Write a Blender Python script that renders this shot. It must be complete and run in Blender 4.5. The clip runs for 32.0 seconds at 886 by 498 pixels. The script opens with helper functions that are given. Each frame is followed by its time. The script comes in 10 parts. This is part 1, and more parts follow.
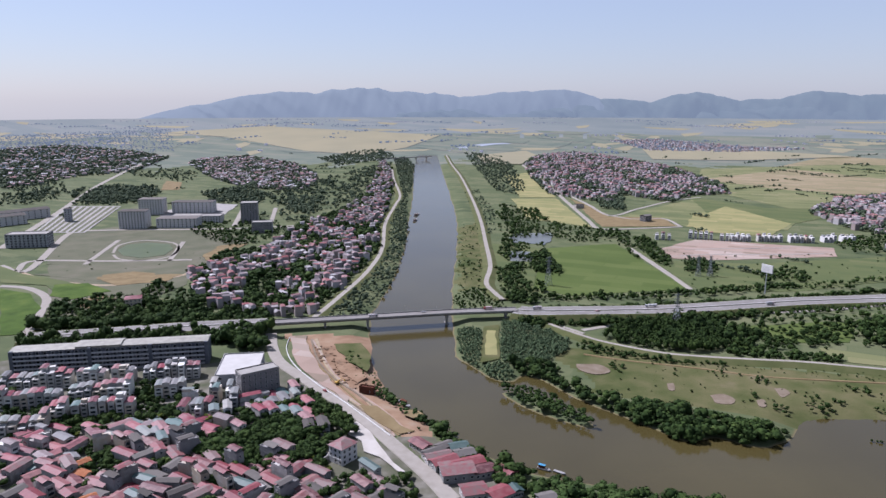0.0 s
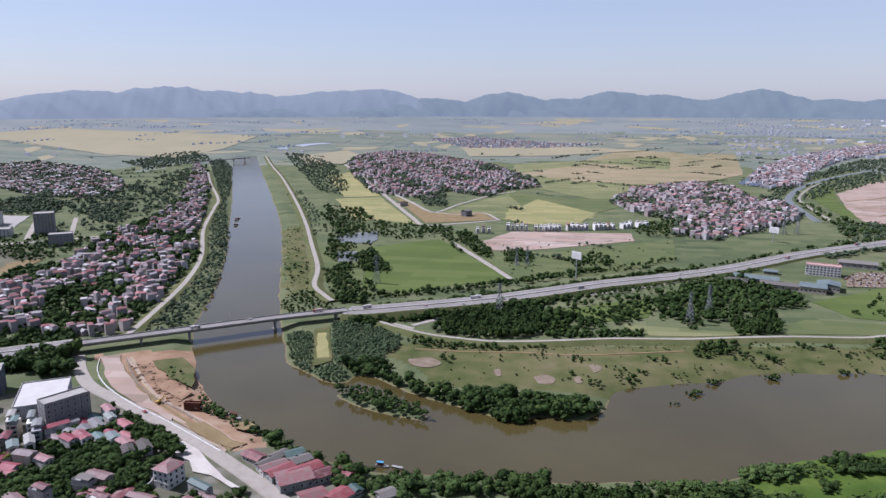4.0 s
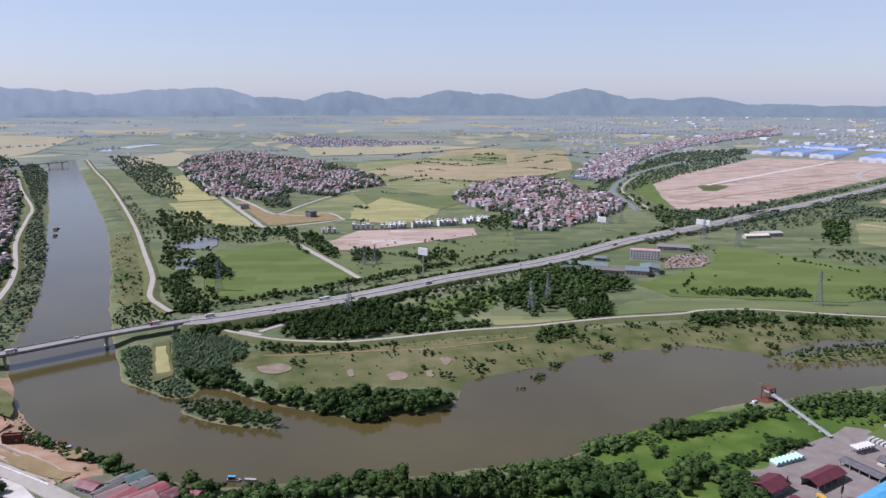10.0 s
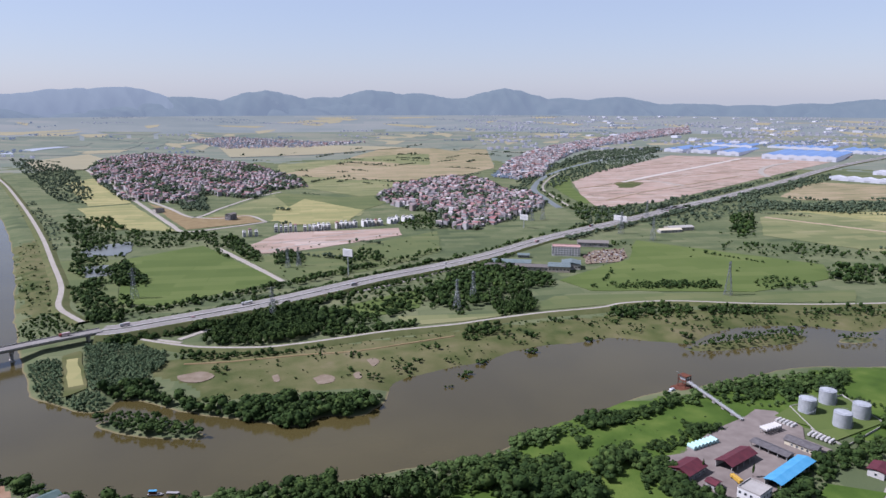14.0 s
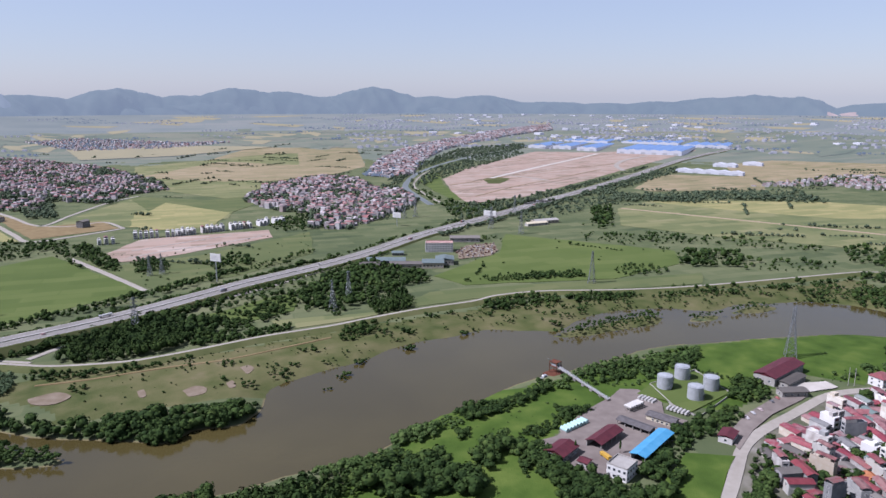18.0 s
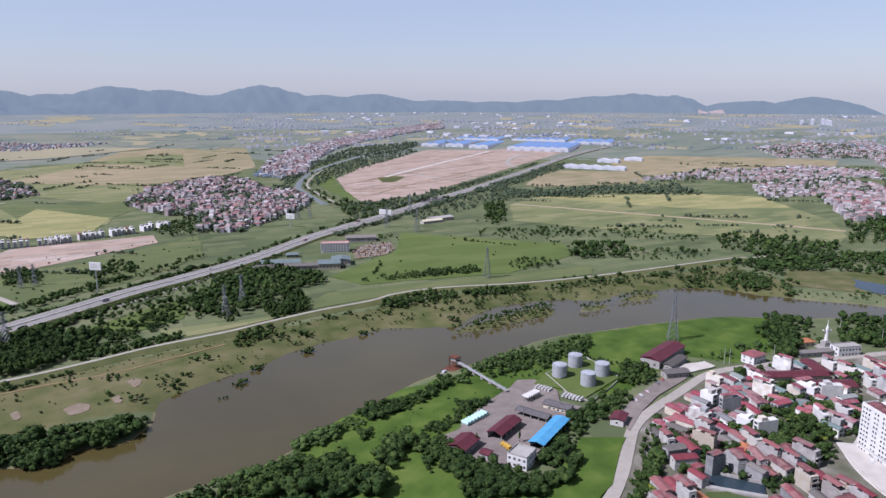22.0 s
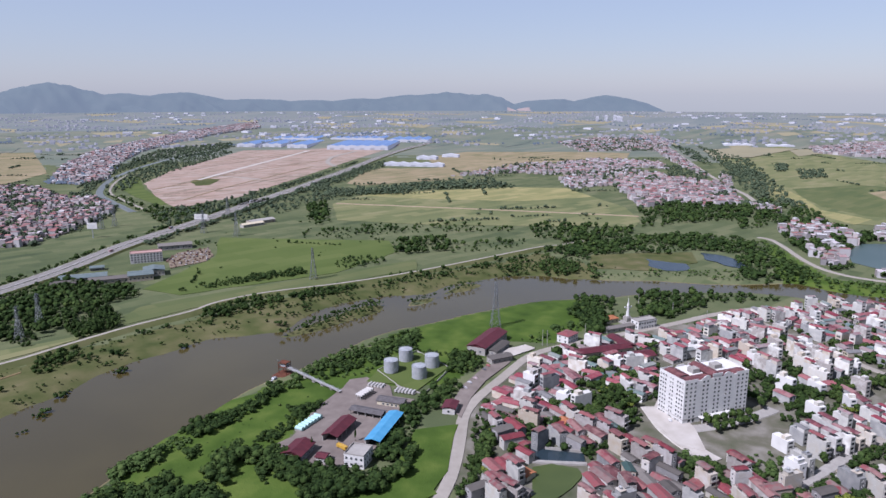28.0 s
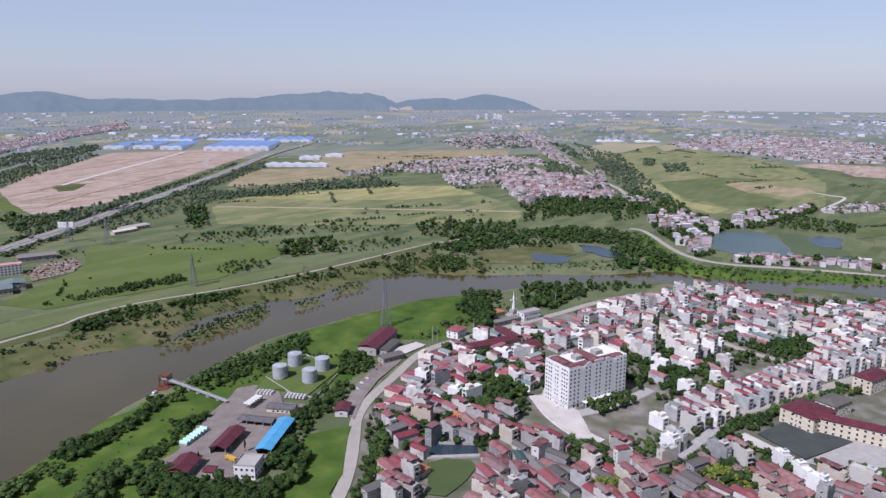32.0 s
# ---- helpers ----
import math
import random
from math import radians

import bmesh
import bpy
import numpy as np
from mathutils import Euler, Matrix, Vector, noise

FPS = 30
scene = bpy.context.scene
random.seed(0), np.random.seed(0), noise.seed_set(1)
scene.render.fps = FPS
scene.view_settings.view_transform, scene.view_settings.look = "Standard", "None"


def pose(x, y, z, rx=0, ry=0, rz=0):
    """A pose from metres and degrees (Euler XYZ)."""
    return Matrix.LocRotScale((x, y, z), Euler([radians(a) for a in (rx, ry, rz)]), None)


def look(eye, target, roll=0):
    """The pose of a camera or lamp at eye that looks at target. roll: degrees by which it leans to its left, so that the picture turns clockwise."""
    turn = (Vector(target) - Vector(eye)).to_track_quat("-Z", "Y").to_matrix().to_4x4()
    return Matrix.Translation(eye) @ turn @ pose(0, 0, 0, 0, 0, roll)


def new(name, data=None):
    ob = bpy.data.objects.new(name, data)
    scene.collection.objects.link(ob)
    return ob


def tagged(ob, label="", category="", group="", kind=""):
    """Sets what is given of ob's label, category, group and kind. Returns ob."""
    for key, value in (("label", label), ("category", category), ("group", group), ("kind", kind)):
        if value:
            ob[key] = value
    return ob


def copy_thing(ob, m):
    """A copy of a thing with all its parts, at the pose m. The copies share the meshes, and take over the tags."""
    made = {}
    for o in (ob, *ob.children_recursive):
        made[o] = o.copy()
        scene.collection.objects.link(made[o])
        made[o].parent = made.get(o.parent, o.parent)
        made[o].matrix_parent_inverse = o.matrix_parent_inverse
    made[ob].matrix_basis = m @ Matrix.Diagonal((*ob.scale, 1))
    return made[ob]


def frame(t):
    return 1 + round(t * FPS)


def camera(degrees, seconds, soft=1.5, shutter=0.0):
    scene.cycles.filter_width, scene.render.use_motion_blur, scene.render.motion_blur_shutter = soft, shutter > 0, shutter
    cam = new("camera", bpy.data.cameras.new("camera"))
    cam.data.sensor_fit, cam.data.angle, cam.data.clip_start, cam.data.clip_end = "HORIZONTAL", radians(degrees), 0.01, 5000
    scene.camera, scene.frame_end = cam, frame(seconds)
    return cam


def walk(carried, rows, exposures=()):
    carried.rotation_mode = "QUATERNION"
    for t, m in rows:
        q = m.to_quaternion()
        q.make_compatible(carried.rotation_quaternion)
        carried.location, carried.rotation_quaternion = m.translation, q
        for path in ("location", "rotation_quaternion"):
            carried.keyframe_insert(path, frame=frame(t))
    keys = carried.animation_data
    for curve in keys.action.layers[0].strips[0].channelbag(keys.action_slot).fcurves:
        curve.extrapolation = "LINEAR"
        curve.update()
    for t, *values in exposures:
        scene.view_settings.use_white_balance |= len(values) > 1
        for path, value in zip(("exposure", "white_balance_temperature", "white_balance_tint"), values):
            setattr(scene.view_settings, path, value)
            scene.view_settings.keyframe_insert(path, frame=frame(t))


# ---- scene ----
H = 220.0
cam = camera(64.55, 32.0)
TURNS = [
    (0, 78.07, 0.00), (0.5, 78.08, -1.12), (1, 78.07, -3.02), (1.5, 78.08, -4.85), (2, 78.07, -6.75),
    (2.5, 78.07, -8.72), (3, 78.06, -10.74), (3.5, 78.05, -12.77), (5.5, 77.95, -17.54), (6, 77.95, -18.60),
    (7, 77.94, -20.55), (8, 77.91, -22.75), (9, 77.92, -25.01), (10, 77.93, -27.09), (10.5, 77.92, -28.00),
    (11, 77.92, -28.69), (12, 77.92, -30.05), (13, 77.94, -31.54), (14, 77.92, -33.34), (14.5, 77.88, -34.19),
    (16.5, 77.82, -38.35), (17, 77.81, -39.70), (17.5, 77.81, -41.64), (18, 77.79, -43.83), (18.5, 77.79, -45.97),
    (19, 77.77, -47.33), (19.5, 77.75, -48.26), (20, 77.73, -49.14), (21, 77.69, -50.63), (22, 77.68, -52.46),
]
TURNS += [
    (23, 77.66, -54.39), (24, 77.63, -56.37), (24.5, 77.62, -57.38), (26.5, 77.59, -62.59), (27, 77.59, -64.48),
    (27.5, 77.59, -65.82), (28, 77.57, -66.98), (29, 77.54, -69.40), (30, 77.51, -71.92), (31, 77.49, -74.36),
    (31.5, 77.49, -75.50), (32, 77.49, -76.38),
]
walk(cam, [(t, pose(0, 0, H, tilt, 0, turn)) for t, tilt, turn in TURNS], [(0, 1.09, 5490, 26), (12.0, 1.14, 5490, 26), (24.0, 1.03, 5490, 26), (32.0, 0.95, 5490, 26)])

# ---- world and sun ----
SUN_AZ, SUN_EL = -60.0, 50.0
world = bpy.data.worlds.new("sky")
scene.world = world
world.use_nodes = True
wn = world.node_tree.nodes
sky = wn.new("ShaderNodeTexSky")
sky.sky_type = "NISHITA"
sky.sun_disc = False
sky.sun_elevation = radians(SUN_EL)
sky.sun_rotation = radians(SUN_AZ)
sky.altitude = 200
sky.air_density = 1.2
sky.dust_density = 0.6
sky.ozone_density = 1.5
# humid air whitens the whole sky
veil = wn.new("ShaderNodeMix")
veil.data_type = "RGBA"
veil.inputs[0].default_value = 0.55
veil.inputs[7].default_value = (5.45, 6.0, 6.3, 1)
world.node_tree.links.new(sky.outputs["Color"], veil.inputs[6])
wn["Background"].inputs["Strength"].default_value = 0.048
world.node_tree.links.new(veil.outputs[2], wn["Background"].inputs["Color"])
sun_data = bpy.data.lights.new("sun", "SUN")
sun_data.energy = 4.8
sun_data.angle = radians(0.53)
sun_data.color = (1.0, 0.95, 0.86)
sun = new("sun", sun_data)
sa, se = radians(SUN_AZ), radians(SUN_EL)
sun.matrix_world = look((math.sin(sa) * math.cos(se) * 500, math.cos(sa) * math.cos(se) * 500, math.sin(se) * 500), (0, 0, 0))


# ---- materials ----
def mat(name, stops, scale=0.05, detail=4.0, rough=0.9, metal=0.0, bump=0.0, bump_scale=1.0, big=0.0, island=0.0, obj=0.0, ramp=(0.3, 0.7), parcels=0.0, parcel_share=0.3):
    """Colour stops over noise in metres; big: strength of a wide patch noise; island / obj: variation of value per island or object."""
    m = bpy.data.materials.new(name)
    m.use_nodes = True
    nt = m.node_tree
    n, l = nt.nodes, nt.links
    b = n["Principled BSDF"]
    b.inputs["Roughness"].default_value = rough
    b.inputs["Specular IOR Level"].default_value = 0.5 if rough < 0.5 else 0.2 if rough < 0.8 else 0.06
    b.inputs["Metallic"].default_value = metal
    geo = n.new("ShaderNodeNewGeometry")
    ns = n.new("ShaderNodeTexNoise")
    ns.inputs["Scale"].default_value = scale
    ns.inputs["Detail"].default_value = detail
    l.new(geo.outputs["Position"], ns.inputs["Vector"])
    fac = ns.outputs["Fac"]
    if big:
        n2 = n.new("ShaderNodeTexNoise")
        n2.inputs["Scale"].default_value = scale * 0.13
        n2.inputs["Detail"].default_value = 3
        l.new(geo.outputs["Position"], n2.inputs["Vector"])
        mx = n.new("ShaderNodeMix")
        mx.inputs[0].default_value = big
        l.new(fac, mx.inputs[2])
        l.new(n2.outputs["Fac"], mx.inputs[3])
        fac = mx.outputs[0]
    if parcels:
        mp = n.new("ShaderNodeMapping")
        mp.inputs["Rotation"].default_value = (0, 0, 0.42)
        warp = n.new("ShaderNodeTexNoise")
        warp.inputs["Scale"].default_value = 0.35 / parcels
        l.new(geo.outputs["Position"], warp.inputs["Vector"])
        push = n.new("ShaderNodeVectorMath")
        push.operation = "MULTIPLY_ADD"
        push.inputs[1].default_value = (parcels * 0.6, parcels * 0.6, 0)
        l.new(warp.outputs["Color"], push.inputs[0])
        l.new(geo.outputs["Position"], push.inputs[2])
        vo = n.new("ShaderNodeTexBrick")
        vo.inputs["Color1"].default_value, vo.inputs["Color2"].default_value = (0, 0, 0, 1), (1, 1, 1, 1)
        vo.inputs["Mortar"].default_value = (0.35, 0.35, 0.35, 1)
        vo.inputs["Scale"].default_value = 1.0
        vo.inputs["Brick Width"].default_value = parcels
        vo.inputs["Row Height"].default_value = parcels * 0.3
        vo.inputs["Mortar Size"].default_value = parcels * 0.012
        l.new(push.outputs[0], mp.inputs["Vector"])
        l.new(mp.outputs["Vector"], vo.inputs["Vector"])
        sp = n.new("ShaderNodeSeparateColor")
        l.new(vo.outputs["Color"], sp.inputs[0])
        mx = n.new("ShaderNodeMix")
        mx.inputs[0].default_value = parcel_share
        l.new(fac, mx.inputs[2])
        l.new(sp.outputs[0], mx.inputs[3])
        fac = mx.outputs[0]
    for amount, source in ((island, "isl"), (obj, "obj")):
        if amount:
            o = geo.outputs["Random Per Island"] if source == "isl" else n.new("ShaderNodeObjectInfo").outputs["Random"]
            mx = n.new("ShaderNodeMix")
            mx.inputs[0].default_value = amount
            l.new(fac, mx.inputs[2])
            l.new(o, mx.inputs[3])
            fac = mx.outputs[0]
    cr = n.new("ShaderNodeValToRGB")
    e = cr.color_ramp.elements
    for k, c in enumerate(stops):
        p = ramp[0] + (ramp[1] - ramp[0]) * k / max(1, len(stops) - 1)
        el = e[k] if k < 2 else e.new(p)
        el.position = p
        el.color = (c[0] * 0.60, c[1] * 0.60, c[2] * 0.60, 1)
    l.new(fac, cr.inputs["Fac"])
    l.new(cr.outputs["Color"], b.inputs["Base Color"])
    if bump:
        nb = n.new("ShaderNodeTexNoise")
        nb.inputs["Scale"].default_value = bump_scale
        nb.inputs["Detail"].default_value = 5
        l.new(geo.outputs["Position"], nb.inputs["Vector"])
        bp = n.new("ShaderNodeBump")
        bp.inputs["Strength"].default_value = bump
        bp.inputs["Distance"].default_value = 0.5
        l.new(nb.outputs["Fac"], bp.inputs["Height"])
        l.new(bp.outputs["Normal"], b.inputs["Normal"])
    return m


M_GROUND = mat("meadow_ground", [(0.055, 0.075, 0.036), (0.091, 0.112, 0.051), (0.132, 0.146, 0.072), (0.188, 0.177, 0.100)], 0.03, 6, bump=0.5, bump_scale=0.6, big=0.5, parcels=60.0, parcel_share=0.25, ramp=(0.25, 0.8))
M_BANKGRASS = mat("bank_grass", [(0.030, 0.060, 0.009), (0.062, 0.104, 0.017), (0.118, 0.158, 0.032)], 0.05, 6, bump=0.5, bump_scale=0.8, big=0.4)
M_SCRUB = mat("flood_meadow", [(0.038, 0.058, 0.015), (0.080, 0.090, 0.031), (0.124, 0.118, 0.052), (0.175, 0.145, 0.088)], 0.045, 8, bump=0.6, bump_scale=0.5, big=0.45, ramp=(0.32, 0.72))
M_RICE = mat("green_rice", [(0.076, 0.102, 0.040), (0.106, 0.126, 0.050), (0.142, 0.150, 0.066)], 0.02, 5, big=0.5, parcels=55.0, ramp=(0.25, 0.75))
M_LAWN = mat("bright_rice", [(0.070, 0.100, 0.026), (0.090, 0.122, 0.033), (0.116, 0.144, 0.044)], 0.02, 5, big=0.5, parcels=70.0, ramp=(0.25, 0.75))
M_YELLOW = mat("ripening_rice", [(0.171, 0.182, 0.075), (0.257, 0.242, 0.104), (0.342, 0.299, 0.139)], 0.012, 5, big=0.5, parcels=50.0, ramp=(0.25, 0.75))
M_TAN = mat("dry_stubble", [(0.135, 0.138, 0.070), (0.220, 0.192, 0.105), (0.285, 0.232, 0.140), (0.330, 0.275, 0.185)], 0.012, 5, big=0.5, parcels=60.0, ramp=(0.2, 0.8))
M_OLIVE = mat("olive_crop", [(0.098, 0.121, 0.052), (0.141, 0.157, 0.068), (0.192, 0.192, 0.089), (0.234, 0.217, 0.116)], 0.012, 5, big=0.5, parcels=60.0, ramp=(0.25, 0.75))
M_RED = mat("red_levelled_soil", [(0.185, 0.160, 0.110), (0.290, 0.215, 0.168), (0.370, 0.275, 0.220), (0.315, 0.255, 0.205), (0.425, 0.345, 0.290)], 0.025, 8, big=0.5, bump=0.4, bump_scale=0.3, parcels=45.0, parcel_share=0.5, ramp=(0.2, 0.8))
M_PLOT = mat("fallow_plots", [(0.085, 0.092, 0.055), (0.122, 0.124, 0.078), (0.165, 0.152, 0.108)], 0.03, 6, big=0.4, bump=0.4, bump_scale=0.5)
M_BROWN = mat("dug_earth", [(0.130, 0.095, 0.066), (0.230, 0.145, 0.088), (0.300, 0.200, 0.128), (0.330, 0.260, 0.185)], 0.06, 6, big=0.4, bump=0.6, bump_scale=0.4)
M_DYKE = mat("dyke_turf", [(0.062, 0.074, 0.026), (0.092, 0.102, 0.038), (0.13, 0.125, 0.058)], 0.06, 5, big=0.4)
M_MUD = mat("shore_mud", [(0.176, 0.128, 0.064), (0.240, 0.184, 0.096)], 0.08, 5)
M_TOWN = mat("town_yards", [(0.058, 0.074, 0.034), (0.130, 0.125, 0.090), (0.26, 0.24, 0.21)], 0.06, 6, big=0.3, bump=0.4, bump_scale=0.5)
M_SAND = mat("pale_gravel", [(0.400, 0.368, 0.320), (0.512, 0.480, 0.432)], 0.1, 5)
M_POND = mat("pond_water", [(0.020, 0.034, 0.044), (0.030, 0.046, 0.056)], 0.02, 3, rough=0.25)
M_POND.node_tree.nodes["Principled BSDF"].inputs["Specular IOR Level"].default_value = 0.3
M_LAKE = mat("lake_water", [(0.050, 0.082, 0.074), (0.072, 0.106, 0.094)], 0.01, 3, rough=0.35)
M_LAKE.node_tree.nodes["Principled BSDF"].inputs["Specular IOR Level"].default_value = 0.25
M_POOL = mat("algae_pond", [(0.050, 0.072, 0.020), (0.080, 0.104, 0.030)], 0.05, 5, rough=0.5, big=0.4)
M_CANAL = mat("canal_water", [(0.105, 0.118, 0.105), (0.150, 0.160, 0.145)], 0.02, 3, rough=0.4)
M_CONC = mat("concrete", [(0.272, 0.256, 0.232), (0.384, 0.368, 0.336)], 0.3, 5, rough=0.85, big=0.4)
M_PALECONC = mat("pale_roof_screed", [(0.44, 0.425, 0.40), (0.54, 0.525, 0.495)], 0.15, 5, rough=0.85, big=0.4)
M_ROADC = mat("concrete_road", [(0.27, 0.245, 0.205), (0.36, 0.33, 0.285)], 0.2, 5, rough=0.9, big=0.4)
M_ASPH = mat("worn_asphalt", [(0.185, 0.172, 0.158), (0.260, 0.245, 0.225)], 0.15, 5, rough=0.85, big=0.5)
M_DIRT = mat("dirt_track", [(0.288, 0.224, 0.144), (0.384, 0.312, 0.216)], 0.15, 5)
M_PAINT = mat("white_road_paint", [(0.560, 0.560, 0.544), (0.640, 0.640, 0.624)], 1.0)
M_TREE = mat("tree_leaves", [(0.008, 0.017, 0.005), (0.021, 0.040, 0.011), (0.046, 0.076, 0.019), (0.100, 0.136, 0.034)], 0.14, 3, rough=0.9, big=0.45, island=0.3, bump=0.8, bump_scale=1.1, ramp=(0.15, 0.85))
M_TREEG = mat("bright_leaves", [(0.026, 0.050, 0.014), (0.058, 0.096, 0.027), (0.112, 0.155, 0.046)], 0.14, 3, rough=0.9, big=0.4, island=0.3, bump=0.8, bump_scale=1.1, ramp=(0.15, 0.85))
M_TREEY = mat("yellowish_leaves", [(0.07, 0.09, 0.015), (0.12, 0.15, 0.025), (0.19, 0.21, 0.04)], 0.14, 3, rough=0.9, island=0.45, bump=0.8, bump_scale=1.1, ramp=(0.15, 0.85))
# leaves of far woods: distance haze mixed in as paler, bluer green
M_TREEFAR = mat("hazy_leaves", [(0.030, 0.050, 0.032), (0.056, 0.080, 0.048), (0.092, 0.120, 0.068), (0.128, 0.154, 0.084)], 0.06, 3, rough=0.9, big=0.45, island=0.3, bump=0.8, bump_scale=1.1, ramp=(0.15, 0.85))
M_PLANT = mat("plantation_leaves", [(0.051, 0.083, 0.042), (0.090, 0.132, 0.065), (0.143, 0.186, 0.090)], 0.2, 3, rough=0.9, island=0.45, bump=0.8, bump_scale=1.1, ramp=(0.15, 0.85))
M_BARK = mat("bark", [(0.08, 0.06, 0.04), (0.15, 0.12, 0.09)], 1.5)
M_WALL = mat("painted_plaster", [(0.169, 0.173, 0.175), (0.297, 0.297, 0.285), (0.455, 0.445, 0.405), (0.396, 0.336, 0.253), (0.540, 0.520, 0.490), (0.267, 0.243, 0.221), (0.450, 0.430, 0.415)], 0.25, 4, obj=0.75, ramp=(0.1, 0.9))
M_WHITE = mat("white_paint", [(0.610, 0.600, 0.575), (0.710, 0.700, 0.665)], 0.2, 4, rough=0.7)
M_CREAM = mat("cream_plaster", [(0.528, 0.464, 0.336), (0.592, 0.536, 0.400)], 0.2, 4)
M_GREY = mat("grey_plaster", [(0.205, 0.198, 0.195), (0.310, 0.300, 0.295)], 0.3, 4, obj=0.4)
M_DGREY = mat("dark_sheet_roof", [(0.080, 0.072, 0.072), (0.128, 0.120, 0.120)], 0.5, 4, rough=0.6)
M_REDROOF = mat("red_sheet_roof", [(0.140, 0.027, 0.034), (0.204, 0.046, 0.053), (0.240, 0.104, 0.098), (0.096, 0.034, 0.037), (0.264, 0.152, 0.138), (0.180, 0.040, 0.048), (0.192, 0.144, 0.130), (0.228, 0.062, 0.067), (0.144, 0.104, 0.094)], 0.3, 4, rough=0.6, obj=0.75, ramp=(0.1, 0.9))
M_MAROON = mat("maroon_sheet_roof", [(0.070, 0.016, 0.022), (0.115, 0.026, 0.034)], 0.3, 4, rough=0.55)
M_TILE = mat("orange_tile_roof", [(0.288, 0.104, 0.048), (0.400, 0.176, 0.088)], 0.6, 4)
M_GREYROOF = mat("grey_fibre_roof", [(0.082, 0.074, 0.067), (0.139, 0.127, 0.115), (0.201, 0.184, 0.166)], 0.3, 4, obj=0.7, ramp=(0.1, 0.9))
M_GREEN = mat("teal_sheet_roof", [(0.040, 0.075, 0.068), (0.085, 0.125, 0.112)], 0.3, 4, rough=0.55, obj=0.4)
M_BLUE = mat("blue_sheet_roof", [(0.060, 0.250, 0.430), (0.095, 0.310, 0.500)], 0.2, 4, rough=0.5)
M_TURQ = mat("turquoise_sheet", [(0.34, 0.54, 0.50), (0.42, 0.60, 0.56)], 0.5, 3, rough=0.5)
M_STEEL = mat("painted_steel", [(0.400, 0.416, 0.432), (0.512, 0.528, 0.544)], 0.4, 4, rough=0.45, metal=0.3)
M_DSTEEL = mat("galvanised_lattice", [(0.200, 0.216, 0.224), (0.288, 0.304, 0.312)], 0.5, 3, rough=0.5, metal=0.5)
M_GLASS = mat("dark_window_glass", [(0.02, 0.025, 0.03), (0.05, 0.06, 0.07)], 0.5, 2, rough=0.15)
M_RUST = mat("rusty_steel", [(0.080, 0.032, 0.020), (0.160, 0.064, 0.040)], 0.5, 4, rough=0.8)
M_TRUCK = mat("vehicle_paint", [(0.040, 0.040, 0.048), (0.480, 0.480, 0.480), (0.280, 0.040, 0.032), (0.600, 0.600, 0.600)], 0.01, 1, rough=0.35, obj=0.95, ramp=(0.05, 0.95))
M_RUBBER = mat("tyre_rubber", [(0.015, 0.015, 0.015), (0.03, 0.03, 0.03)], 2.0)
M_ORANGE = mat("yellow_lorry_paint", [(0.440, 0.256, 0.024), (0.520, 0.320, 0.040)], 0.5, rough=0.4)
M_CLAY = mat("bare_clay", [(0.160, 0.124, 0.084), (0.232, 0.188, 0.140)], 0.15, 5)
M_YARD = mat("depot_yard", [(0.15, 0.125, 0.11), (0.25, 0.215, 0.19)], 0.12, 5, rough=0.9, big=0.4)
M_COURT = mat("dark_sports_court", [(0.044, 0.052, 0.048), (0.072, 0.080, 0.072)], 0.1, 5, rough=0.8, big=0.4)


def river_material():
    m = bpy.data.materials.new("muddy_river_water")
    m.use_nodes = True
    n, l = m.node_tree.nodes, m.node_tree.links
    b = n["Principled BSDF"]
    b.inputs["Roughness"].default_value = 0.12
    b.inputs["IOR"].default_value = 1.33
    b.inputs["Specular IOR Level"].default_value = 0.66
    geo = n.new("ShaderNodeNewGeometry")
    ns = n.new("ShaderNodeTexNoise")
    ns.inputs["Scale"].default_value = 0.008
    ns.inputs["Detail"].default_value = 5
    l.new(geo.outputs["Position"], ns.inputs["Vector"])
    cr = n.new("ShaderNodeValToRGB")
    cr.color_ramp.elements[0].position, cr.color_ramp.elements[1].position = 0.35, 0.65
    cr.color_ramp.elements[0].color = (0.035, 0.0280, 0.0094, 1)
    cr.color_ramp.elements[1].color = (0.044, 0.0355, 0.0122, 1)
    l.new(ns.outputs["Fac"], cr.inputs["Fac"])
    l.new(cr.outputs["Color"], b.inputs["Base Color"])
    nb = n.new("ShaderNodeTexNoise")
    nb.inputs["Scale"].default_value = 0.9
    nb.inputs["Detail"].default_value = 4
    l.new(geo.outputs["Position"], nb.inputs["Vector"])
    bp = n.new("ShaderNodeBump")
    bp.inputs["Strength"].default_value = 0.06
    bp.inputs["Distance"].default_value = 0.25
    l.new(nb.outputs["Fac"], bp.inputs["Height"])
    l.new(bp.outputs["Normal"], b.inputs["Normal"])
    return m


M_WATER = river_material()


def haze_glow_material(name, base, glow, strength, scale, parcels=0.0):
    """Far hills and plain seen through kilometres of air: a dim surface, its haze put in as a faint emission."""
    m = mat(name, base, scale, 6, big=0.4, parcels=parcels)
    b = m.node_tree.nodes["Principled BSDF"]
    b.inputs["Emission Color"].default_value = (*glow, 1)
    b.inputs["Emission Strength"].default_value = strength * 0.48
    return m


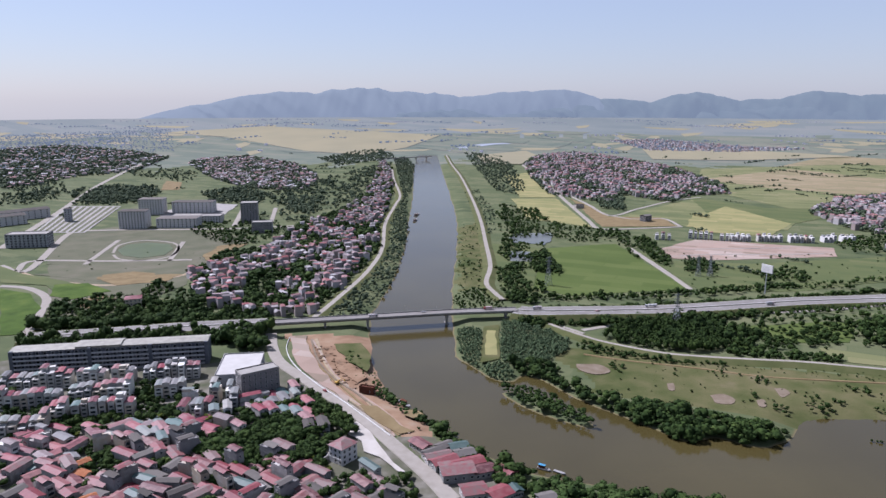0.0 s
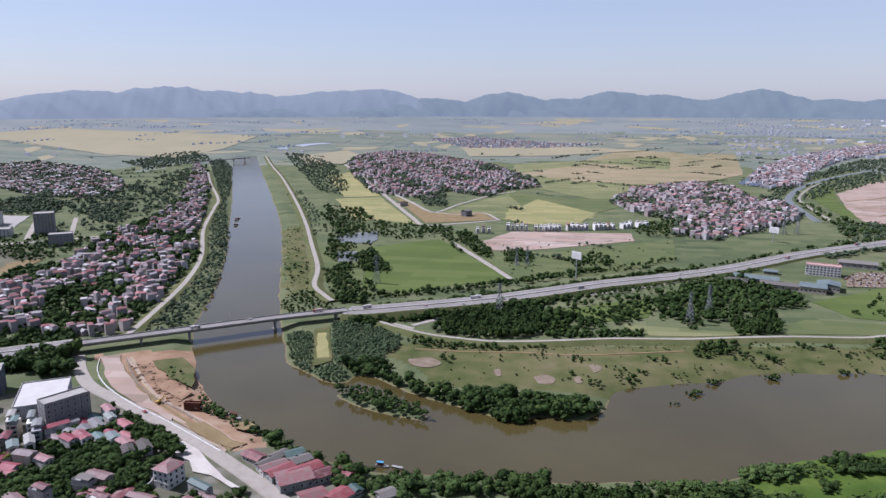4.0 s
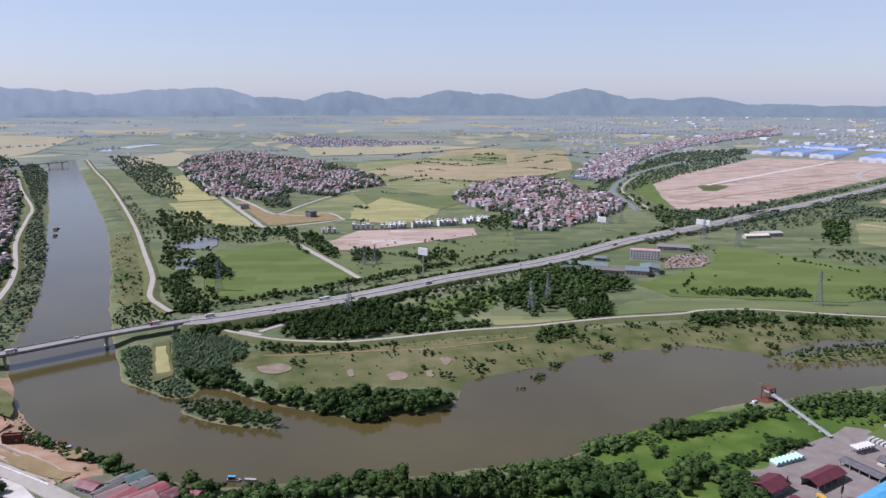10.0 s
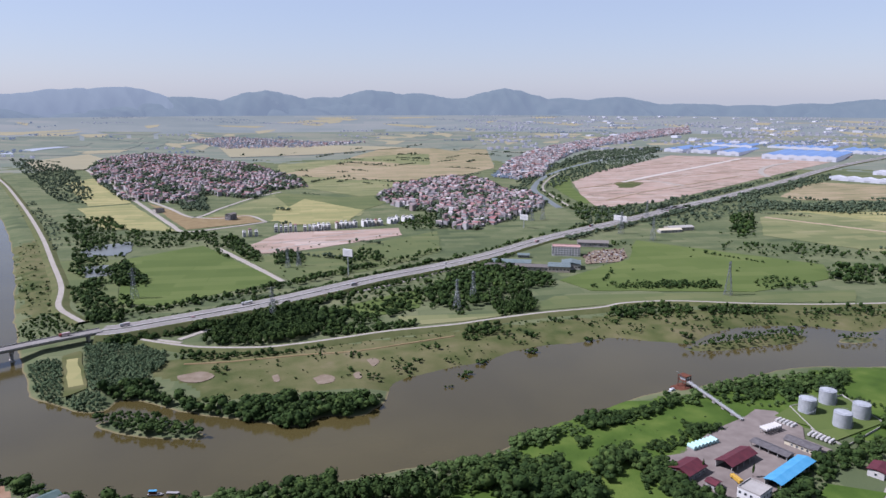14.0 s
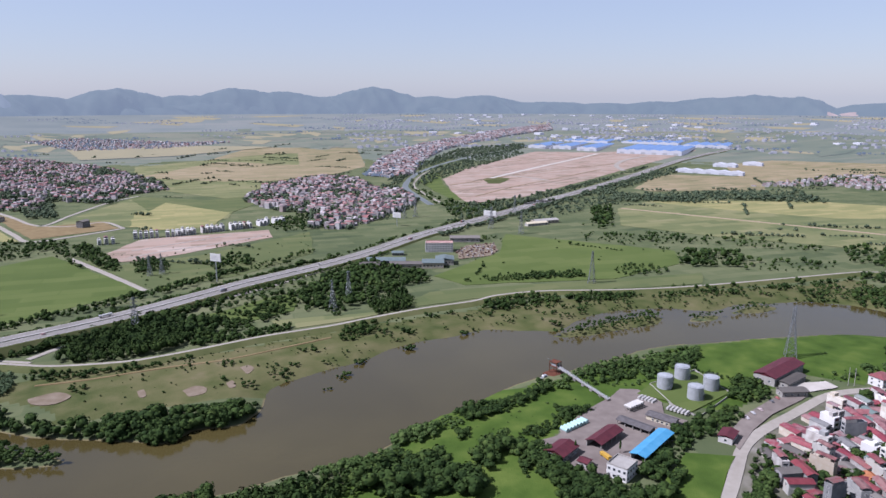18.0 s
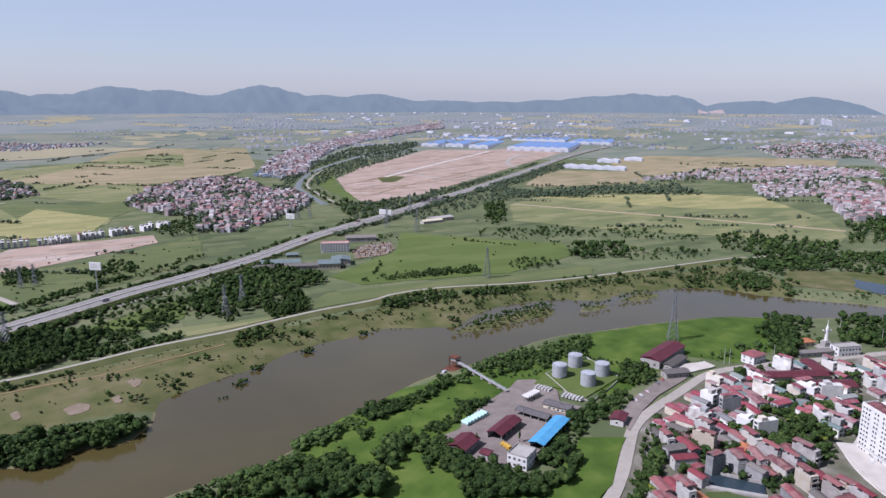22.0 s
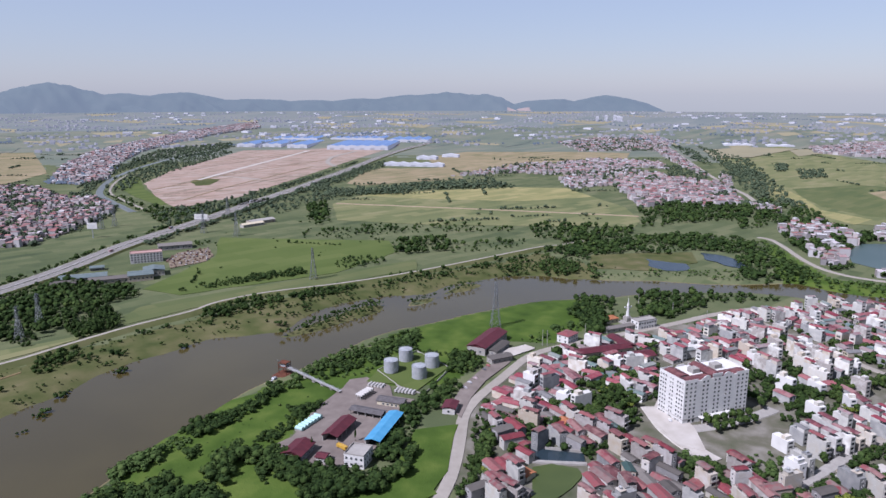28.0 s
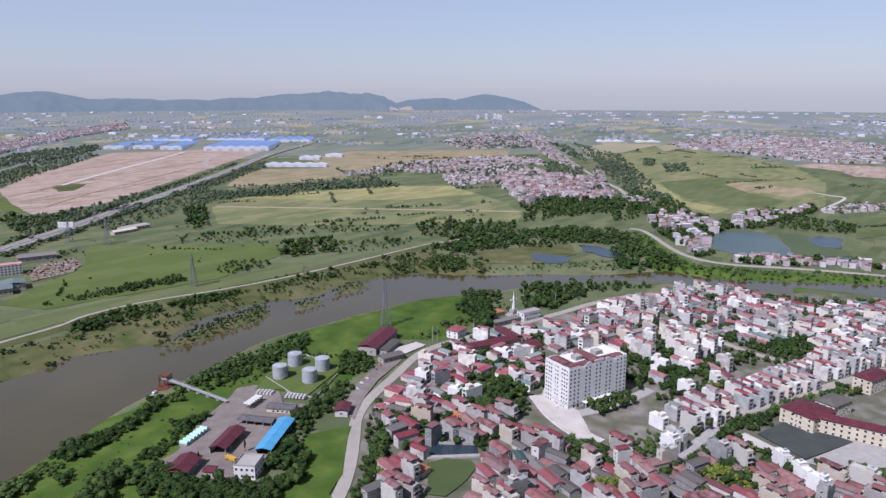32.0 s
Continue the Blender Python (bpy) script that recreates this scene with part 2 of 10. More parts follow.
M_HILL = haze_glow_material("far_hills", [(0.012, 0.020, 0.014), (0.022, 0.030, 0.022), (0.034, 0.040, 0.030)], (0.325, 0.395, 0.455), 0.63, 0.012)
# paler copy for the sunward hills, where the haze glow is brighter
M_HILLF = haze_glow_material("hazier_hills", [(0.014, 0.020, 0.018), (0.026, 0.032, 0.028)], (0.365, 0.43, 0.485), 0.70, 0.012)
M_SCAR = haze_glow_material("quarry_scar", [(0.15, 0.105, 0.085), (0.24, 0.175, 0.145)], (0.38, 0.38, 0.40), 0.60, 0.02)
M_FARPLAIN = haze_glow_material("distant_plain", [(0.060, 0.078, 0.042), (0.095, 0.106, 0.058), (0.140, 0.130, 0.078)], (0.345, 0.385, 0.39), 0.30, 0.006, 150.0)
M_HORIZON = haze_glow_material("hazy_plain", [(0.045, 0.058, 0.040), (0.070, 0.080, 0.056), (0.100, 0.098, 0.070)], (0.36, 0.39, 0.41), 0.52, 0.006, 260.0)
# distant trees, houses, crops, roofs and water: haze likewise put in as emission
M_FARTREE = haze_glow_material("distant_trees", [(0.022, 0.036, 0.024), (0.045, 0.060, 0.040)], (0.30, 0.36, 0.45), 0.48, 0.01)
M_FARHOUSE = haze_glow_material("distant_houses", [(0.10, 0.092, 0.090), (0.22, 0.212, 0.208)], (0.36, 0.385, 0.43), 0.56, 0.02)
M_FARCROP = haze_glow_material("distant_crops", [(0.150, 0.132, 0.060), (0.220, 0.182, 0.085)], (0.365, 0.37, 0.33), 0.40, 0.006)
M_FARBLUE = haze_glow_material("distant_blue_roofs", [(0.065, 0.125, 0.25), (0.10, 0.18, 0.33)], (0.30, 0.36, 0.48), 0.40, 0.01)
M_FARWHITE = haze_glow_material("distant_white_walls", [(0.36, 0.36, 0.36), (0.48, 0.48, 0.48)], (0.36, 0.385, 0.46), 0.42, 0.02)
M_FARWATER = haze_glow_material("distant_water", [(0.20, 0.22, 0.24), (0.26, 0.28, 0.30)], (0.40, 0.45, 0.52), 0.36, 0.01)


# ---- building helpers ----
WATER = -4.0


def far(x, y):
    """Beyond 3 km the plain rises gently and closes up, so that it ends within 5 km: place, height and scale."""
    r = math.hypot(x, y)
    if r <= 3000:
        return x, y, 0.0, 1.0
    q = (3000 + 1900 * (1 - 3000 / r)) / r
    return x * q, y * q, H * (1 - q), q


def obj(name, bm, material, parent=None, label=""):
    me = bpy.data.meshes.new(name)
    bm.to_mesh(me)
    bm.free()
    for m in (material if isinstance(material, (list, tuple)) else [material]):
        me.materials.append(m)
    ob = new(name, me)
    if parent:
        ob.parent = parent
    if label:
        ob["label"] = label
    return ob


part = obj


def raw(name, verts, faces, material, smooth=False):
    """One mesh from numpy arrays; faces all with the same number of corners."""
    me = bpy.data.meshes.new(name)
    k = faces.shape[1]
    me.vertices.add(len(verts))
    me.vertices.foreach_set("co", np.asarray(verts, dtype=np.float32).ravel())
    me.loops.add(faces.size)
    me.loops.foreach_set("vertex_index", faces.astype(np.int32).ravel())
    me.polygons.add(len(faces))
    me.polygons.foreach_set("loop_start", np.arange(len(faces), dtype=np.int32) * k)
    me.polygons.foreach_set("loop_total", np.full(len(faces), k, dtype=np.int32))
    me.polygons.foreach_set("use_smooth", np.full(len(faces), smooth, dtype=bool))
    me.update(calc_edges=True)
    me.materials.append(material)
    return new(name, me)


def empty(name, x, y, z=0.0, turn=0.0, label="", category="", group=""):
    ob = new(name)
    ob.empty_display_size = 0.5
    ob.matrix_basis = pose(x, y, z, 0, 0, turn)
    return tagged(ob, label, category, group)


def box(bm, x0, x1, y0, y1, z0, z1, bevel=0.0, mi=0):
    r = bmesh.ops.create_cube(bm, size=1.0)
    for v in r["verts"]:
        v.co = Vector((x0 + (v.co.x + 0.5) * (x1 - x0), y0 + (v.co.y + 0.5) * (y1 - y0), z0 + (v.co.z + 0.5) * (z1 - z0)))
    if mi:
        for f in {f for v in r["verts"] for f in v.link_faces}:
            f.material_index = mi
    if bevel:
        bmesh.ops.bevel(bm, geom=list({e for v in r["verts"] for e in v.link_edges}), offset=bevel, segments=1, affect="EDGES")
    return r["verts"]


def boxes(*rows):
    bm = bmesh.new()
    for r in rows:
        box(bm, *r)
    return bm


def cyl(bm, x, y, z0, z1, r0, r1=None, n=24, caps=True):
    r1 = r0 if r1 is None else r1
    r = bmesh.ops.create_cone(bm, cap_ends=caps, segments=n, radius1=r0, radius2=r1, depth=z1 - z0)
    bmesh.ops.translate(bm, verts=r["verts"], vec=(x, y, (z0 + z1) / 2))
    return r["verts"]


def beam(bm, a, b, w, h=None):
    """A square bar from a to b."""
    a, b = Vector(a), Vector(b)
    d = b - a
    r = bmesh.ops.create_cube(bm, size=1.0)
    q = d.to_track_quat("Z", "Y").to_matrix()
    for v in r["verts"]:
        v.co = a + q @ Vector((v.co.x * w, v.co.y * (h or w), (v.co.z + 0.5) * d.length))


def gable(bm, x0, x1, y0, y1, z0, rise, over=0.4, thick=0.15, along="y", hip=0.0):
    """A pitched roof shell with eaves; the ridge runs along x or y. hip: how far the ridge ends draw in."""
    x0, x1, y0, y1 = x0 - over, x1 + over, y0 - over, y1 + over
    if along == "y":
        c = (x0 + x1) / 2
        top = [(x0, y0, z0), (c, y0 + hip, z0 + rise), (x1, y0, z0), (x0, y1, z0), (c, y1 - hip, z0 + rise), (x1, y1, z0)]
    else:
        c = (y0 + y1) / 2
        top = [(x0, y1, z0), (x0 + hip, c, z0 + rise), (x0, y0, z0), (x1, y1, z0), (x1 - hip, c, z0 + rise), (x1, y0, z0)]
    a = [bm.verts.new(p) for p in top]
    b = [bm.verts.new((p[0], p[1], p[2] - thick)) for p in top]
    for f in ((a[0], a[1], a[4], a[3]), (a[1], a[2], a[5], a[4]), (b[3], b[4], b[1], b[0]), (b[4], b[5], b[2], b[1])):
        bm.faces.new(f)
    for i, j in ((0, 1), (1, 2), (2, 5), (5, 4), (4, 3), (3, 0)):
        bm.faces.new((b[i], b[j], a[j], a[i]))
    if hip:
        bm.faces.new((a[2], a[1], a[0]))
        bm.faces.new((a[3], a[4], a[5]))
    bmesh.ops.recalc_face_normals(bm, faces=bm.faces)


def inside(px, py, poly):
    """numpy: which points lie in the polygon."""
    px, py = np.asarray(px, float), np.asarray(py, float)
    res = np.zeros(px.shape, bool)
    for (xa, ya), (xb, yb) in zip(poly, poly[1:] + poly[:1]):
        if ya != yb:
            res ^= ((ya > py) != (yb > py)) & (px < (xb - xa) * (py - ya) / (yb - ya) + xa)
    return res


def line_distance(px, py, pts, closed=False):
    px, py = np.asarray(px, float), np.asarray(py, float)
    best = np.full(px.shape, 1e9)
    for (xa, ya), (xb, yb) in zip(pts, pts[1:] + (pts[:1] if closed else [])):
        dx, dy = xb - xa, yb - ya
        u = np.clip(((px - xa) * dx + (py - ya) * dy) / max(dx * dx + dy * dy, 1e-9), 0, 1)
        best = np.minimum(best, np.hypot(px - xa - u * dx, py - ya - u * dy))
    return best


def curve(pts, step=8.0):
    """A smooth line through plan points (Catmull-Rom)."""
    p = [Vector((*q, 0)) for q in pts]
    p = [p[0] * 2 - p[1]] + p + [p[-1] * 2 - p[-2]]
    out = []
    for i in range(1, len(p) - 2):
        k = max(2, int((p[i + 1] - p[i]).length / step))
        for j in range(k):
            u = j / k
            q = 0.5 * (2 * p[i] + (p[i + 1] - p[i - 1]) * u + (2 * p[i - 1] - 5 * p[i] + 4 * p[i + 1] - p[i + 2]) * u * u
                       + (3 * p[i] - p[i - 1] - 3 * p[i + 1] + p[i + 2]) * u ** 3)
            out.append((q.x, q.y))
    out.append((p[-2].x, p[-2].y))
    return out


def offsets(line):
    """Unit normals, to the left of the way, along a plan line."""
    a = np.array(line)
    d = np.gradient(a, axis=0)
    d /= np.maximum(np.linalg.norm(d, axis=1, keepdims=True), 1e-9)
    return a, np.stack([-d[:, 1], d[:, 0]], 1)


ROADS = []


def sweep(name, line, section, material, heights=0.0, smooth=False):
    """A strip along a plan line; section: (offset to the left, height) from left to right."""
    a, nrm = offsets(line)
    h = np.broadcast_to(np.asarray(heights, float), (len(a),))
    v = []
    for (o, z) in section:
        p = a + nrm * o
        v.append(np.column_stack([p, h + z]))
    v = np.stack(v, 1)
    n, k = v.shape[:2]
    out = v.reshape(-1, 3).copy()
    for i in range(len(out)):
        if out[i, 0] ** 2 + out[i, 1] ** 2 > 9e6:
            x, y, z, s = far(out[i, 0], out[i, 1])
            out[i] = (x, y, z + out[i, 2])
    i, j = np.meshgrid(np.arange(n - 1), np.arange(k - 1), indexing="ij")
    q = (i * k + j).ravel()
    return raw(name, out, np.stack([q, q + 1, q + k + 1, q + k], 1)[:, ::-1].copy(), material, smooth)


def road(name, pts, width, material, label, z=0.25, step=8.0, keep=3.0, shoulder=0.5):
    line = curve(pts, step)
    w = width / 2
    ROADS.append((line, w + keep))
    ob = sweep(name, line, [(w + shoulder, -0.6), (w, z), (-w, z), (-w - shoulder, -0.6)], material)
    return tagged(ob, label, "road", kind="structure")


def sheet(name, pts, z, material, label, category, kind="structure", step=0, rag=0.0, thick=0.35):
    """A low flat field or yard with a shallow edge all round; rag: metres of unevenness of its outline."""
    pts = list(pts)
    if step:
        fine = []
        for (xa, ya), (xb, yb) in zip(pts, pts[1:] + pts[:1]):
            k = max(1, int(math.hypot(xb - xa, yb - ya) / step))
            fine += [(xa + (xb - xa) * j / k, ya + (yb - ya) * j / k) for j in range(k)]
        pts = [(x + rag * noise.noise((x * 0.05, y * 0.05, 3.3)) * 2, y + rag * noise.noise((x * 0.05, y * 0.05, 9.1)) * 2) for x, y in fine]
    bm = bmesh.new()
    top, low = [], []
    for x, y in pts:
        fx, fy, fz, s = far(x, y)
        top.append(bm.verts.new((fx, fy, fz + z)))
        low.append(bm.verts.new((fx, fy, fz + z - thick)))
    f = bm.faces.new(top)
    f.normal_update()
    if f.normal.z < 0:
        f.normal_flip()
    for a, b, c, d in zip(top, top[1:] + top[:1], low[1:] + low[:1], low):
        bm.faces.new((a, d, c, b))
    for g in bmesh.ops.triangulate(bm, faces=[f])["faces"]:
        g.normal_update()
        if g.normal.z < 0:
            g.normal_flip()
    return tagged(obj(name, bm, material), label, category, kind=kind)


# ---- ground and river ----
SHORE_SOUTH = [(-110, 3441), (-105, 2970), (-96, 2348), (-75, 1754), (-67, 1471), (-64, 1265), (-60, 1109), (-61, 917), (-69, 791), (-76, 714), (-71.7, 658.8), (-61.5, 582.3), (-48.3, 532.1), (-29.4, 494.3), (-9.6, 465.6), (17.3, 427.9), (54.3, 393.4), (80.5, 383.7), (117.3, 366.6), (162.9, 352.4), (198.0, 344.9), (249.4, 326.9), (284.3, 335.6), (326.5, 337.2), (365.2, 337.0), (407.9, 337.5), (441.4, 333.0), (441.9, 330.1), (483.6, 318.2), (536.4, 312.6), (578.2, 296.8), (620.1, 269.5), (666, 241), (710, 211), (741, 180)]
SHORE_SOUTH += [(730, 193), (753, 159), (770, 129), (812, 81), (845, 10), (860, -50), (847, -145), (848, -206), (855, -301)]
SHORE_NORTH = [(-33, 3442), (-24, 2970), (-6, 2348), (13, 1812), (23, 1472), (25, 1209), (19, 1024), (13, 857), (10, 746), (10.1, 659.0), (11.2, 646.4), (13.1, 592.6), (30.0, 559.8), (46.1, 536.6), (58.1, 536.6), (66.0, 547.9), (81.2, 539.1), (95.6, 511.9), (111.0, 492.7), (132.4, 468.7), (149.6, 446.8), (164.8, 432.6), (182.0, 438.2), (195.0, 432.9), (209.9, 426.4), (235.0, 436.6), (249.3, 459.6), (274.4, 468.6), (322.7, 465.1), (351.2, 463.0), (384.1, 468.9), (416.9, 464.2), (448.8, 453.4), (485.1, 445.7)]
SHORE_NORTH += [(519.7, 409.3), (536.1, 393.6), (588, 402), (642, 386), (686, 354), (703, 321), (746, 313), (784, 287), (819, 259), (837, 218), (837, 187), (848, 142), (844, 149), (865, 87), (881, 11), (907, -45), (923, -74), (897, -113), (893, -152), (901, -218), (913, -320)]
SHORE_SOUTH.append((SHORE_SOUTH[-1][0] - 300, SHORE_SOUTH[-1][1] - 700))
SHORE_NORTH.append((SHORE_NORTH[-1][0] + 100, SHORE_NORTH[-1][1] - 800))
RIVER = curve(SHORE_SOUTH, 14) + curve(SHORE_NORTH, 14)[::-1]
ISLETS = [
    [(43.4, 515.7), (54.5, 516.9), (72.3, 511.6), (83.7, 501.9), (89.5, 484.3), (101.6, 471.2), (106.3, 454.2), (97.6, 455.1), (81.6, 464.7), (63.8, 484.1), (52.3, 501.7)],
    [(513.0, 390.1), (529.0, 374.7), (571.2, 356.2), (613, 341), (646, 343), (639, 363), (600, 374), (558.5, 381.8)],
    [(650, 321), (670, 305), (697, 304), (678, 322)],
    [(710, 304), (736, 281), (770, 275), (758, 297)],
]


ZONES = [
    (1, [(97.4, 608.0), (153.9, 602.2), (245.8, 562.5), (334.3, 544.8), (399.8, 528.1), (459.0, 512.5), (531, 490), (591, 453), (507.7, 386.5), (460.6, 429.5), (402.6, 448.2), (368.1, 453.0), (309.9, 446.5), (262.5, 448.4), (212.2, 466.5), (156.5, 488.5), (120.0, 511.1)]),
    (1, [(479.7, 470.9), (599, 464), (671, 420), (800, 337), (948, 250), (890, 162), (791, 142), (757, 238), (692, 289), (658, 333), (581.3, 323.4), (494.4, 369.4)]),
    (1, [(22, 1243), (69, 1273), (67, 1046), (57, 842), (45, 810), (15, 810)]),
    (2, [(309.1, 373.3), (337.5, 377.0), (368.2, 352.2), (403.2, 320.6), (446.6, 312.5), (499.5, 293.8), (565.5, 290.2), (657, 246), (735, 194), (760, 140), (669.0, 117.4), (593.1, 145.8), (583.2, 186.1), (511.5, 192.7), (464.8, 193.8), (452.5, 243.8), (430.7, 269.1), (399.7, 259.6), (350.7, 261.6), (298.7, 215.4), (257.9, 318.0)]),
    (2, [(172.3, 283.4), (206.5, 307.8), (241.6, 316.6), (278.2, 328.4), (327.4, 327.1), (407.8, 327.0), (428.4, 275.0), (382.6, 263.9), (335.9, 275.0), (253.5, 233.3)]),
    (5, [(-421, 571), (-196.8, 571.6), (-148.1, 571.7), (-98.4, 511.4), (-57.1, 457.2), (-22.7, 405.4), (5.2, 359.2), (10.9, 333.3), (-258.3, 333.0)]),
    (5, [(-31.9, 436.0), (-5.2, 432.0), (23.4, 401.9), (48.3, 372.4), (52.8, 333.3), (4.9, 333.3)]),
    (5, [(425.4, 165.2), (498.5, 160.1), (546.7, 155.8), (596.1, 128.2), (692.3, 44.2), (771, -22), (803, -148), (752, -199), (407.0, -121.2), (301.7, 126.2), (375.7, 149.5)]),
    (5, [(767, -28), (832, -161), (838, -318), (649, -316), (381.1, -186.1), (346.1, -42.6)]),
    (2, [(1164, -39), (1128, -58), (1008, -87), (948, -115), (932, -190), (939, -265), (926, -328), (863, -308), (853, -210), (848, -105), (862, -70), (941, -50)]),
    (3, [(-150.0, 643.5), (-70.1, 643.7), (-57.9, 571.9), (-43.5, 511.5), (-17.9, 471.0), (-3.3, 432.0), (-32.0, 437.6), (-58.6, 470.9), (-85.2, 511.4), (-112.7, 552.3), (-135.4, 592.5)]),
]


def ground_sheet():
    az = np.concatenate([np.arange(-62, 122, 0.31), np.arange(122, 298, 4.0)])
    r = [0.0, 60, 140, 220, 280]
    while r[-1] < 3000:
        r.append(r[-1] * 1.012 + 0.1)
    r = np.array(r + [3150, 3350, 3600, 3900, 4300, 4900, 5700, 6800, 8200, 9800])
    A, R = np.meshgrid(np.radians(az), r, indexing="ij")
    X, Y = R * np.sin(A), R * np.cos(A)
    near = R < 3100
    px, py = X[near], Y[near]
    d = line_distance(px, py, RIVER, True) * np.where(inside(px, py, RIVER), -1, 1)
    for isle in ISLETS:
        c = curve(isle + isle[:1], 8)[:-1]
        di = line_distance(px, py, c, True) * np.where(inside(px, py, c), 1, -1)
        d = np.maximum(d, di)
    wob = np.array([noise.noise((x * 0.03, y * 0.03, 0.0)) * 3 + noise.noise((x * 0.11, y * 0.11, 5.0)) * 1.5 if abs(e) < 60 else 0.0 for x, y, e in zip(px, py, d)])
    d = d + wob
    z = np.where(d < 0, np.maximum(-7.5, -4.0 + d * 0.25), np.minimum(0.0, -4.0 + d * 0.22))
    bumps = np.array([noise.noise((x * 0.02, y * 0.02, 7.0)) * 0.35 for x, y in zip(px, py)])
    z = z + bumps * np.clip(d / 30, 0, 1) - np.clip(d / 30, 0, 1) * 0.3
    Z = np.zeros_like(R)
    Z[near] = z
    Q = np.where(R > 3000, (3000 + 1900 * (1 - 3000 / np.maximum(R, 1))) / np.maximum(R, 1), 1.0)
    Z = np.where(R > 3000, H * (1 - Q) - 0.3, Z)
    v = np.stack([X * Q, Y * Q, Z], -1).reshape(-1, 3)
    n, k = R.shape
    i, j = np.meshgrid(np.arange(n), np.arange(k - 1), indexing="ij")
    a, b = (i * k + j).ravel(), (((i + 1) % n) * k + j).ravel()
    ob = raw("ground", v, np.stack([a, a + 1, b + 1, b], 1)[:, ::-1].copy(), M_GROUND, True)
    # what grows where: each zone of the plan has its own cover
    fx, fy = (X[:, :-1] + X[:, 1:]).ravel() / 2, (Y[:, :-1] + Y[:, 1:]).ravel() / 2
    idx = np.zeros(len(fx), np.int32)
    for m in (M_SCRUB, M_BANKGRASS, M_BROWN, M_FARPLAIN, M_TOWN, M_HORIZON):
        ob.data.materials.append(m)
    for cover, poly in ZONES:
        jx = fx + 5 * np.sin(fy * 0.09) + 3 * np.sin(fx * 0.21 + fy * 0.13)
        idx[inside(jx, fy, poly)] = cover
    # with distance, patches of ground switch to the emissive haze materials
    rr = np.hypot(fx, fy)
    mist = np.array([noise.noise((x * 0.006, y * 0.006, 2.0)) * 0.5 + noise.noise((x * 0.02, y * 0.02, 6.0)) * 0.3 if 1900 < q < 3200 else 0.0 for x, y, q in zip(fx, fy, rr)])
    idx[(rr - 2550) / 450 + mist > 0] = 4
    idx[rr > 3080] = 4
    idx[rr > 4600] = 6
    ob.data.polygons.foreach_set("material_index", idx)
    return ob


def ground_material():
    """Grass and weeds; wet mud where the banks dip to the river."""
    n, l = M_GROUND.node_tree.nodes, M_GROUND.node_tree.links
    b = n["Principled BSDF"]
    old = b.inputs["Base Color"].links[0].from_socket
    geo = n.new("ShaderNodeNewGeometry")
    sep = n.new("ShaderNodeSeparateXYZ")
    l.new(geo.outputs["Position"], sep.inputs[0])
    mr = n.new("ShaderNodeMapRange")
    mr.inputs[1].default_value, mr.inputs[2].default_value = -3.95, -3.5
    l.new(sep.outputs["Z"], mr.inputs[0])
    mx = n.new("ShaderNodeMix")
    mx.data_type = "RGBA"
    l.new(mr.outputs[0], mx.inputs[0])
    mx.inputs[6].default_value = (0.105, 0.088, 0.046, 1)
    l.new(old, mx.inputs[7])
    l.new(mx.outputs[2], b.inputs["Base Color"])


ground_material()
ground = tagged(ground_sheet(), "flat green river plain with muddy river banks", "ground", kind="structure")


def river_sheet():
    bm = bmesh.new()
    bmesh.ops.create_circle(bm, cap_ends=True, segments=64, radius=3050)
    for v in bm.verts:
        v.co.z = WATER
    return obj("water", bm, M_WATER)


water = tagged(river_sheet(), "muddy brown slow river between green banks", "river", kind="structure")


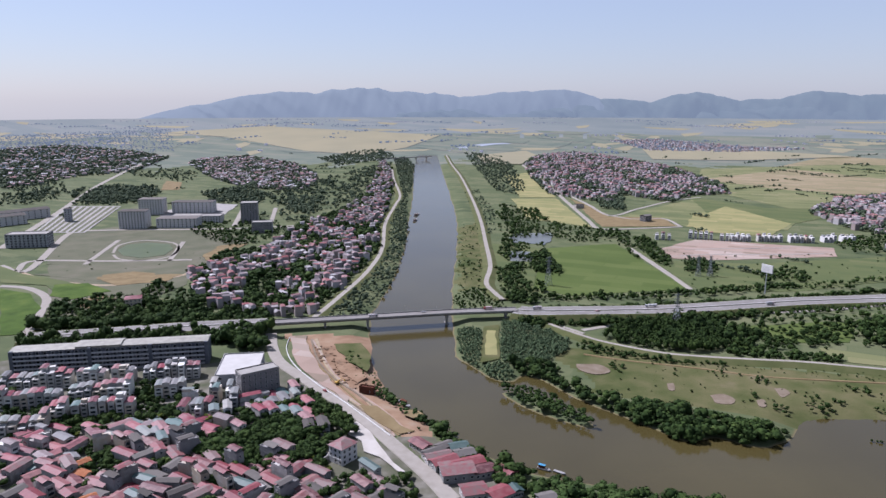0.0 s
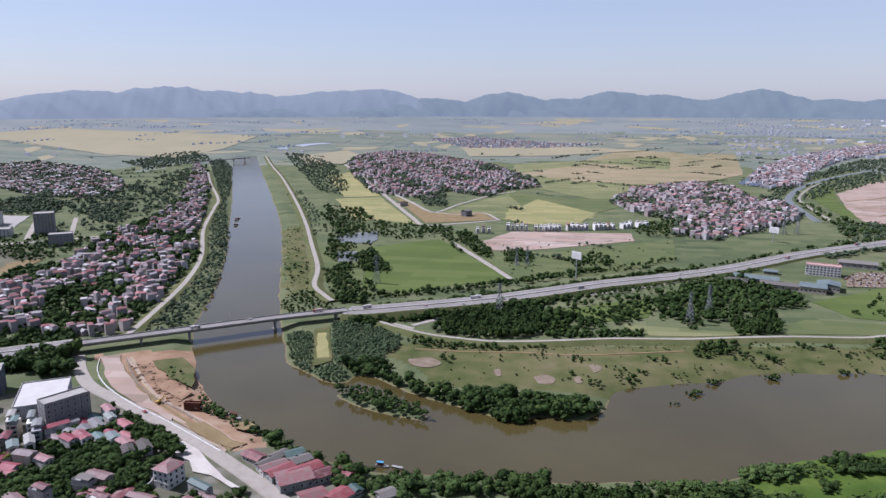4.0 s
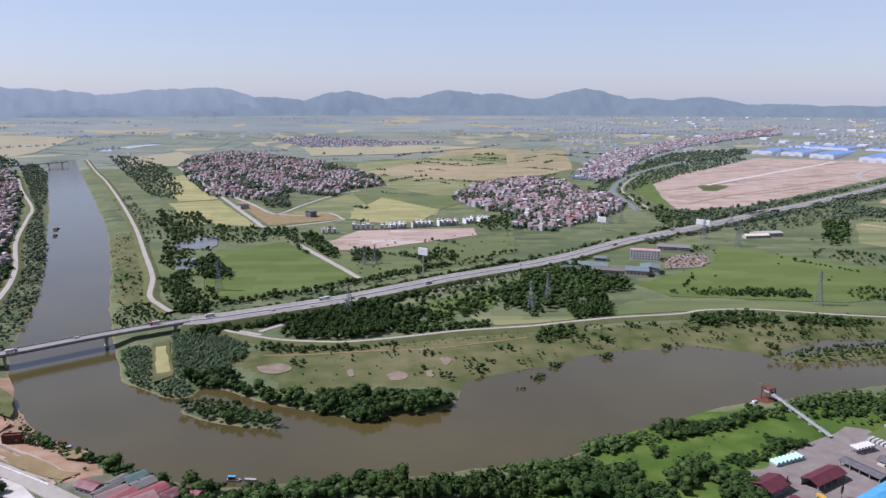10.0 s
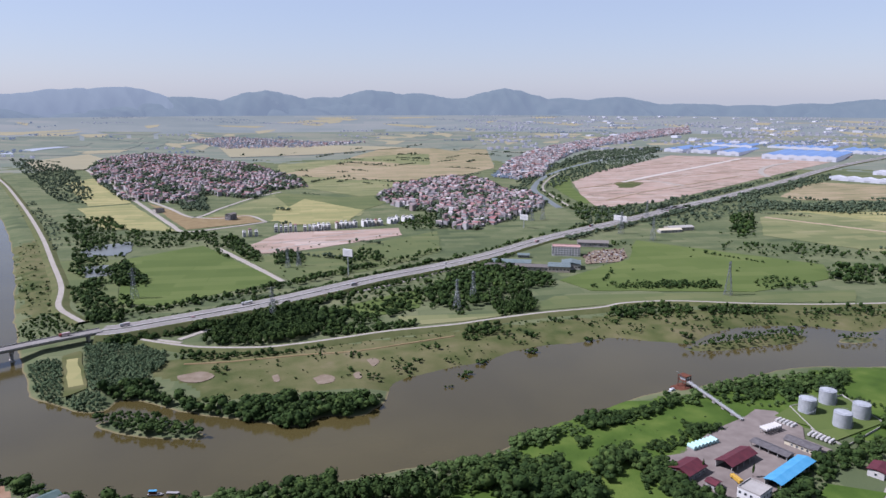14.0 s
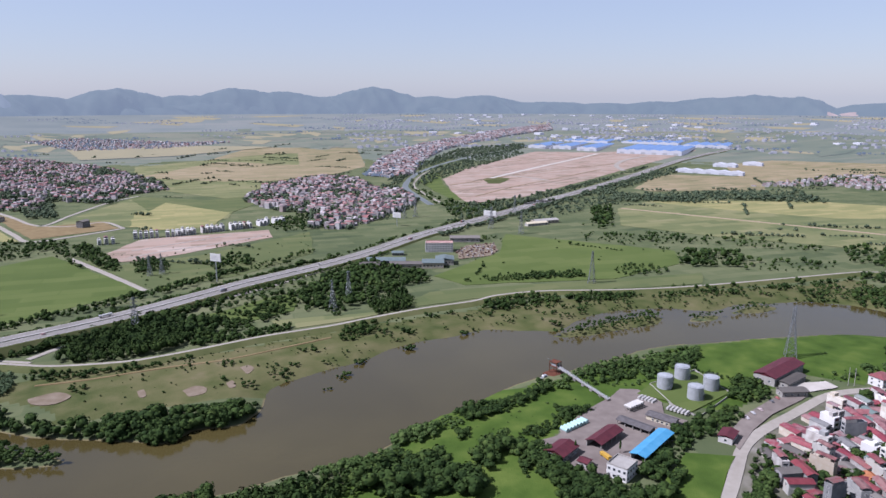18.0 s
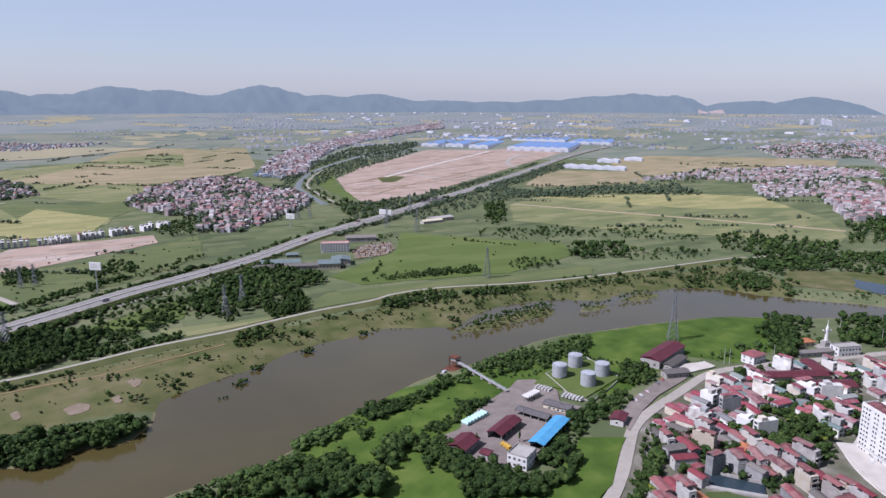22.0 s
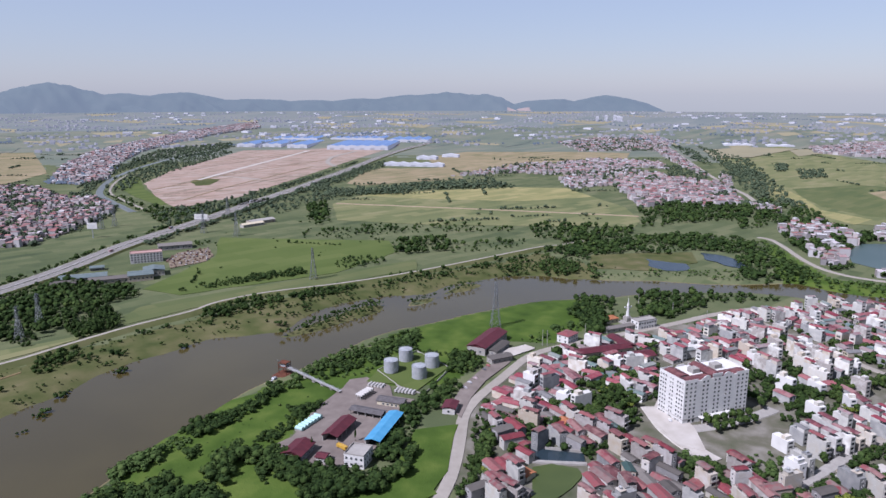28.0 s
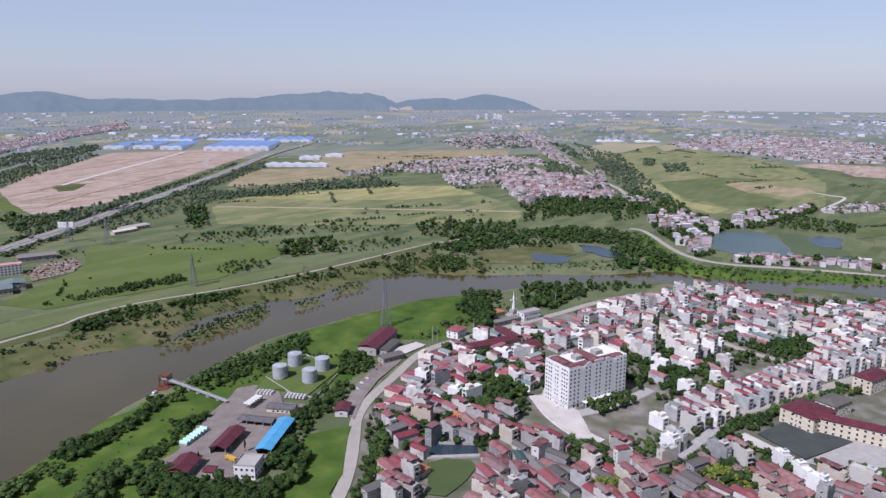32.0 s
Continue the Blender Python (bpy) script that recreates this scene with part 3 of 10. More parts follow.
def hill_range(tops, dist, depth, material, label, fold):
    """A long wooded range: summits (azimuth, top elevation, half width, seed) in degrees seen from above the river, merged into one crest."""
    a0, a1 = min(q[0] - q[2] for q in tops), max(q[0] + q[2] for q in tops)
    n, k = int((a1 - a0) / 0.12), 22
    base = H - dist * math.tan(radians(1.7))
    v = []
    for i in range(n):
        az = a0 + (a1 - a0) * i / (n - 1)
        crest = base
        for mid, top, half, seed in tops:
            u = (az - mid) / half
            if abs(u) < 1:
                c = math.cos(u * math.pi / 2) * (1 + 0.07 * noise.noise((u * 2.2 + seed, seed, 0)) + 0.05 * noise.noise((u * 8 + seed, 3, seed)) + 0.02 * noise.noise((u * 25 + seed, 3, seed)))
                crest = max(crest, base + (H + dist * math.tan(radians(top)) - base) * c)
        a = radians(az)
        for j in range(k):
            w = j / (k - 1)
            ridge = 1 - 2 * abs(noise.noise((az * 0.55 + w * 1.3, w * 0.7, fold))) + 0.15 * noise.noise((az * 1.7 - w * 2.0, w, fold + 4))
            rr = dist - depth * (1 - w) - depth * 0.26 * ridge * math.sin(w * math.pi)
            z = base + (crest - base) * (math.sin(w * math.pi / 2) ** 1.1) * (1 + 0.10 * noise.noise((az * 0.8, w * 2.2, fold + 9)) * (1 - w) * 2)
            v.append((rr * math.sin(a), rr * math.cos(a), z))
    i, j = np.meshgrid(np.arange(n - 1), np.arange(k - 1), indexing="ij")
    q = (i * k + j).ravel()
    scar = []
    for f in q:
        az, w = a0 + (a1 - a0) * (f // k) / (n - 1), (f % k) / (k - 1)
        scar.append(any(((az - m) / r) ** 2 + ((w - 0.3) / 0.17) ** 2 + 1.3 * noise.noise((az * 1.9, w * 5, 7.0)) < 0.8 for m, r in ((73.0, 1.1),)))
    ob = raw("hill_range", np.array(v), np.stack([q, q + 1, q + k + 1, q + k], 1)[:, ::-1].copy(), material, True)
    ob.data.materials.append(M_SCAR)
    ob.data.polygons.foreach_set("material_index", np.array(scar, dtype=np.int32))
    return tagged(ob, label, "hills", "hills on the horizon")


SUMMITS = [
    (-15.5, 0.02, 9, 4860, M_HILLF), (-11.5, 0.66, 11.5, 4840, M_HILLF), (-6.8, 1.12, 8.5, 4820, M_HILLF), (-3.2, 0.72, 7, 4830, M_HILLF), (-0.6, 0.60, 5.6, 4800, M_HILLF),
    (3.6, 0.42, 8.7, 4830, M_HILLF), (6.2, 0.72, 9, 4800, M_HILLF), (8.4, 0.85, 8, 4790, M_HILLF), (13, 0.12, 8, 4810, M_HILL), (19.4, 0.56, 6.5, 4760, M_HILL),
    (17, -0.2, 7, 4800, M_HILL), (24.5, 0.12, 8, 4850, M_HILL), (28.0, 0.64, 6.5, 4830, M_HILL), (31.2, 0.44, 6.5, 4830, M_HILL), (26.5, -0.3, 7, 4720, M_HILL),
    (38.3, 0.68, 6.5, 4780, M_HILL), (34.8, 0.10, 7, 4810, M_HILL), (42.6, 0.06, 8, 4800, M_HILL), (46.6, 0.06, 8, 4800, M_HILL), (51.8, -0.32, 9, 4830, M_HILL),
    (50.5, -0.42, 6, 4790, M_HILL), (56.5, -0.44, 9, 4830, M_HILL), (61, -0.28, 8, 4820, M_HILL), (64.6, -0.04, 7, 4820, M_HILL), (67.4, 0.19, 6, 4800, M_HILL), (70, 0.04, 4.2, 4800, M_HILL),
    (75.6, -0.36, 6, 4820, M_HILL), (79.9, -0.10, 5.2, 4800, M_HILL), (44, -0.7, 7, 4700, M_HILL), (10, -0.5, 9, 4690, M_HILL), (0, -0.6, 8, 4700, M_HILL), (36, -0.6, 8, 4690, M_HILL), (22, -0.55, 8, 4690, M_HILL),
]
SUMMITS = [(az, top, half, k * 3.7, dist, m) for k, (az, top, half, dist, m) in enumerate(SUMMITS)]
# blue tint of the ranges comes from haze set as emission
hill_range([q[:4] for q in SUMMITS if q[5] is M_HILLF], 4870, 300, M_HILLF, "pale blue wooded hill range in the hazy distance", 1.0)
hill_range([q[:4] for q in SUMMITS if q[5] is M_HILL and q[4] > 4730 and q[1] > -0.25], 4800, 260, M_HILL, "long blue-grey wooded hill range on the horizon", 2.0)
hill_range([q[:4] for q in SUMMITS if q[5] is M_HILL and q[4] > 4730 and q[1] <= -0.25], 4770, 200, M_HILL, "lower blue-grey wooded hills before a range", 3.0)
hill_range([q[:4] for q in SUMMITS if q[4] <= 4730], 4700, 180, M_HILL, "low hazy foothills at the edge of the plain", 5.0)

# ---- roads ----
HIGHWAY = [(-393, 624), (-314, 636), (-248.2, 648.0), (-176.0, 665.7)]
BRIDGE = [[(-173.3, 655.7)][0], [(-70.4, 676.1)][0], [(9.3, 691.8)][0], [(77, 700)][0]]
HIGHWAY_EAST = [(91, 696), (142, 700), (232, 709)] + [(321, 729), (389, 746), (465, 758), (588, 780), (733, 826), (826, 847), (962, 873), (1203, 930), (1132, 919), (1378, 967), (1799, 1073), (2376, 1227), (3058, 1347)]


def bridge_and_highway():
    # river bridge: deck, parapets, piers
    line = curve([BRIDGE[0], BRIDGE[1], BRIDGE[2], BRIDGE[3]], 6)
    line[0] = (line[0][0] * 2 - line[1][0], line[0][1] * 2 - line[1][1])
    n = len(line)
    ROADS.append((line, 12))
    br = empty("road_bridge", *line[n // 2], 0, 0, "long grey concrete road bridge on piers over the river", "bridge")
    base = br.matrix_basis.translation.copy()

    def child(ob, label=""):
        ob.parent = br
        ob.matrix_parent_inverse = Matrix.Translation(-base)
        if label:
            ob["label"] = label
        return ob
    w = 6.6
    hs = np.full(n, 8.0)
    child(sweep("deck", line, [(w, 7.9 - 8), (-w, 7.9 - 8), (-w, 7.2 - 8), (-w + 2, 5.6 - 8), (w - 2, 5.6 - 8), (w, 7.2 - 8), (w, 7.9 - 8)], M_CONC, hs))
    child(sweep("carriageway", line, [(w - 0.9, 7.95 - 8), (-w + 0.9, 7.95 - 8)], M_ASPH, hs), "worn grey asphalt carriageway")
    for s in (1, -1):
        child(sweep("parapet", line, [(s * (w + 0.12) , 7.9 - 8.2), (s * (w + 0.12), 8.9 - 8), (s * (w - 0.2), 8.9 - 8), (s * (w - 0.2), 7.9 - 8)][::s], M_CONC, hs))
    a, nrm = offsets(line)
    for p in ([(-113.5, 658.7), (-70.3, 655.4), (10.1, 662.5), (69.1, 676.8)]):
        i = int(np.argmin(np.hypot(a[:, 0] - p[0], a[:, 1] - p[1])))
        ang = math.degrees(math.atan2(nrm[i][1], nrm[i][0]))
        bm = boxes((-6, 6, -1.3, 1.3, 3.9, 5.55, 0.15), (-3.6, -1.8, -0.9, 0.9, -8, 3.9, 0.3), (1.8, 3.6, -0.9, 0.9, -8, 3.9, 0.3), (-5, 5, -1.6, 1.6, -9, -3.4, 0.2))
        ob = obj("pier", bm, M_CONC)
        ob.matrix_basis = pose(a[i][0], a[i][1], 0, 0, 0, ang)
        child(ob, "concrete bridge pier with crosshead")
    for i in range(2, n - 2, 5):
        for s in (1, -1):
            bm = bmesh.new()
            cyl(bm, 0, 0, 7.9, 15.5, 0.09, 0.06, 6)
            beam(bm, (0, 0, 15.4), (-s * 1.6 * nrm[i][0], -s * 1.6 * nrm[i][1], 15.8), 0.1)
            ob = obj("lamp_post", bm, M_DSTEEL)
            ob.matrix_basis = pose(a[i][0] + nrm[i][0] * s * w, a[i][1] + nrm[i][1] * s * w, 0)
            child(ob)
    # approach embankments and the dual carriageway
    def highway(pts, z0, z1, fall, name):
        ln = curve(pts, 10)
        d = np.concatenate([[0], np.cumsum(np.hypot(*np.diff(np.array(ln), axis=0).T))])
        hh = z1 + (z0 - z1) * np.clip(1 - d / fall, 0, 1)
        ROADS.append((ln, 20))
        tagged(sweep(name + "_embankment", ln, [(30, -0.8), (16.0, -0.05), (-16.0, -0.05), (-30, -0.8)] if z0 < 3 else [(26, -9), (16.0, -0.05), (-16.0, -0.05), (-26, -9)], M_DYKE, hh), "grassy highway embankment", "embankment", kind="structure")
        for s in (1, -1):
            tagged(sweep("road_" + name, ln, [(s * 8.2 + 6.0, 0.08), (s * 8.2 - 6.0, 0.08)], M_ASPH, hh), "grey asphalt dual carriageway of a highway", "road", kind="structure")
            tagged(sweep("trim", ln, [(s * 8.2 + 5.4, 0.1), (s * 8.2 + 5.1, 0.1)], M_PAINT, hh), "white edge line of the highway", "road marking", kind="structure")
            tagged(sweep("trim", ln, [(s * 8.2 - 5.1, 0.1), (s * 8.2 - 5.4, 0.1)], M_PAINT, hh), "white edge line of the highway", "road marking", kind="structure")
        tagged(sweep("trim", ln, [(1.1, 0.0), (0.9, 0.7), (-0.9, 0.7), (-1.1, 0.0)], M_CONC, hh), "concrete median kerb with low planting", "median", kind="structure")
        return ln, hh
    e0 = [BRIDGE[3]] + HIGHWAY_EAST
    out = highway(e0, 7.9, 2.2, 420, "highway_east")
    highway([BRIDGE[0]] + HIGHWAY[:-1][::-1], 7.9, 3.0, 260, "highway_west")
    return br, line, out


road_bridge, BRIDGE_LINE, (EAST_LINE, EAST_H) = bridge_and_highway()


def dyke(name, pts, width, top, material, label):
    """A flood dyke: grassy slopes and a pale road along its crown."""
    ln = curve(pts, 8)
    w = width / 2
    ROADS.append((ln, w + 5))
    tagged(sweep("embankment", ln, [(w + 9, -0.8), (w + 1, top - 0.05), (-w - 1, top - 0.05), (-w - 9, -0.8)], M_DYKE), "grassy slope of a flood dyke", "embankment", kind="structure")
    return tagged(sweep(name, ln, [(w, top), (-w, top)], material), label, "road", kind="structure")


dyke("road_dyke_west", [(-133, 691), (-118, 770), (-99, 892), (-92, 1036), (-105, 1261), (-102, 1496), (-102, 1654), (-139, 1983), (-165, 2284)], 6, 2.0, M_ROADC, "pale concrete road along the river dyke")
dyke("road_dyke_east", [(14, 2891), (31, 2450), (52, 2076), (66, 1605), (70, 1292), (67, 1079), (64, 925), (53, 834), (60, 787), (67, 759)], 6, 2.0, M_ROADC, "pale dusty road along the east river dyke")
dyke("road_dyke_meadow", [(104.2, 669.5), (123.9, 642.5), (147.6, 615.4), (190.5, 587.1), (219.3, 578.0), (261.0, 570.5), (305.4, 564.0), (340.2, 554.5), (377.0, 544.0), (408.2, 539.5), (472, 527), (533, 508), (569, 505), (621, 480), (683, 427), (743, 384), (816, 343), (898, 301), (979, 259), (1001, 237), (1043, 211)], 4, 3.0, M_ROADC, "pale concrete road on the crown of a flood dyke")
road("road_ramp", [(88.0, 692.3), (103.6, 679.2), (120.5, 661.3), (134.0, 644.2)], 9, M_ROADC, "pale gravel ramp road beside the bridge")
road("road_lane", [(285, 1047), (291, 934), (295, 808)], 7, M_ROADC, "pale farm road between rice fields")
road("road_town_west", [(-166.1, 646.9), (-155.5, 607.1), (-140.8, 571.7), (-117.3, 540.0), (-90.9, 506.0), (-67.4, 475.7), (-48.3, 448.5), (-30.8, 420.2), (-17.1, 398.4), (-4.6, 377.3), (5.2, 357.5)], 10, M_ROADC, "dusty pale concrete town road")
road("road_town_east", [(319.1, 138.6), (343.0, 141.7), (368.9, 147.6), (397.4, 156.2), (425.7, 164.5), (455.7, 165.8), (500.7, 160.9), (546.7, 155.8), (569.4, 147.1), (596.1, 128.2), (642.0, 90.5), (697.8, 44.7), (738, 15), (775, -22), (793, -60), (784, -101)], 8, M_ROADC, "pale concrete town road along the river bank")
road("road_village_a", [(280, 2475), (280, 1975), (276, 1574), (273, 1305), (277, 1216), (344, 1216), (425, 1233)], 8, M_ROADC, "pale road of an unbuilt housing plot")
road("road_village_b", [(299, 1671), (314, 1512), (328, 1359), (407, 1447), (516, 1566), (600, 1623)], 7, M_ROADC, "pale road at the edge of a village")
road("road_village_c", [(328, 1359), (361, 1318), (421, 1319), (425, 1233)], 6, M_ROADC, "pale plot road by a village")
road("road_estate_a", [(-604, 931), (-551, 905), (-631, 1159), (-606, 1196), (-381, 1213), (-268, 1242)], 10, M_ROADC, "wide pale road of a new estate")
road("road_estate_b", [(-562, 899), (-574, 959), (-463, 959), (-355, 967)], 8, M_ROADC, "pale road of a new estate")
road("road_estate_c", [(-492, 938), (-523, 1110)], 7, M_ROADC, "pale cross road of a new estate")
road("road_estate_d", [(-384, 959), (-414, 1097)], 7, M_ROADC, "pale cross road of a new estate")
road("road_estate_e", [(-554, 893), (-500, 854), (-409, 827), (-347, 863), (-327, 900)], 7, M_DIRT, "sandy road of a new estate")
road("road_estate_f", [(-673, 1043), (-770, 1382), (-926, 1898), (-1116, 2680)], 12, M_ROADC, "wide pale avenue of a new estate")
road("road_loop", [(-538, 824), (-497, 813), (-451, 769), (-422, 701), (-402, 646), (-397, 630)], 9, M_ROADC, "curving slip road to the highway")
road("road_park_ring", [(-487.7, 1013.0), (-503.8, 1071.1), (-481.0, 1107.3), (-428.6, 1088.9), (-401.2, 1041.3), (-395.5, 986.2), (-421.4, 964.2), (-458.9, 971.4), (-481.0, 1000.0)], 4, M_ROADC, "pale path round a park pond")
road("road_estate_g", [(-375, 1241), (-432, 1525)], 9, M_ROADC, "pale estate street")
road("road_estate_h", [(-311, 1242), (-351, 1459)], 8, M_ROADC, "pale estate street")
road("road_field_path", [(1233, 763), (1257, 609), (1279, 459), (1302, 290), (1316, 167)], 8, M_DIRT, "pale straight track across a rice field", z=0.8)
road("road_soil_a", [(1441.0, 1310.0), (1694.9, 1390.9), (2058.4, 1497.7), (2383.0, 1596.2)], 14, M_SAND, "pale track over levelled red soil", z=0.7, keep=0, step=25)
road("road_soil_b", [(1526.3, 1323.3), (1533.4, 1260.5), (1513.0, 1165.4)], 12, M_ROADC, "pale track over levelled red soil", z=0.72, keep=0, step=25)
road("road_soil_c", [(2443.4, 1411.3), (2196.1, 1360.5), (2005.3, 1268.8), (1886.6, 1166.7)], 16, M_ROADC, "pale track over levelled red soil", z=0.74, keep=0, step=25)
road("road_soil_d", [(1361.3, 1303.1), (1525.3, 1326.1), (1723.1, 1354.0), (1945.2, 1331.0)], 4, M_CLAY, "graded strip across levelled red soil", z=0.6, keep=0, step=25)
road("road_soil_e", [(1183.5, 1181.7), (1285.2, 1152.3), (1439.1, 1134.2), (1635.5, 1157.5)], 5, M_CLAY, "graded strip across levelled red soil", z=0.61, keep=0, step=25)
road("road_soil_f", [(1624.6, 1509.4), (1877.5, 1538.3), (2206.5, 1555.6), (2584.5, 1545.1)], 4, M_CLAY, "graded strip across levelled red soil", z=0.62, keep=0, step=25)
road("road_soil_g", [(1147.2, 1088.2), (1348.6, 1143.1), (1572.0, 1183.3), (1864.0, 1235.9)], 4, M_MUD, "graded strip across levelled red soil", z=0.63, keep=0, step=25)
road("road_soil_h", [(1799.0, 1602.8), (2064.7, 1618.2), (2290.0, 1539.4)], 4, M_MUD, "graded strip across levelled red soil", z=0.64, keep=0, step=25)
road("road_soil_i", [(1245.4, 1274.0), (1409.6, 1295.9), (1610.2, 1322.5), (1837.1, 1318.3), (2118.7, 1313.0)], 4, M_MUD, "graded strip across levelled red soil", z=0.65, keep=0, step=25)
road("road_plot_a", [(344, 994), (399, 1003), (476, 1001), (561, 1007)], 5, M_ROADC, "pale dirt track across levelled red soil", z=0.35)
road("road_plot_b", [(365, 1038), (425, 1043), (530, 1049)], 4, M_ROADC, "pale dirt track across levelled red soil", z=0.35)
field_canal = curve([(989.1, 1065.4), (1080.2, 1226.2), (1157.8, 1344.0), (1310.5, 1490.2), (1451.5, 1596.5), (1690.2, 1740.4), (1929.9, 1847.3), (2213.2, 1940.6)], 10)
ROADS.append((field_canal, 12))
tagged(sweep("water_canal", field_canal, [(8, -0.4), (7, 0.3), (-7, 0.3), (-8, -0.4)], M_CANAL), "grey-green irrigation canal round a village", "canal", kind="structure")
road("road_canal", [(1009.1, 1045.4), (1100.2, 1212.2), (1182, 1338), (1325.5, 1476.2), (1463.5, 1582.5)], 5, M_ROADC, "pale canal road beside a village", z=0.4)
road("road_dig_path", [(1728, -445), (1692, -469), (1652, -486), (1501, -410)], 6, M_SAND, "sandy path to a digging", z=0.4)
road("road_meadow_track", [(125.0, 590.2), (159.1, 574.7), (216.2, 556.1), (261.8, 538.1), (316.1, 529.8), (357.3, 523.8)], 2, M_MUD, "faint clay track along the foot of the dyke", z=0.2, keep=1.0)
road("road_service", [(136.3, 656.1), (179.5, 673.9), (283, 706), (402, 722), (495.9, 746), (566.7, 764.8), (612.4, 782.5)], 6, M_ROADC, "narrow service road beside the highway")
road("road_avenue_far", [(1543, -74), (1584, -38), (1703, -15), (1821, 17), (2118, 86), (2537, 171), (3167, 300), (4049, 495), (5062, 711)], 10, M_ROADC, "straight main road through far villages")
road("road_bank_far", [(1191, -32), (1181, -50), (1131, -67), (1041, -90), (989, -115), (962, -156), (958, -233), (952, -287), (943, -334), (936, -371)], 7, M_ROADC, "pale dyke road along the far bank")
road("road_apartment", [(490.4, 46.6), (460.1, 31.5), (435.2, 10.9), (426.1, -0.3)], 13, M_SAND, "pale unpaved street by the apartment block")
road("road_apartment_side", [(463.0, 20.0), (480.7, -2.9), (508.5, -27.2), (521.2, -35.8)], 9, M_CONC, "grey paved street beside the apartment block")
road("road_quarter_a", [(734, -28), (694.1, -59.2), (652.7, -96.3), (622.8, -125.2), (598.2, -160.1)], 6, M_ROADC, "narrow street between town houses")
road("road_quarter_b", [(489.4, -87.8), (509.8, -113.6), (552.0, -161.3), (607.9, -225.0)], 8, M_ROADC, "tree-lined street in front of row houses")
road("road_quarter_c", [(415.0, -44.7), (445.7, -64.4), (489.4, -87.8)], 7, M_CONC, "grey street between row houses")
road("road_school", [(460.1, -90.7), (441.1, -107.7), (424.9, -121.8)], 9, M_SAND, "pale paved yard beside the sports court")

# ---- fields, yards, ponds ----
LAYER = [0.0]


def field(kind, pts, z=0.12, step=25, rag=2.0):
    LAYER[0] += 0.005
    z = z + LAYER[0]
    m, label = dict(
        rice=(M_RICE, "green rice field"), lawn=(M_LAWN, "bright green rice field"), yellow=(M_YELLOW, "yellow ripening rice field"),
        tan=(M_TAN, "dry tan stubble field"), olive=(M_OLIVE, "olive green crop field"), red=(M_RED, "levelled reddish building soil"),
        brown=(M_BROWN, "freshly dug brown earth bank"), sand=(M_SAND, "pale gravel yard"), pond=(M_POND, "dark still pond"),
        lake=(M_LAKE, "blue-green lake"), pool=(M_POOL, "green pond with weeds"), lotus=(M_CANAL, "pale grey-green pond"), scrub=(M_SCRUB, "dry grassy flood meadow"), plots=(M_PLOT, "fallow grassy building plots"),
        grass=(M_BANKGRASS, "bright green river bank grass"), conc=(M_CONC, "grey concrete yard"), yard=(M_YARD, "brownish grey paved depot yard"), court=(M_COURT, "dark sports court"), mud=(M_MUD, "bare muddy ground"))[kind]
    name = {"rice": "ground_rice", "pond": "water_pond", "lake": "water_lake", "pool": "water_pond", "lotus": "water_pond", "conc": "pavement", "yard": "pavement", "sand": "pavement"}.get(kind, "ground_" + kind)
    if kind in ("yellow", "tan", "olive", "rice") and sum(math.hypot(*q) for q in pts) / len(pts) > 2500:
        # crops this far off get the colour with haze as emission
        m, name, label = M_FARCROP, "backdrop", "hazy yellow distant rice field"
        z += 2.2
    return sheet(name, pts, z, m, label, "field" if kind in ("rice", "lawn", "yellow", "tan", "olive") else kind, step=step, rag=rag)


field("lawn", [(156, 1046), (272, 1081), (293, 810), (147, 778), (110, 820)])
field("rice", [(289, 1047), (315, 962), (425, 941), (639, 988), (550, 843), (409, 796), (304, 808)])
field("rice", [(68, 1089), (152, 1046), (110, 820), (131, 778), (75, 778), (64, 901)], 0.1)
field("yellow", [(182, 2096), (262, 2197), (264, 1621), (179, 1620)])
field("yellow", [(157, 1601), (261, 1602), (263, 1232), (162, 1318)])
field("olive", [(328, 1338), (580, 1603), (705, 1360), (600, 1200), (435, 1233), (421, 1319)])
field("yellow", [(512, 1410), (680, 1353), (612, 1234), (435, 1233)], 0.16)
field("red", [(333, 1047), (408, 1114), (596, 1048), (568, 988), (362, 962), (327, 976)])
field("mud", [(294, 1602), (316, 1463), (322, 1345), (419, 1332), (421, 1239), (283, 1233)])
field("lawn", [(857, 746), (942, 488), (868, 444), (737, 460), (582, 569), (583, 627), (746, 659)])
field("rice", [(532, 577), (843, 398), (796, 374), (546, 521), (458, 547), (419.6, 554.6), (506, 566)], 0.1)
field("lawn", [(286, 666), (385, 682), (423, 682), (378, 620), (322.4, 619.4), (280.9, 640.6)])
field("olive", [(342.3, 607.1), (414, 567), (458, 547), (391.2, 554.6), (335.3, 572.2)], 0.1)
field("yellow", [(-1963, 4994), (-1553, 6227), (-15, 4611), (-173, 3379), (-336, 2914), (-614, 3144), (-1339, 4375)])
field("yellow", [(134, 2888), (368, 3154), (391, 2775), (270, 2475), (153, 2519)])
field("yellow", [(927, 3286), (1369, 3195), (1657, 2818), (1129, 2639), (799, 2685)])
field("tan", [(881, 2108), (1569, 2874), (1897, 2531), (1402, 1823), (1197, 1706), (793, 1707)])
field("olive", [(911, 2329), (897, 2098), (793, 1707), (1034, 1666), (730, 1422), (667, 1713)])
field("rice", [(579, 1635), (676, 1456), (881, 1445), (652, 1271), (511, 1316)])
field("yellow", [(460, 1306), (602, 1480), (636, 1264), (540, 1143), (438, 1186)], 0.16)
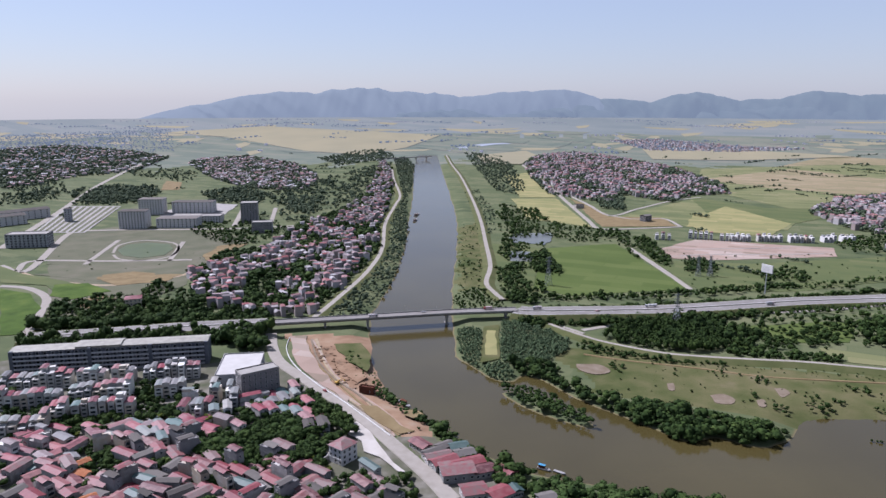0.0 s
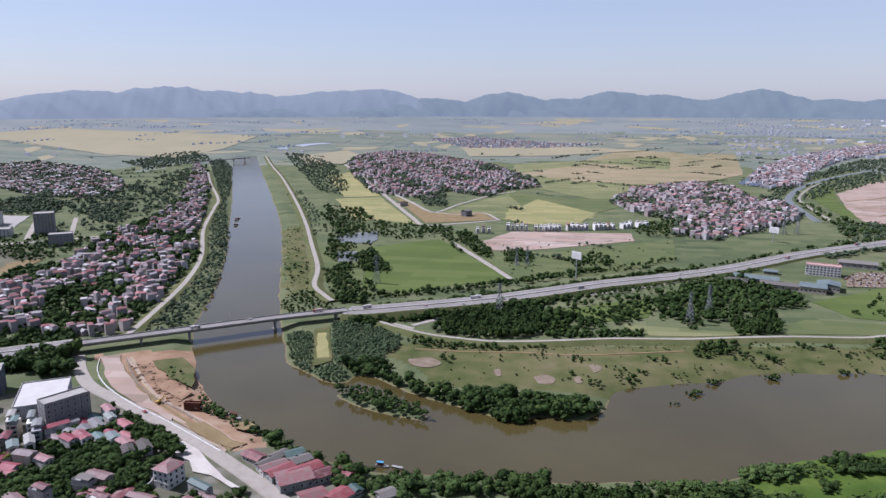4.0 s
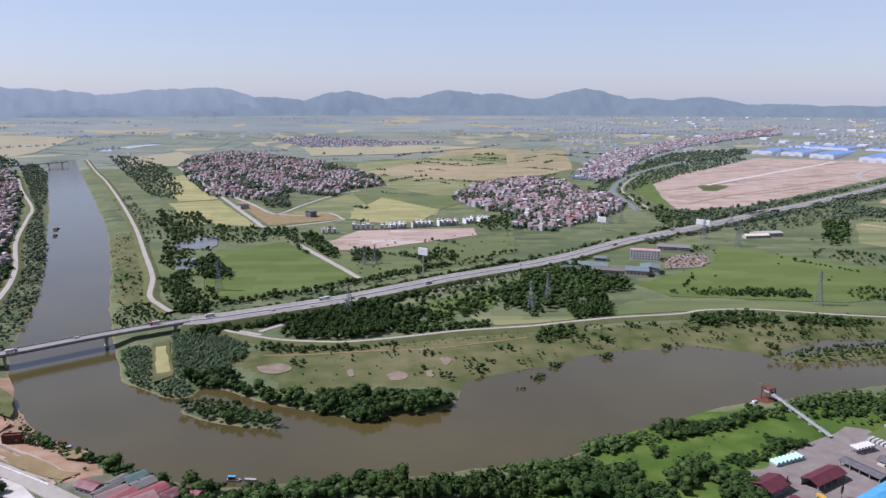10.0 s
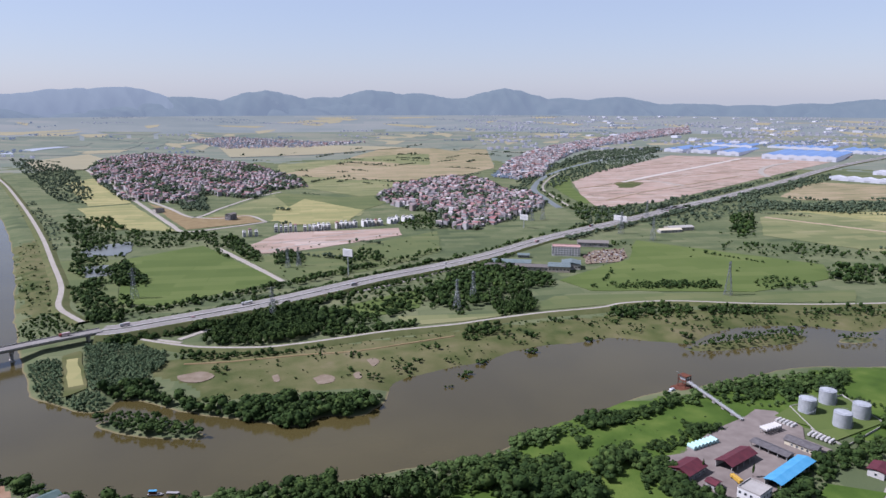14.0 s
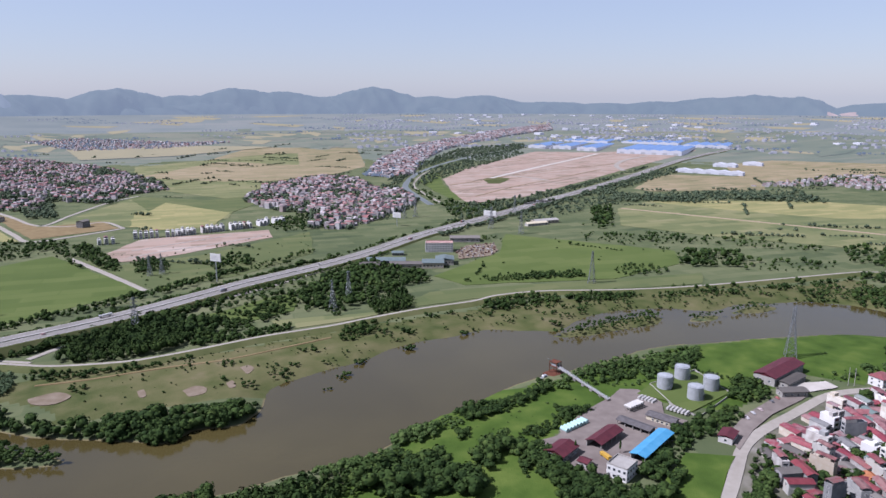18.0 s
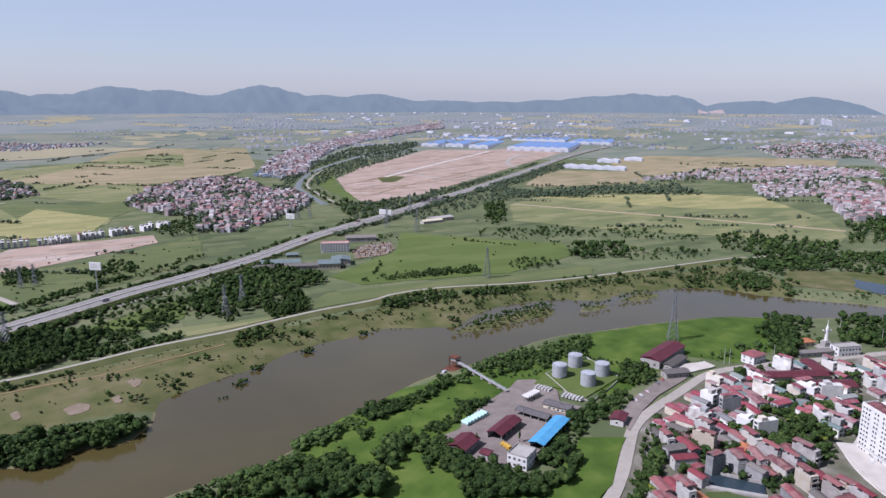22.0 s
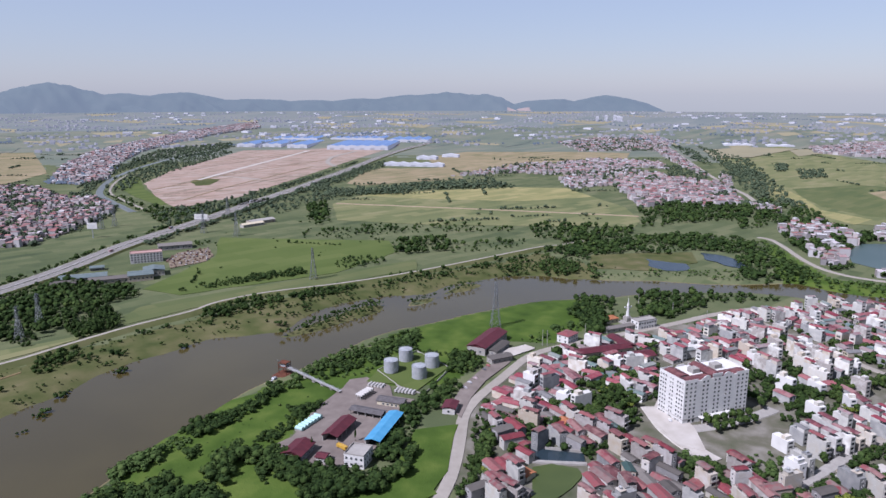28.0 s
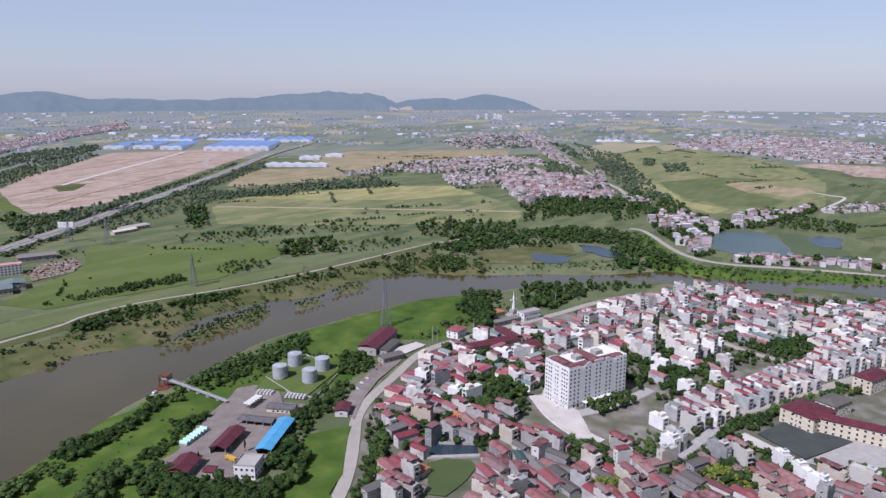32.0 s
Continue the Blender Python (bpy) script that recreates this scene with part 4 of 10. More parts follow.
field("tan", [(710, 1941), (1166, 2329), (1859, 2616), (1439, 1968), (1061, 1676), (693, 1710)])
field("olive", [(848, 2313), (1592, 2531), (1170, 1847), (811, 1624), (643, 1783)])
field("tan", [(738, 2007), (1146, 2315), (1271, 2011), (1064, 1675), (872, 1750)])
field("red", [(1333.6, 1388.0), (1621.5, 1567.0), (1912.5, 1679.4), (2300.8, 1848.2), (2430.2, 1632.7), (2871.4, 1540.9), (2837.6, 1411.1), (1900.5, 1179.1), (1527.6, 1082.3), (1222.5, 1009.4), (1137.2, 1022.6), (1052.9, 1014.3), (1141.4, 1155.4)])
field("scrub", [(1406.1, 1306.6), (1495.4, 1336.7), (1469.3, 1260.8), (1369.6, 1209.7), (1349.4, 1238.3)], 0.5, 20, 6)
field("lawn", [(1263.0, 1409.0), (1384.2, 1509.0), (1448.5, 1527.3), (1242.7, 1291.9), (1091.8, 1077.7), (1070, 1083.3), (1160.0, 1248.2)], 0.16)
field("tan", [(1535, 916), (1768, 1004), (1892, 1009), (2006, 798), (1741, 681), (1614, 783), (1510, 857)])
field("tan", [(2307, 1048), (2577, 998), (2739, 629), (2774, 400), (2504, 371), (2282, 591), (1896, 686), (1988, 864)])
field("olive", [(1225, 767), (1353, 778), (1484, 671), (1626, 504), (1660, 383), (1416, 207), (1268, 157), (1210, 158), (1152, 303), (1088, 490), (1066, 659)])
field("yellow", [(1353, 778), (1484, 671), (1626, 504), (1660, 383), (1535, 299), (1412, 420), (1364, 616)], 0.16)
field("olive", [(2929, 122), (3391, -146), (2818, -377), (2426, -547), (1923, -519), (1510, -412), (1418, -312), (1383, -217), (1382, -137), (1635, -77), (1938, -23), (2440, 58)])
field("yellow", [(1911, -64), (1848, -94), (1731, -125), (1530, -150), (1443, -225), (1376, -188), (1443, -149), (1617, -111), (1746, -67)], 0.16)
field("rice", [(1854, -117), (1999, -265), (1971, -441), (1860, -270), (1691, -301), (1582, -358), (1480, -296), (1482, -219), (1578, -155), (1731, -125)], 0.16)
field("yellow", [(3010, 152), (3254, -31), (3238, -207), (2728, -28), (2627, 86)], 0.16)
field("tan", [(1848, -272), (1906, -322), (1816, -394), (1808, -455), (1728, -447), (1642, -371), (1698, -330), (1743, -289)], 0.2)
field("red", [(2372, -535), (2466, -621), (2413, -812), (2072, -702), (2108, -637), (2257, -638)])
field("tan", [(1937, 287), (1975, 202), (1888, 113), (1853, 164), (1866, 259)], 0.16)
field("rice", [(1337, -373), (1416, -488), (1234, -429), (1181, -373), (1282, -397)], 0.12)
field("lake", [(1126, -150), (1198, -176), (1213, -212), (1200, -239), (1140, -255), (1082, -254), (1023, -243), (1017, -206), (1026, -174), (1055, -148)])
field("pool", [(1206, -264), (1201, -296), (1164, -306), (1098, -319), (1048, -330), (1032, -249), (1093, -256)], 0.14)
field("pond", [(1162, -294), (1194, -322), (1175, -349), (1100, -328), (1109, -301)], 0.2)
field("lake", [(1027, -244), (1043, -324), (997, -313), (980, -269), (996, -237)], 0.16)
field("pond", curve([(973, 114), (960, 82), (961, 54), (926, 54), (914, 82), (932, 98), (973, 114)], 6)[:-1], 0.2, 5, 4.0)
field("pond", curve([(1033, 42), (1027, 9), (995, -16), (965, -11), (979, 13), (999, 35), (1033, 42)], 6)[:-1], 0.2, 5, 4.0)
field("scrub", [(963, 182), (997, 131), (1039, 56), (976, 43), (906, 89), (886, 171)], 0.1)
field("lotus", [(118.7, 1165), (184.3, 1174), (175.3, 1106.5), (158.9, 1073.9), (109.2, 1092.2), (109.2, 1134.0)], 0.2, 10, 2)
field("lotus", [(97.9, 1023.3), (130.2, 1021.5), (126.7, 954.7), (93.5, 959.1)], 0.2, 10, 2)
field("pool", [(-488.2, 1029.0), (-492.4, 1071.1), (-467.1, 1088.9), (-428.0, 1075.5), (-408.2, 1037.1), (-406.5, 997.5), (-431.5, 978.7), (-464.0, 993.7)], 0.2, 12, 1.0)
field("plots", [(-507.9, 877.2), (-652.3, 1140.9), (-586.9, 1232.5), (-418.4, 1194.9), (-310.3, 1122.9), (-322.6, 1005.3), (-335.5, 918.1), (-314.2, 830.5), (-331.9, 774.4), (-374.0, 700.8), (-416.1, 709.3)], -0.22)
field("lotus", [(-1770.1, 2904.6), (-1668.1, 2991.1), (-1571.6, 2796.5), (-1669.8, 2720.6)], 0.3)
field("lotus", [(-1667.0, 3180.4), (-1520.0, 3320.3), (-1438.6, 3114.7), (-1580.2, 2991.1)], 0.3)
field("lotus", [(-1382.1, 2216.7), (-1329.2, 2267.2), (-1262.4, 2137.1), (-1313.7, 2092.0)], 0.3)
field("mud", [(-778.0, 1967.3), (-720.2, 1928.9), (-665.3, 1766.0), (-709.7, 1756.9)], 0.3)
field("mud", [(-414.7, 746.6), (-403.7, 785.9), (-372.3, 772.0), (-375.9, 720.1)], 0.2, 10, 4)
field("mud", [(-438.7, 867.8), (-393.3, 880.7), (-337.1, 881.6), (-352.8, 837.8), (-407.9, 840.7)], 0.2, 10, 4)
field("grass", [(-475.8, 830.4), (-437.3, 837.0), (-394.0, 801.2), (-421.8, 764.2), (-451.0, 780.7)], 0.2, 10, 3)
field("mud", [(-348.7, 986.9), (-346.6, 1065.3), (-310.0, 1077.6), (-313.1, 1009.9), (-330.1, 962.1)], 0.2, 10, 4)
field("plots", [(-546, 938), (-605, 1110), (-532, 1110), (-497, 949)], -0.18)
field("plots", [(-489, 956), (-519, 1110), (-419, 1087), (-392, 959)], -0.18)
field("plots", [(-378, 967), (-409, 1097), (-319, 1066), (-307, 967)], -0.18)
field("grass", [(-528, 808), (-480, 788), (-438, 731), (-406, 646), (-423, 638)], 0.1)
field("rice", [(-604, 931), (-545, 883), (-409, 814), (-450, 788), (-484, 827), (-548, 840)], 0.1)
field("plots", [(-531, 883), (-350, 932), (-344, 875), (-415, 840)], -0.18)
field("mud", [(-439, 878), (-406, 897), (-374, 888), (-360, 842), (-396, 825), (-426, 851)], 0.14)
field("conc", [(-800, 1481), (-686, 1482), (-610, 1174), (-696, 1174)], 0.1, 0)
for k in range(8):
    u0, u1 = (k + 0.25) / 8, (k + 0.8) / 8
    (ax_, ay_), (bx_, by_), (cx_, cy_), (dx_, dy_) = [(-793, 1473), (-684, 1474), (-613, 1179), (-697, 1179)]
    field("plots", [(ax_ + (bx_ - ax_) * u0, ay_ + (by_ - ay_) * u0), (ax_ + (bx_ - ax_) * u1, ay_ + (by_ - ay_) * u1), (dx_ + (cx_ - dx_) * u1, dy_ + (cy_ - dy_) * u1), (dx_ + (cx_ - dx_) * u0, dy_ + (cy_ - dy_) * u0)], 0.12, 0)
field("conc", [(-512.3, 1274.3), (-426.3, 1289.8), (-442.4, 1503.5), (-524.6, 1535.9), (-575.0, 1398.4)], 0.1)
field("grass", [(337.7, 176.1), (392.1, 186.5), (410.1, 163.7), (351.3, 146.5), (327.1, 145.3)], 0.15, 12, 0.6)
field("yard", [(334.5, 262.0), (351.3, 256.8), (391.5, 266.1), (432.5, 267.1), (448.2, 270.2), (457.4, 260.3), (449.9, 235.8), (433.5, 224.8), (434.7, 207.3), (415.2, 207.7), (373.6, 203.9), (361.0, 198.7), (330.4, 203.2), (325.1, 225.2), (334.8, 243.3)], 0.18, 0)
field("grass", [(278.9, 262), (293.6, 250), (317.4, 225.1), (329.8, 180), (345, 160), (325.8, 141.9), (230, 200), (235, 250)], 0.1, 12, 1.0)
field("lawn", [(449.4, 256.3), (507.4, 261.5), (526.3, 239.2), (501.4, 208.5), (449.7, 212.5), (454.5, 235.5)], 0.18, 0)
field("yard", [(425.8, 171.4), (439.4, 180.2), (474.4, 184.2), (515.7, 181.5), (530.3, 172.3), (539.2, 165.8), (530.4, 165.2), (488.0, 171.0), (454.3, 170.2), (437.3, 167.6), (420.0, 164.7)], 0.16, 0)
field("sand", [(-69.1, 446.3), (-59.9, 454.9), (-49.2, 438.6), (-39.7, 417.7), (-30.8, 398.4), (-22.0, 386.8), (-27.0, 387.8), (-39.7, 405.3), (-50.5, 412.6), (-53.4, 425.9), (-63.3, 435.4)], 0.28, 3, 0.6)
field("sand", [(543.6, 180.8), (560.6, 178.0), (578.2, 166.3), (573.3, 154.9), (556.5, 161.8), (540.8, 168.8)], 0.4, 4, 1.0)
field("court", [(462.7, -101.6), (489.9, -126.3), (465.1, -159.6), (434.4, -124.0)], 0.3, 0)
field("conc", [(495.0, -129.2), (492.0, -187.3), (435.1, -168.7), (427.1, -136.4), (430.3, -121.5), (465.1, -159.6)], 0.15, 0)
court = [(460.5, -104.5), (486.0, -127.0), (464.8, -155.5), (437.6, -124.2)]
tagged(sweep("trim", [(x, y) for x, y in court + court[:1]], [(0.25, 0.62), (-0.25, 0.62)], M_PAINT), "worn white border line of a sports court", "marking", kind="structure")
tagged(sweep("trim", [(462.2 + 5 * math.cos(k * 0.2618), -127.8 + 5 * math.sin(k * 0.2618)) for k in range(25)], [(0.2, 0.62), (-0.2, 0.62)], M_PAINT), "worn white centre circle of a sports court", "marking", kind="structure")
field("pool", [(375.2, 101.1), (382.9, 90.8), (385.3, 75.7), (379.1, 71.2), (362.3, 73.2), (343.3, 81.4), (342.6, 91.4)], 0.15, 10, 1.0)
field("pond", [(394.9, 111.1), (398.9, 100.5), (403.5, 76.0), (394.4, 73.1), (388.9, 80.9), (383.5, 106.8)], 0.2, 0)
tagged(sweep("trim", curve([(396.5, 112.2), (400.7, 100.9), (405.6, 75.2)], 6), [(0.4, -0.3), (0.3, 1.6), (-0.3, 1.6), (-0.4, -0.3)], M_CONC), "low concrete wall of a town canal", "wall", kind="structure")
tagged(sweep("trim", curve([(381.0, 107.9), (384.9, 93.5), (392.1, 71.5)], 6), [(1.6, -0.3), (1.5, 0.8), (-1.5, 0.8), (-1.6, -0.3)], M_CONC), "concrete walkway along a town canal", "wall", kind="structure")
field("sand", [(508.3, 42.4), (497.3, 31.3), (466.6, 13.9), (437.1, 5.3), (437.7, 22.4), (472.2, 44.1)], 0.2, 0)

for patch in ([(201.4, 502.4), (215.0, 505.2), (222.4, 493.6), (214.1, 481.0), (201.7, 485.9)], [(178.6, 524.9), (186.2, 525.9), (181.4, 509.2), (175.6, 510.1)], [(257.9, 514.9), (267.5, 515.3), (266.6, 503.2), (254.4, 495.5)], [(112.1, 568.9), (135.2, 569.3), (141.1, 548.1), (125.3, 539.9), (112.7, 551.8)], [(234.8, 493.0), (242.3, 495.6), (237.6, 480.0), (231.1, 481.2)]):
    cx, cy = sum(q[0] for q in patch) / len(patch), sum(q[1] for q in patch) / len(patch)
    sheet("ground_clay", curve([(cx + (x - cx) * 0.8, cy + (y - cy) * 0.8) for x, y in patch + patch[:1]], 3)[:-1], 0.09, M_CLAY, "bare clay patch in the meadow", "bare ground", step=2, rag=1.2)
field("red", [(-145.8, 637.6), (-131.3, 638.7), (-114.5, 582.7), (-91.0, 530.6), (-69.8, 493.0), (-71.3, 488.4), (-100.9, 527.0), (-124.9, 565.9)], 0.1, 4, 1.5)
field("mud", [(-62.7, 482.1), (-48.9, 481.8), (-29.7, 451.3), (-20.0, 441.1), (-29.2, 438.8), (-44.9, 454.2)], 0.14, 4, 1.5)
field("scrub", [(-100.6, 614.3), (-76.5, 617.0), (-61.0, 579.1), (-62.8, 548.1), (-80.8, 569.9)], 0.14, 4, 2)
field("mud", [(-28.6, 473.3), (-20.8, 475.6), (-13.1, 465.8), (-20.4, 460.4), (-27.3, 464.8)], 0.16, 4, 1.5)
field("brown", [(-95.7, 579.2), (-80.1, 563.5), (-61.8, 536.2), (-66.9, 523.3), (-86.8, 546.8)], 0.2, 4, 2)
road("road_dig_a", [(-133.4, 633.7), (-118.8, 592.6), (-103.3, 552.3), (-80.5, 509.2), (-54.8, 472.8), (-36.0, 440.1)], 3, M_DIRT, "rutted dirt track on the dug bank")
road("road_dig_b", [(-119.5, 630.5), (-101.8, 571.8), (-83.8, 531.7), (-62.0, 500.7), (-48.9, 475.7)], 2.5, M_DIRT, "rutted dirt track on the dug bank")
for k in range(6):
    road("road_dig_rut", [(x + 3.2 * k - 4 + 1.5 * math.sin(k * 2.1 + y * 0.05), y + 1.2 * k) for x, y in [(-134.2, 624.1), (-116.4, 571.8), (-97.4, 531.7), (-75.5, 498.6), (-54.9, 466.3), (-35.4, 431.9)]], 1.3, (M_MUD, M_CLAY, M_RED)[k % 3], "rutted strip on the dug bank", z=0.22 + 0.02 * k, keep=0)
sweep_wall = sweep("trim", curve([(-145.8, 633.7), (-141.7, 602.7), (-127.2, 565.1), (-100.4, 522.5), (-78.4, 494.5), (-58.1, 466.3), (-35.5, 434.4)], 6), [(0.3, -0.3), (0.22, 0.75), (-0.22, 0.75), (-0.3, -0.3)], M_WHITE)
tagged(sweep_wall, "low white concrete road barrier", "barrier", kind="structure")

field("scrub", [(41.0, 666.2), (56.6, 671.1), (49.6, 576.8), (30.8, 569.1)], 0.1, 6, 1.5)
field("yellow", [(43.4, 654.4), (52.2, 653.3), (48.0, 587.3), (36.0, 587.8)], 0.13, 4, 1.5)

# ---- vegetation ----
def leaf_cloud(n, size, seed, lobes, core):
    """Crown of a tree one metre high: small leafy clumps lying on lumpy lobes. Triangles as arrays."""
    rng = np.random.default_rng(seed)
    v, f = [], []
    c = np.column_stack([rng.normal(0, 0.17, lobes), rng.normal(0, 0.17, lobes), rng.uniform(0.38, 0.78, lobes)])
    c[0] = (0, 0, 0.62)
    rad = rng.uniform(0.17, 0.27, lobes)
    rad[0] = 0.30
    bm = bmesh.new()
    for k in range(lobes if core > 1 else 1):
        r = bmesh.ops.create_icosphere(bm, subdivisions=1, radius=rad[k] * 0.93)
        for q in r["verts"]:
            q.co = q.co * rng.uniform(0.84, 1.10) + Vector(c[k])
    bmesh.ops.triangulate(bm, faces=bm.faces)
    bm.verts.index_update()
    v += [tuple(q.co) for q in bm.verts]
    f += [tuple(q.index for q in p.verts) for p in bm.faces]
    bm.free()
    for i in range(n):
        k = rng.integers(lobes)
        d = rng.normal(size=3)
        d[2] = abs(d[2]) * 0.9 + rng.normal() * 0.35
        d /= np.linalg.norm(d)
        p = c[k] + d * rad[k] * rng.uniform(0.90, 1.10)
        nn = d + rng.normal(0, 0.24, 3)
        nn /= np.linalg.norm(nn)
        a = np.cross(nn, rng.normal(size=3))
        a /= np.linalg.norm(a)
        b = np.cross(nn, a)
        s = size * rng.uniform(0.6, 1.35)
        o = len(v)
        v += [tuple(p + a * s), tuple(p + b * s * 0.8 + nn * s * 0.15), tuple(p - a * s), tuple(p - b * s * 0.8 - nn * s * 0.15)]
        f += [(o, o + 1, o + 2), (o, o + 2, o + 3)]
    return np.array(v), np.array(f)


HI = [leaf_cloud(170, 0.058, k, 6, 2) for k in range(4)]
MID = [leaf_cloud(70, 0.072, 20 + k, 4, 2) for k in range(5)]
FEW = [leaf_cloud(30, 0.10, 30 + k, 2, 2) for k in range(5)]
LOW = [leaf_cloud(10, 0.15, 40 + k, 3, 1) for k in range(5)]
SLIM = []
for v, f in [leaf_cloud(46, 0.085, 60 + k, 3, 1) for k in range(3)]:
    SLIM.append((v * np.array([0.6, 0.6, 1.0]), f))


def detail(x, y):
    """Crowns have fewer leaves the further off they stand."""
    r = math.hypot(x, y)
    return HI if r < 390 else MID if r < 500 else FEW if r < 800 else LOW


def scatter(poly, spacing, jitter=0.45, seed=1, clear=True, angle=0.0):
    """Plan points over a polygon on a jittered grid, off the roads and the river."""
    rng = np.random.default_rng(seed)
    a = np.array(poly)
    ca, sa_ = math.cos(angle), math.sin(angle)
    mid = a.mean(0)
    b = (a - mid) @ np.array([[ca, -sa_], [sa_, ca]])
    xs, ys = np.arange(b[:, 0].min(), b[:, 0].max() + spacing, spacing), np.arange(b[:, 1].min(), b[:, 1].max() + spacing, spacing)
    X, Y = [q.ravel() for q in np.meshgrid(xs, ys)]
    X, Y = X + rng.uniform(-jitter, jitter, X.size) * spacing, Y + rng.uniform(-jitter, jitter, Y.size) * spacing
    p = np.column_stack([X, Y]) @ np.array([[ca, sa_], [-sa_, ca]]) + mid
    ok = inside(p[:, 0], p[:, 1], list(poly))
    p = p[ok]
    if clear and len(p):
        ok = ~inside(p[:, 0], p[:, 1], RIVER)
        for isle in ISLETS:
            ok |= inside(p[:, 0], p[:, 1], isle)
        for ln, w in ROADS:
            ok &= line_distance(p[:, 0], p[:, 1], ln[::3] + ln[-1:]) > w
        p = p[ok]
    return p


def trees_at(name, pts, hmin, hmax, temps, material, label, category="woodland", wide=1.0, seed=1):
    """Many joined crowns as one piece of woodland."""
    rng = np.random.default_rng(seed)
    V, F, o = [], [], 0
    if not len(pts):
        return None
    # woods far off swap to leaf colours with the haze painted in
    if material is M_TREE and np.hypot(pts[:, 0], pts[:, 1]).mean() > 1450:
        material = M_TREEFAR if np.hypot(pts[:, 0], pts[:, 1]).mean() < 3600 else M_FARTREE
    edge = line_distance(pts[:, 0], pts[:, 1], RIVER, True)
    wet = inside(pts[:, 0], pts[:, 1], RIVER)
    for isle in ISLETS:
        wet &= ~inside(pts[:, 0], pts[:, 1], isle)
    for (x, y), e, w in zip(pts, edge, wet):
        t_set = temps if temps is SLIM else detail(x, y)
        if hmin > 11 and t_set is MID or hmin > 11 and t_set is FEW:
            t_set = HI
        v, f = t_set[rng.integers(len(t_set))]
        h = rng.uniform(hmin, hmax) * rng.choice([0.62, 0.85, 1.0, 1.1, 1.3]) * (1 + 0.45 * noise.noise((x * 0.035, y * 0.035, 4.0)))
        t = rng.uniform(0, 6.28)
        c, s = math.cos(t) * h * wide, math.sin(t) * h * wide
        fx, fy, fz, q = far(x, y)
        z0 = fz - 0.3 + (WATER + 0.2 if w else min(0, -3.7 + e * 0.3) if e < 14 else 0)
        V.append(np.column_stack([fx + q * (v[:, 0] * c - v[:, 1] * s), fy + q * (v[:, 0] * s + v[:, 1] * c), z0 + q * (v[:, 2] * h - 0.22 * h)]))
        F.append(f + o)
        o += len(v)
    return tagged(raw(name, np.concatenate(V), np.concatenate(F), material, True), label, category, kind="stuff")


SEED = [100]


def wood(poly, spacing, hmin, hmax, temps=MID, material=None, label="dense dark green trees on the plain", wide=1.1, jitter=0.45, angle=0.0, clear=True, gaps=0.0, grain=0.03):
    """gaps: 0 closed canopy, 1 only loose clumps."""
    SEED[0] += 1
    p = scatter(poly, spacing, jitter, SEED[0], clear, angle)
    if gaps and len(p):
        k = np.array([noise.noise((x * grain, y * grain, 11.0)) + 0.5 * noise.noise((x * grain * 3, y * grain * 3, 2.0)) for x, y in p])
        p = p[k > gaps - 0.6]
    return trees_at("woodland", p, hmin, hmax, temps, material or M_TREE, label, "trees", wide, SEED[0])


def tree_row(pts, spacing, hmin, hmax, temps=MID, material=None, label="row of trees along a field edge", wide=1.0, spread=2.0):
    SEED[0] += 1
    rng = np.random.default_rng(SEED[0])
    ln = np.array(curve(pts, spacing))
    ln = ln + rng.normal(0, spread, ln.shape)
    ok = np.ones(len(ln), bool)
    for road_line, w in ROADS:
        ok &= line_distance(ln[:, 0], ln[:, 1], road_line[::3] + road_line[-1:]) > max(2.0, w - 3)
    return trees_at("tree_row", ln[ok], hmin, hmax, temps, material or M_TREE, label, "trees", wide, SEED[0])


def shrubs(poly, spacing, hmin, hmax, keep_share, material=None, label="scattered shrubs on the flood meadow", temps=MID):
    SEED[0] += 1
    rng = np.random.default_rng(SEED[0])
    p = scatter(poly, spacing, 0.48, SEED[0])
    p = p[rng.random(len(p)) < keep_share]
    return trees_at("shrubs", p, hmin, hmax, temps, material or M_TREE, label, "shrubs", 1.4, SEED[0])


def verge(line, x0, x1, o0, o1, spacing, hmin, hmax, label, gaps=0.0):
    """A belt of trees along one side of a road, between two offsets to its left."""
    a, nrm = offsets(line)
    k = (a[:, 0] > x0) & (a[:, 0] < x1)
    a, nrm = a[k], nrm[k]
    poly = [tuple(q) for q in a + nrm * o0] + [tuple(q) for q in (a + nrm * o1)[::-1]]
    return wood(poly, spacing, hmin, hmax, MID, M_TREE, label, 1.2, clear=False, gaps=gaps)


verge(EAST_LINE, 80, 560, 19, 27, 4.6, 6, 9, "dense tree line along the highway")
verge(EAST_LINE, 80, 330, -19, -30, 4.8, 6, 9, "dense tree line along the highway")
verge(EAST_LINE, 330, 640, -19, -24, 4.4, 4, 6, "clipped tree line along the highway", 0.1)
verge(EAST_LINE, 560, 1150, 20, 28, 5.5, 5, 8, "loose tree line along the highway", 0.45)
verge(EAST_LINE, 760, 1900, -20, -34, 6.5, 6, 10, "tree belt along the highway", 0.2)
def median_shrubs():
    a, nrm = offsets(EAST_LINE)
    k = (a[:, 0] > 110) & (a[:, 0] < 1100)
    p = a[k]
    p = np.concatenate([p, p[:-1] + np.diff(p, axis=0) * 0.5])
    return trees_at("shrubs", p, 1.8, 2.6, MID, M_TREE, "clipped shrubs on the highway median", "shrubs", 1.1, 17)


median_shrubs()
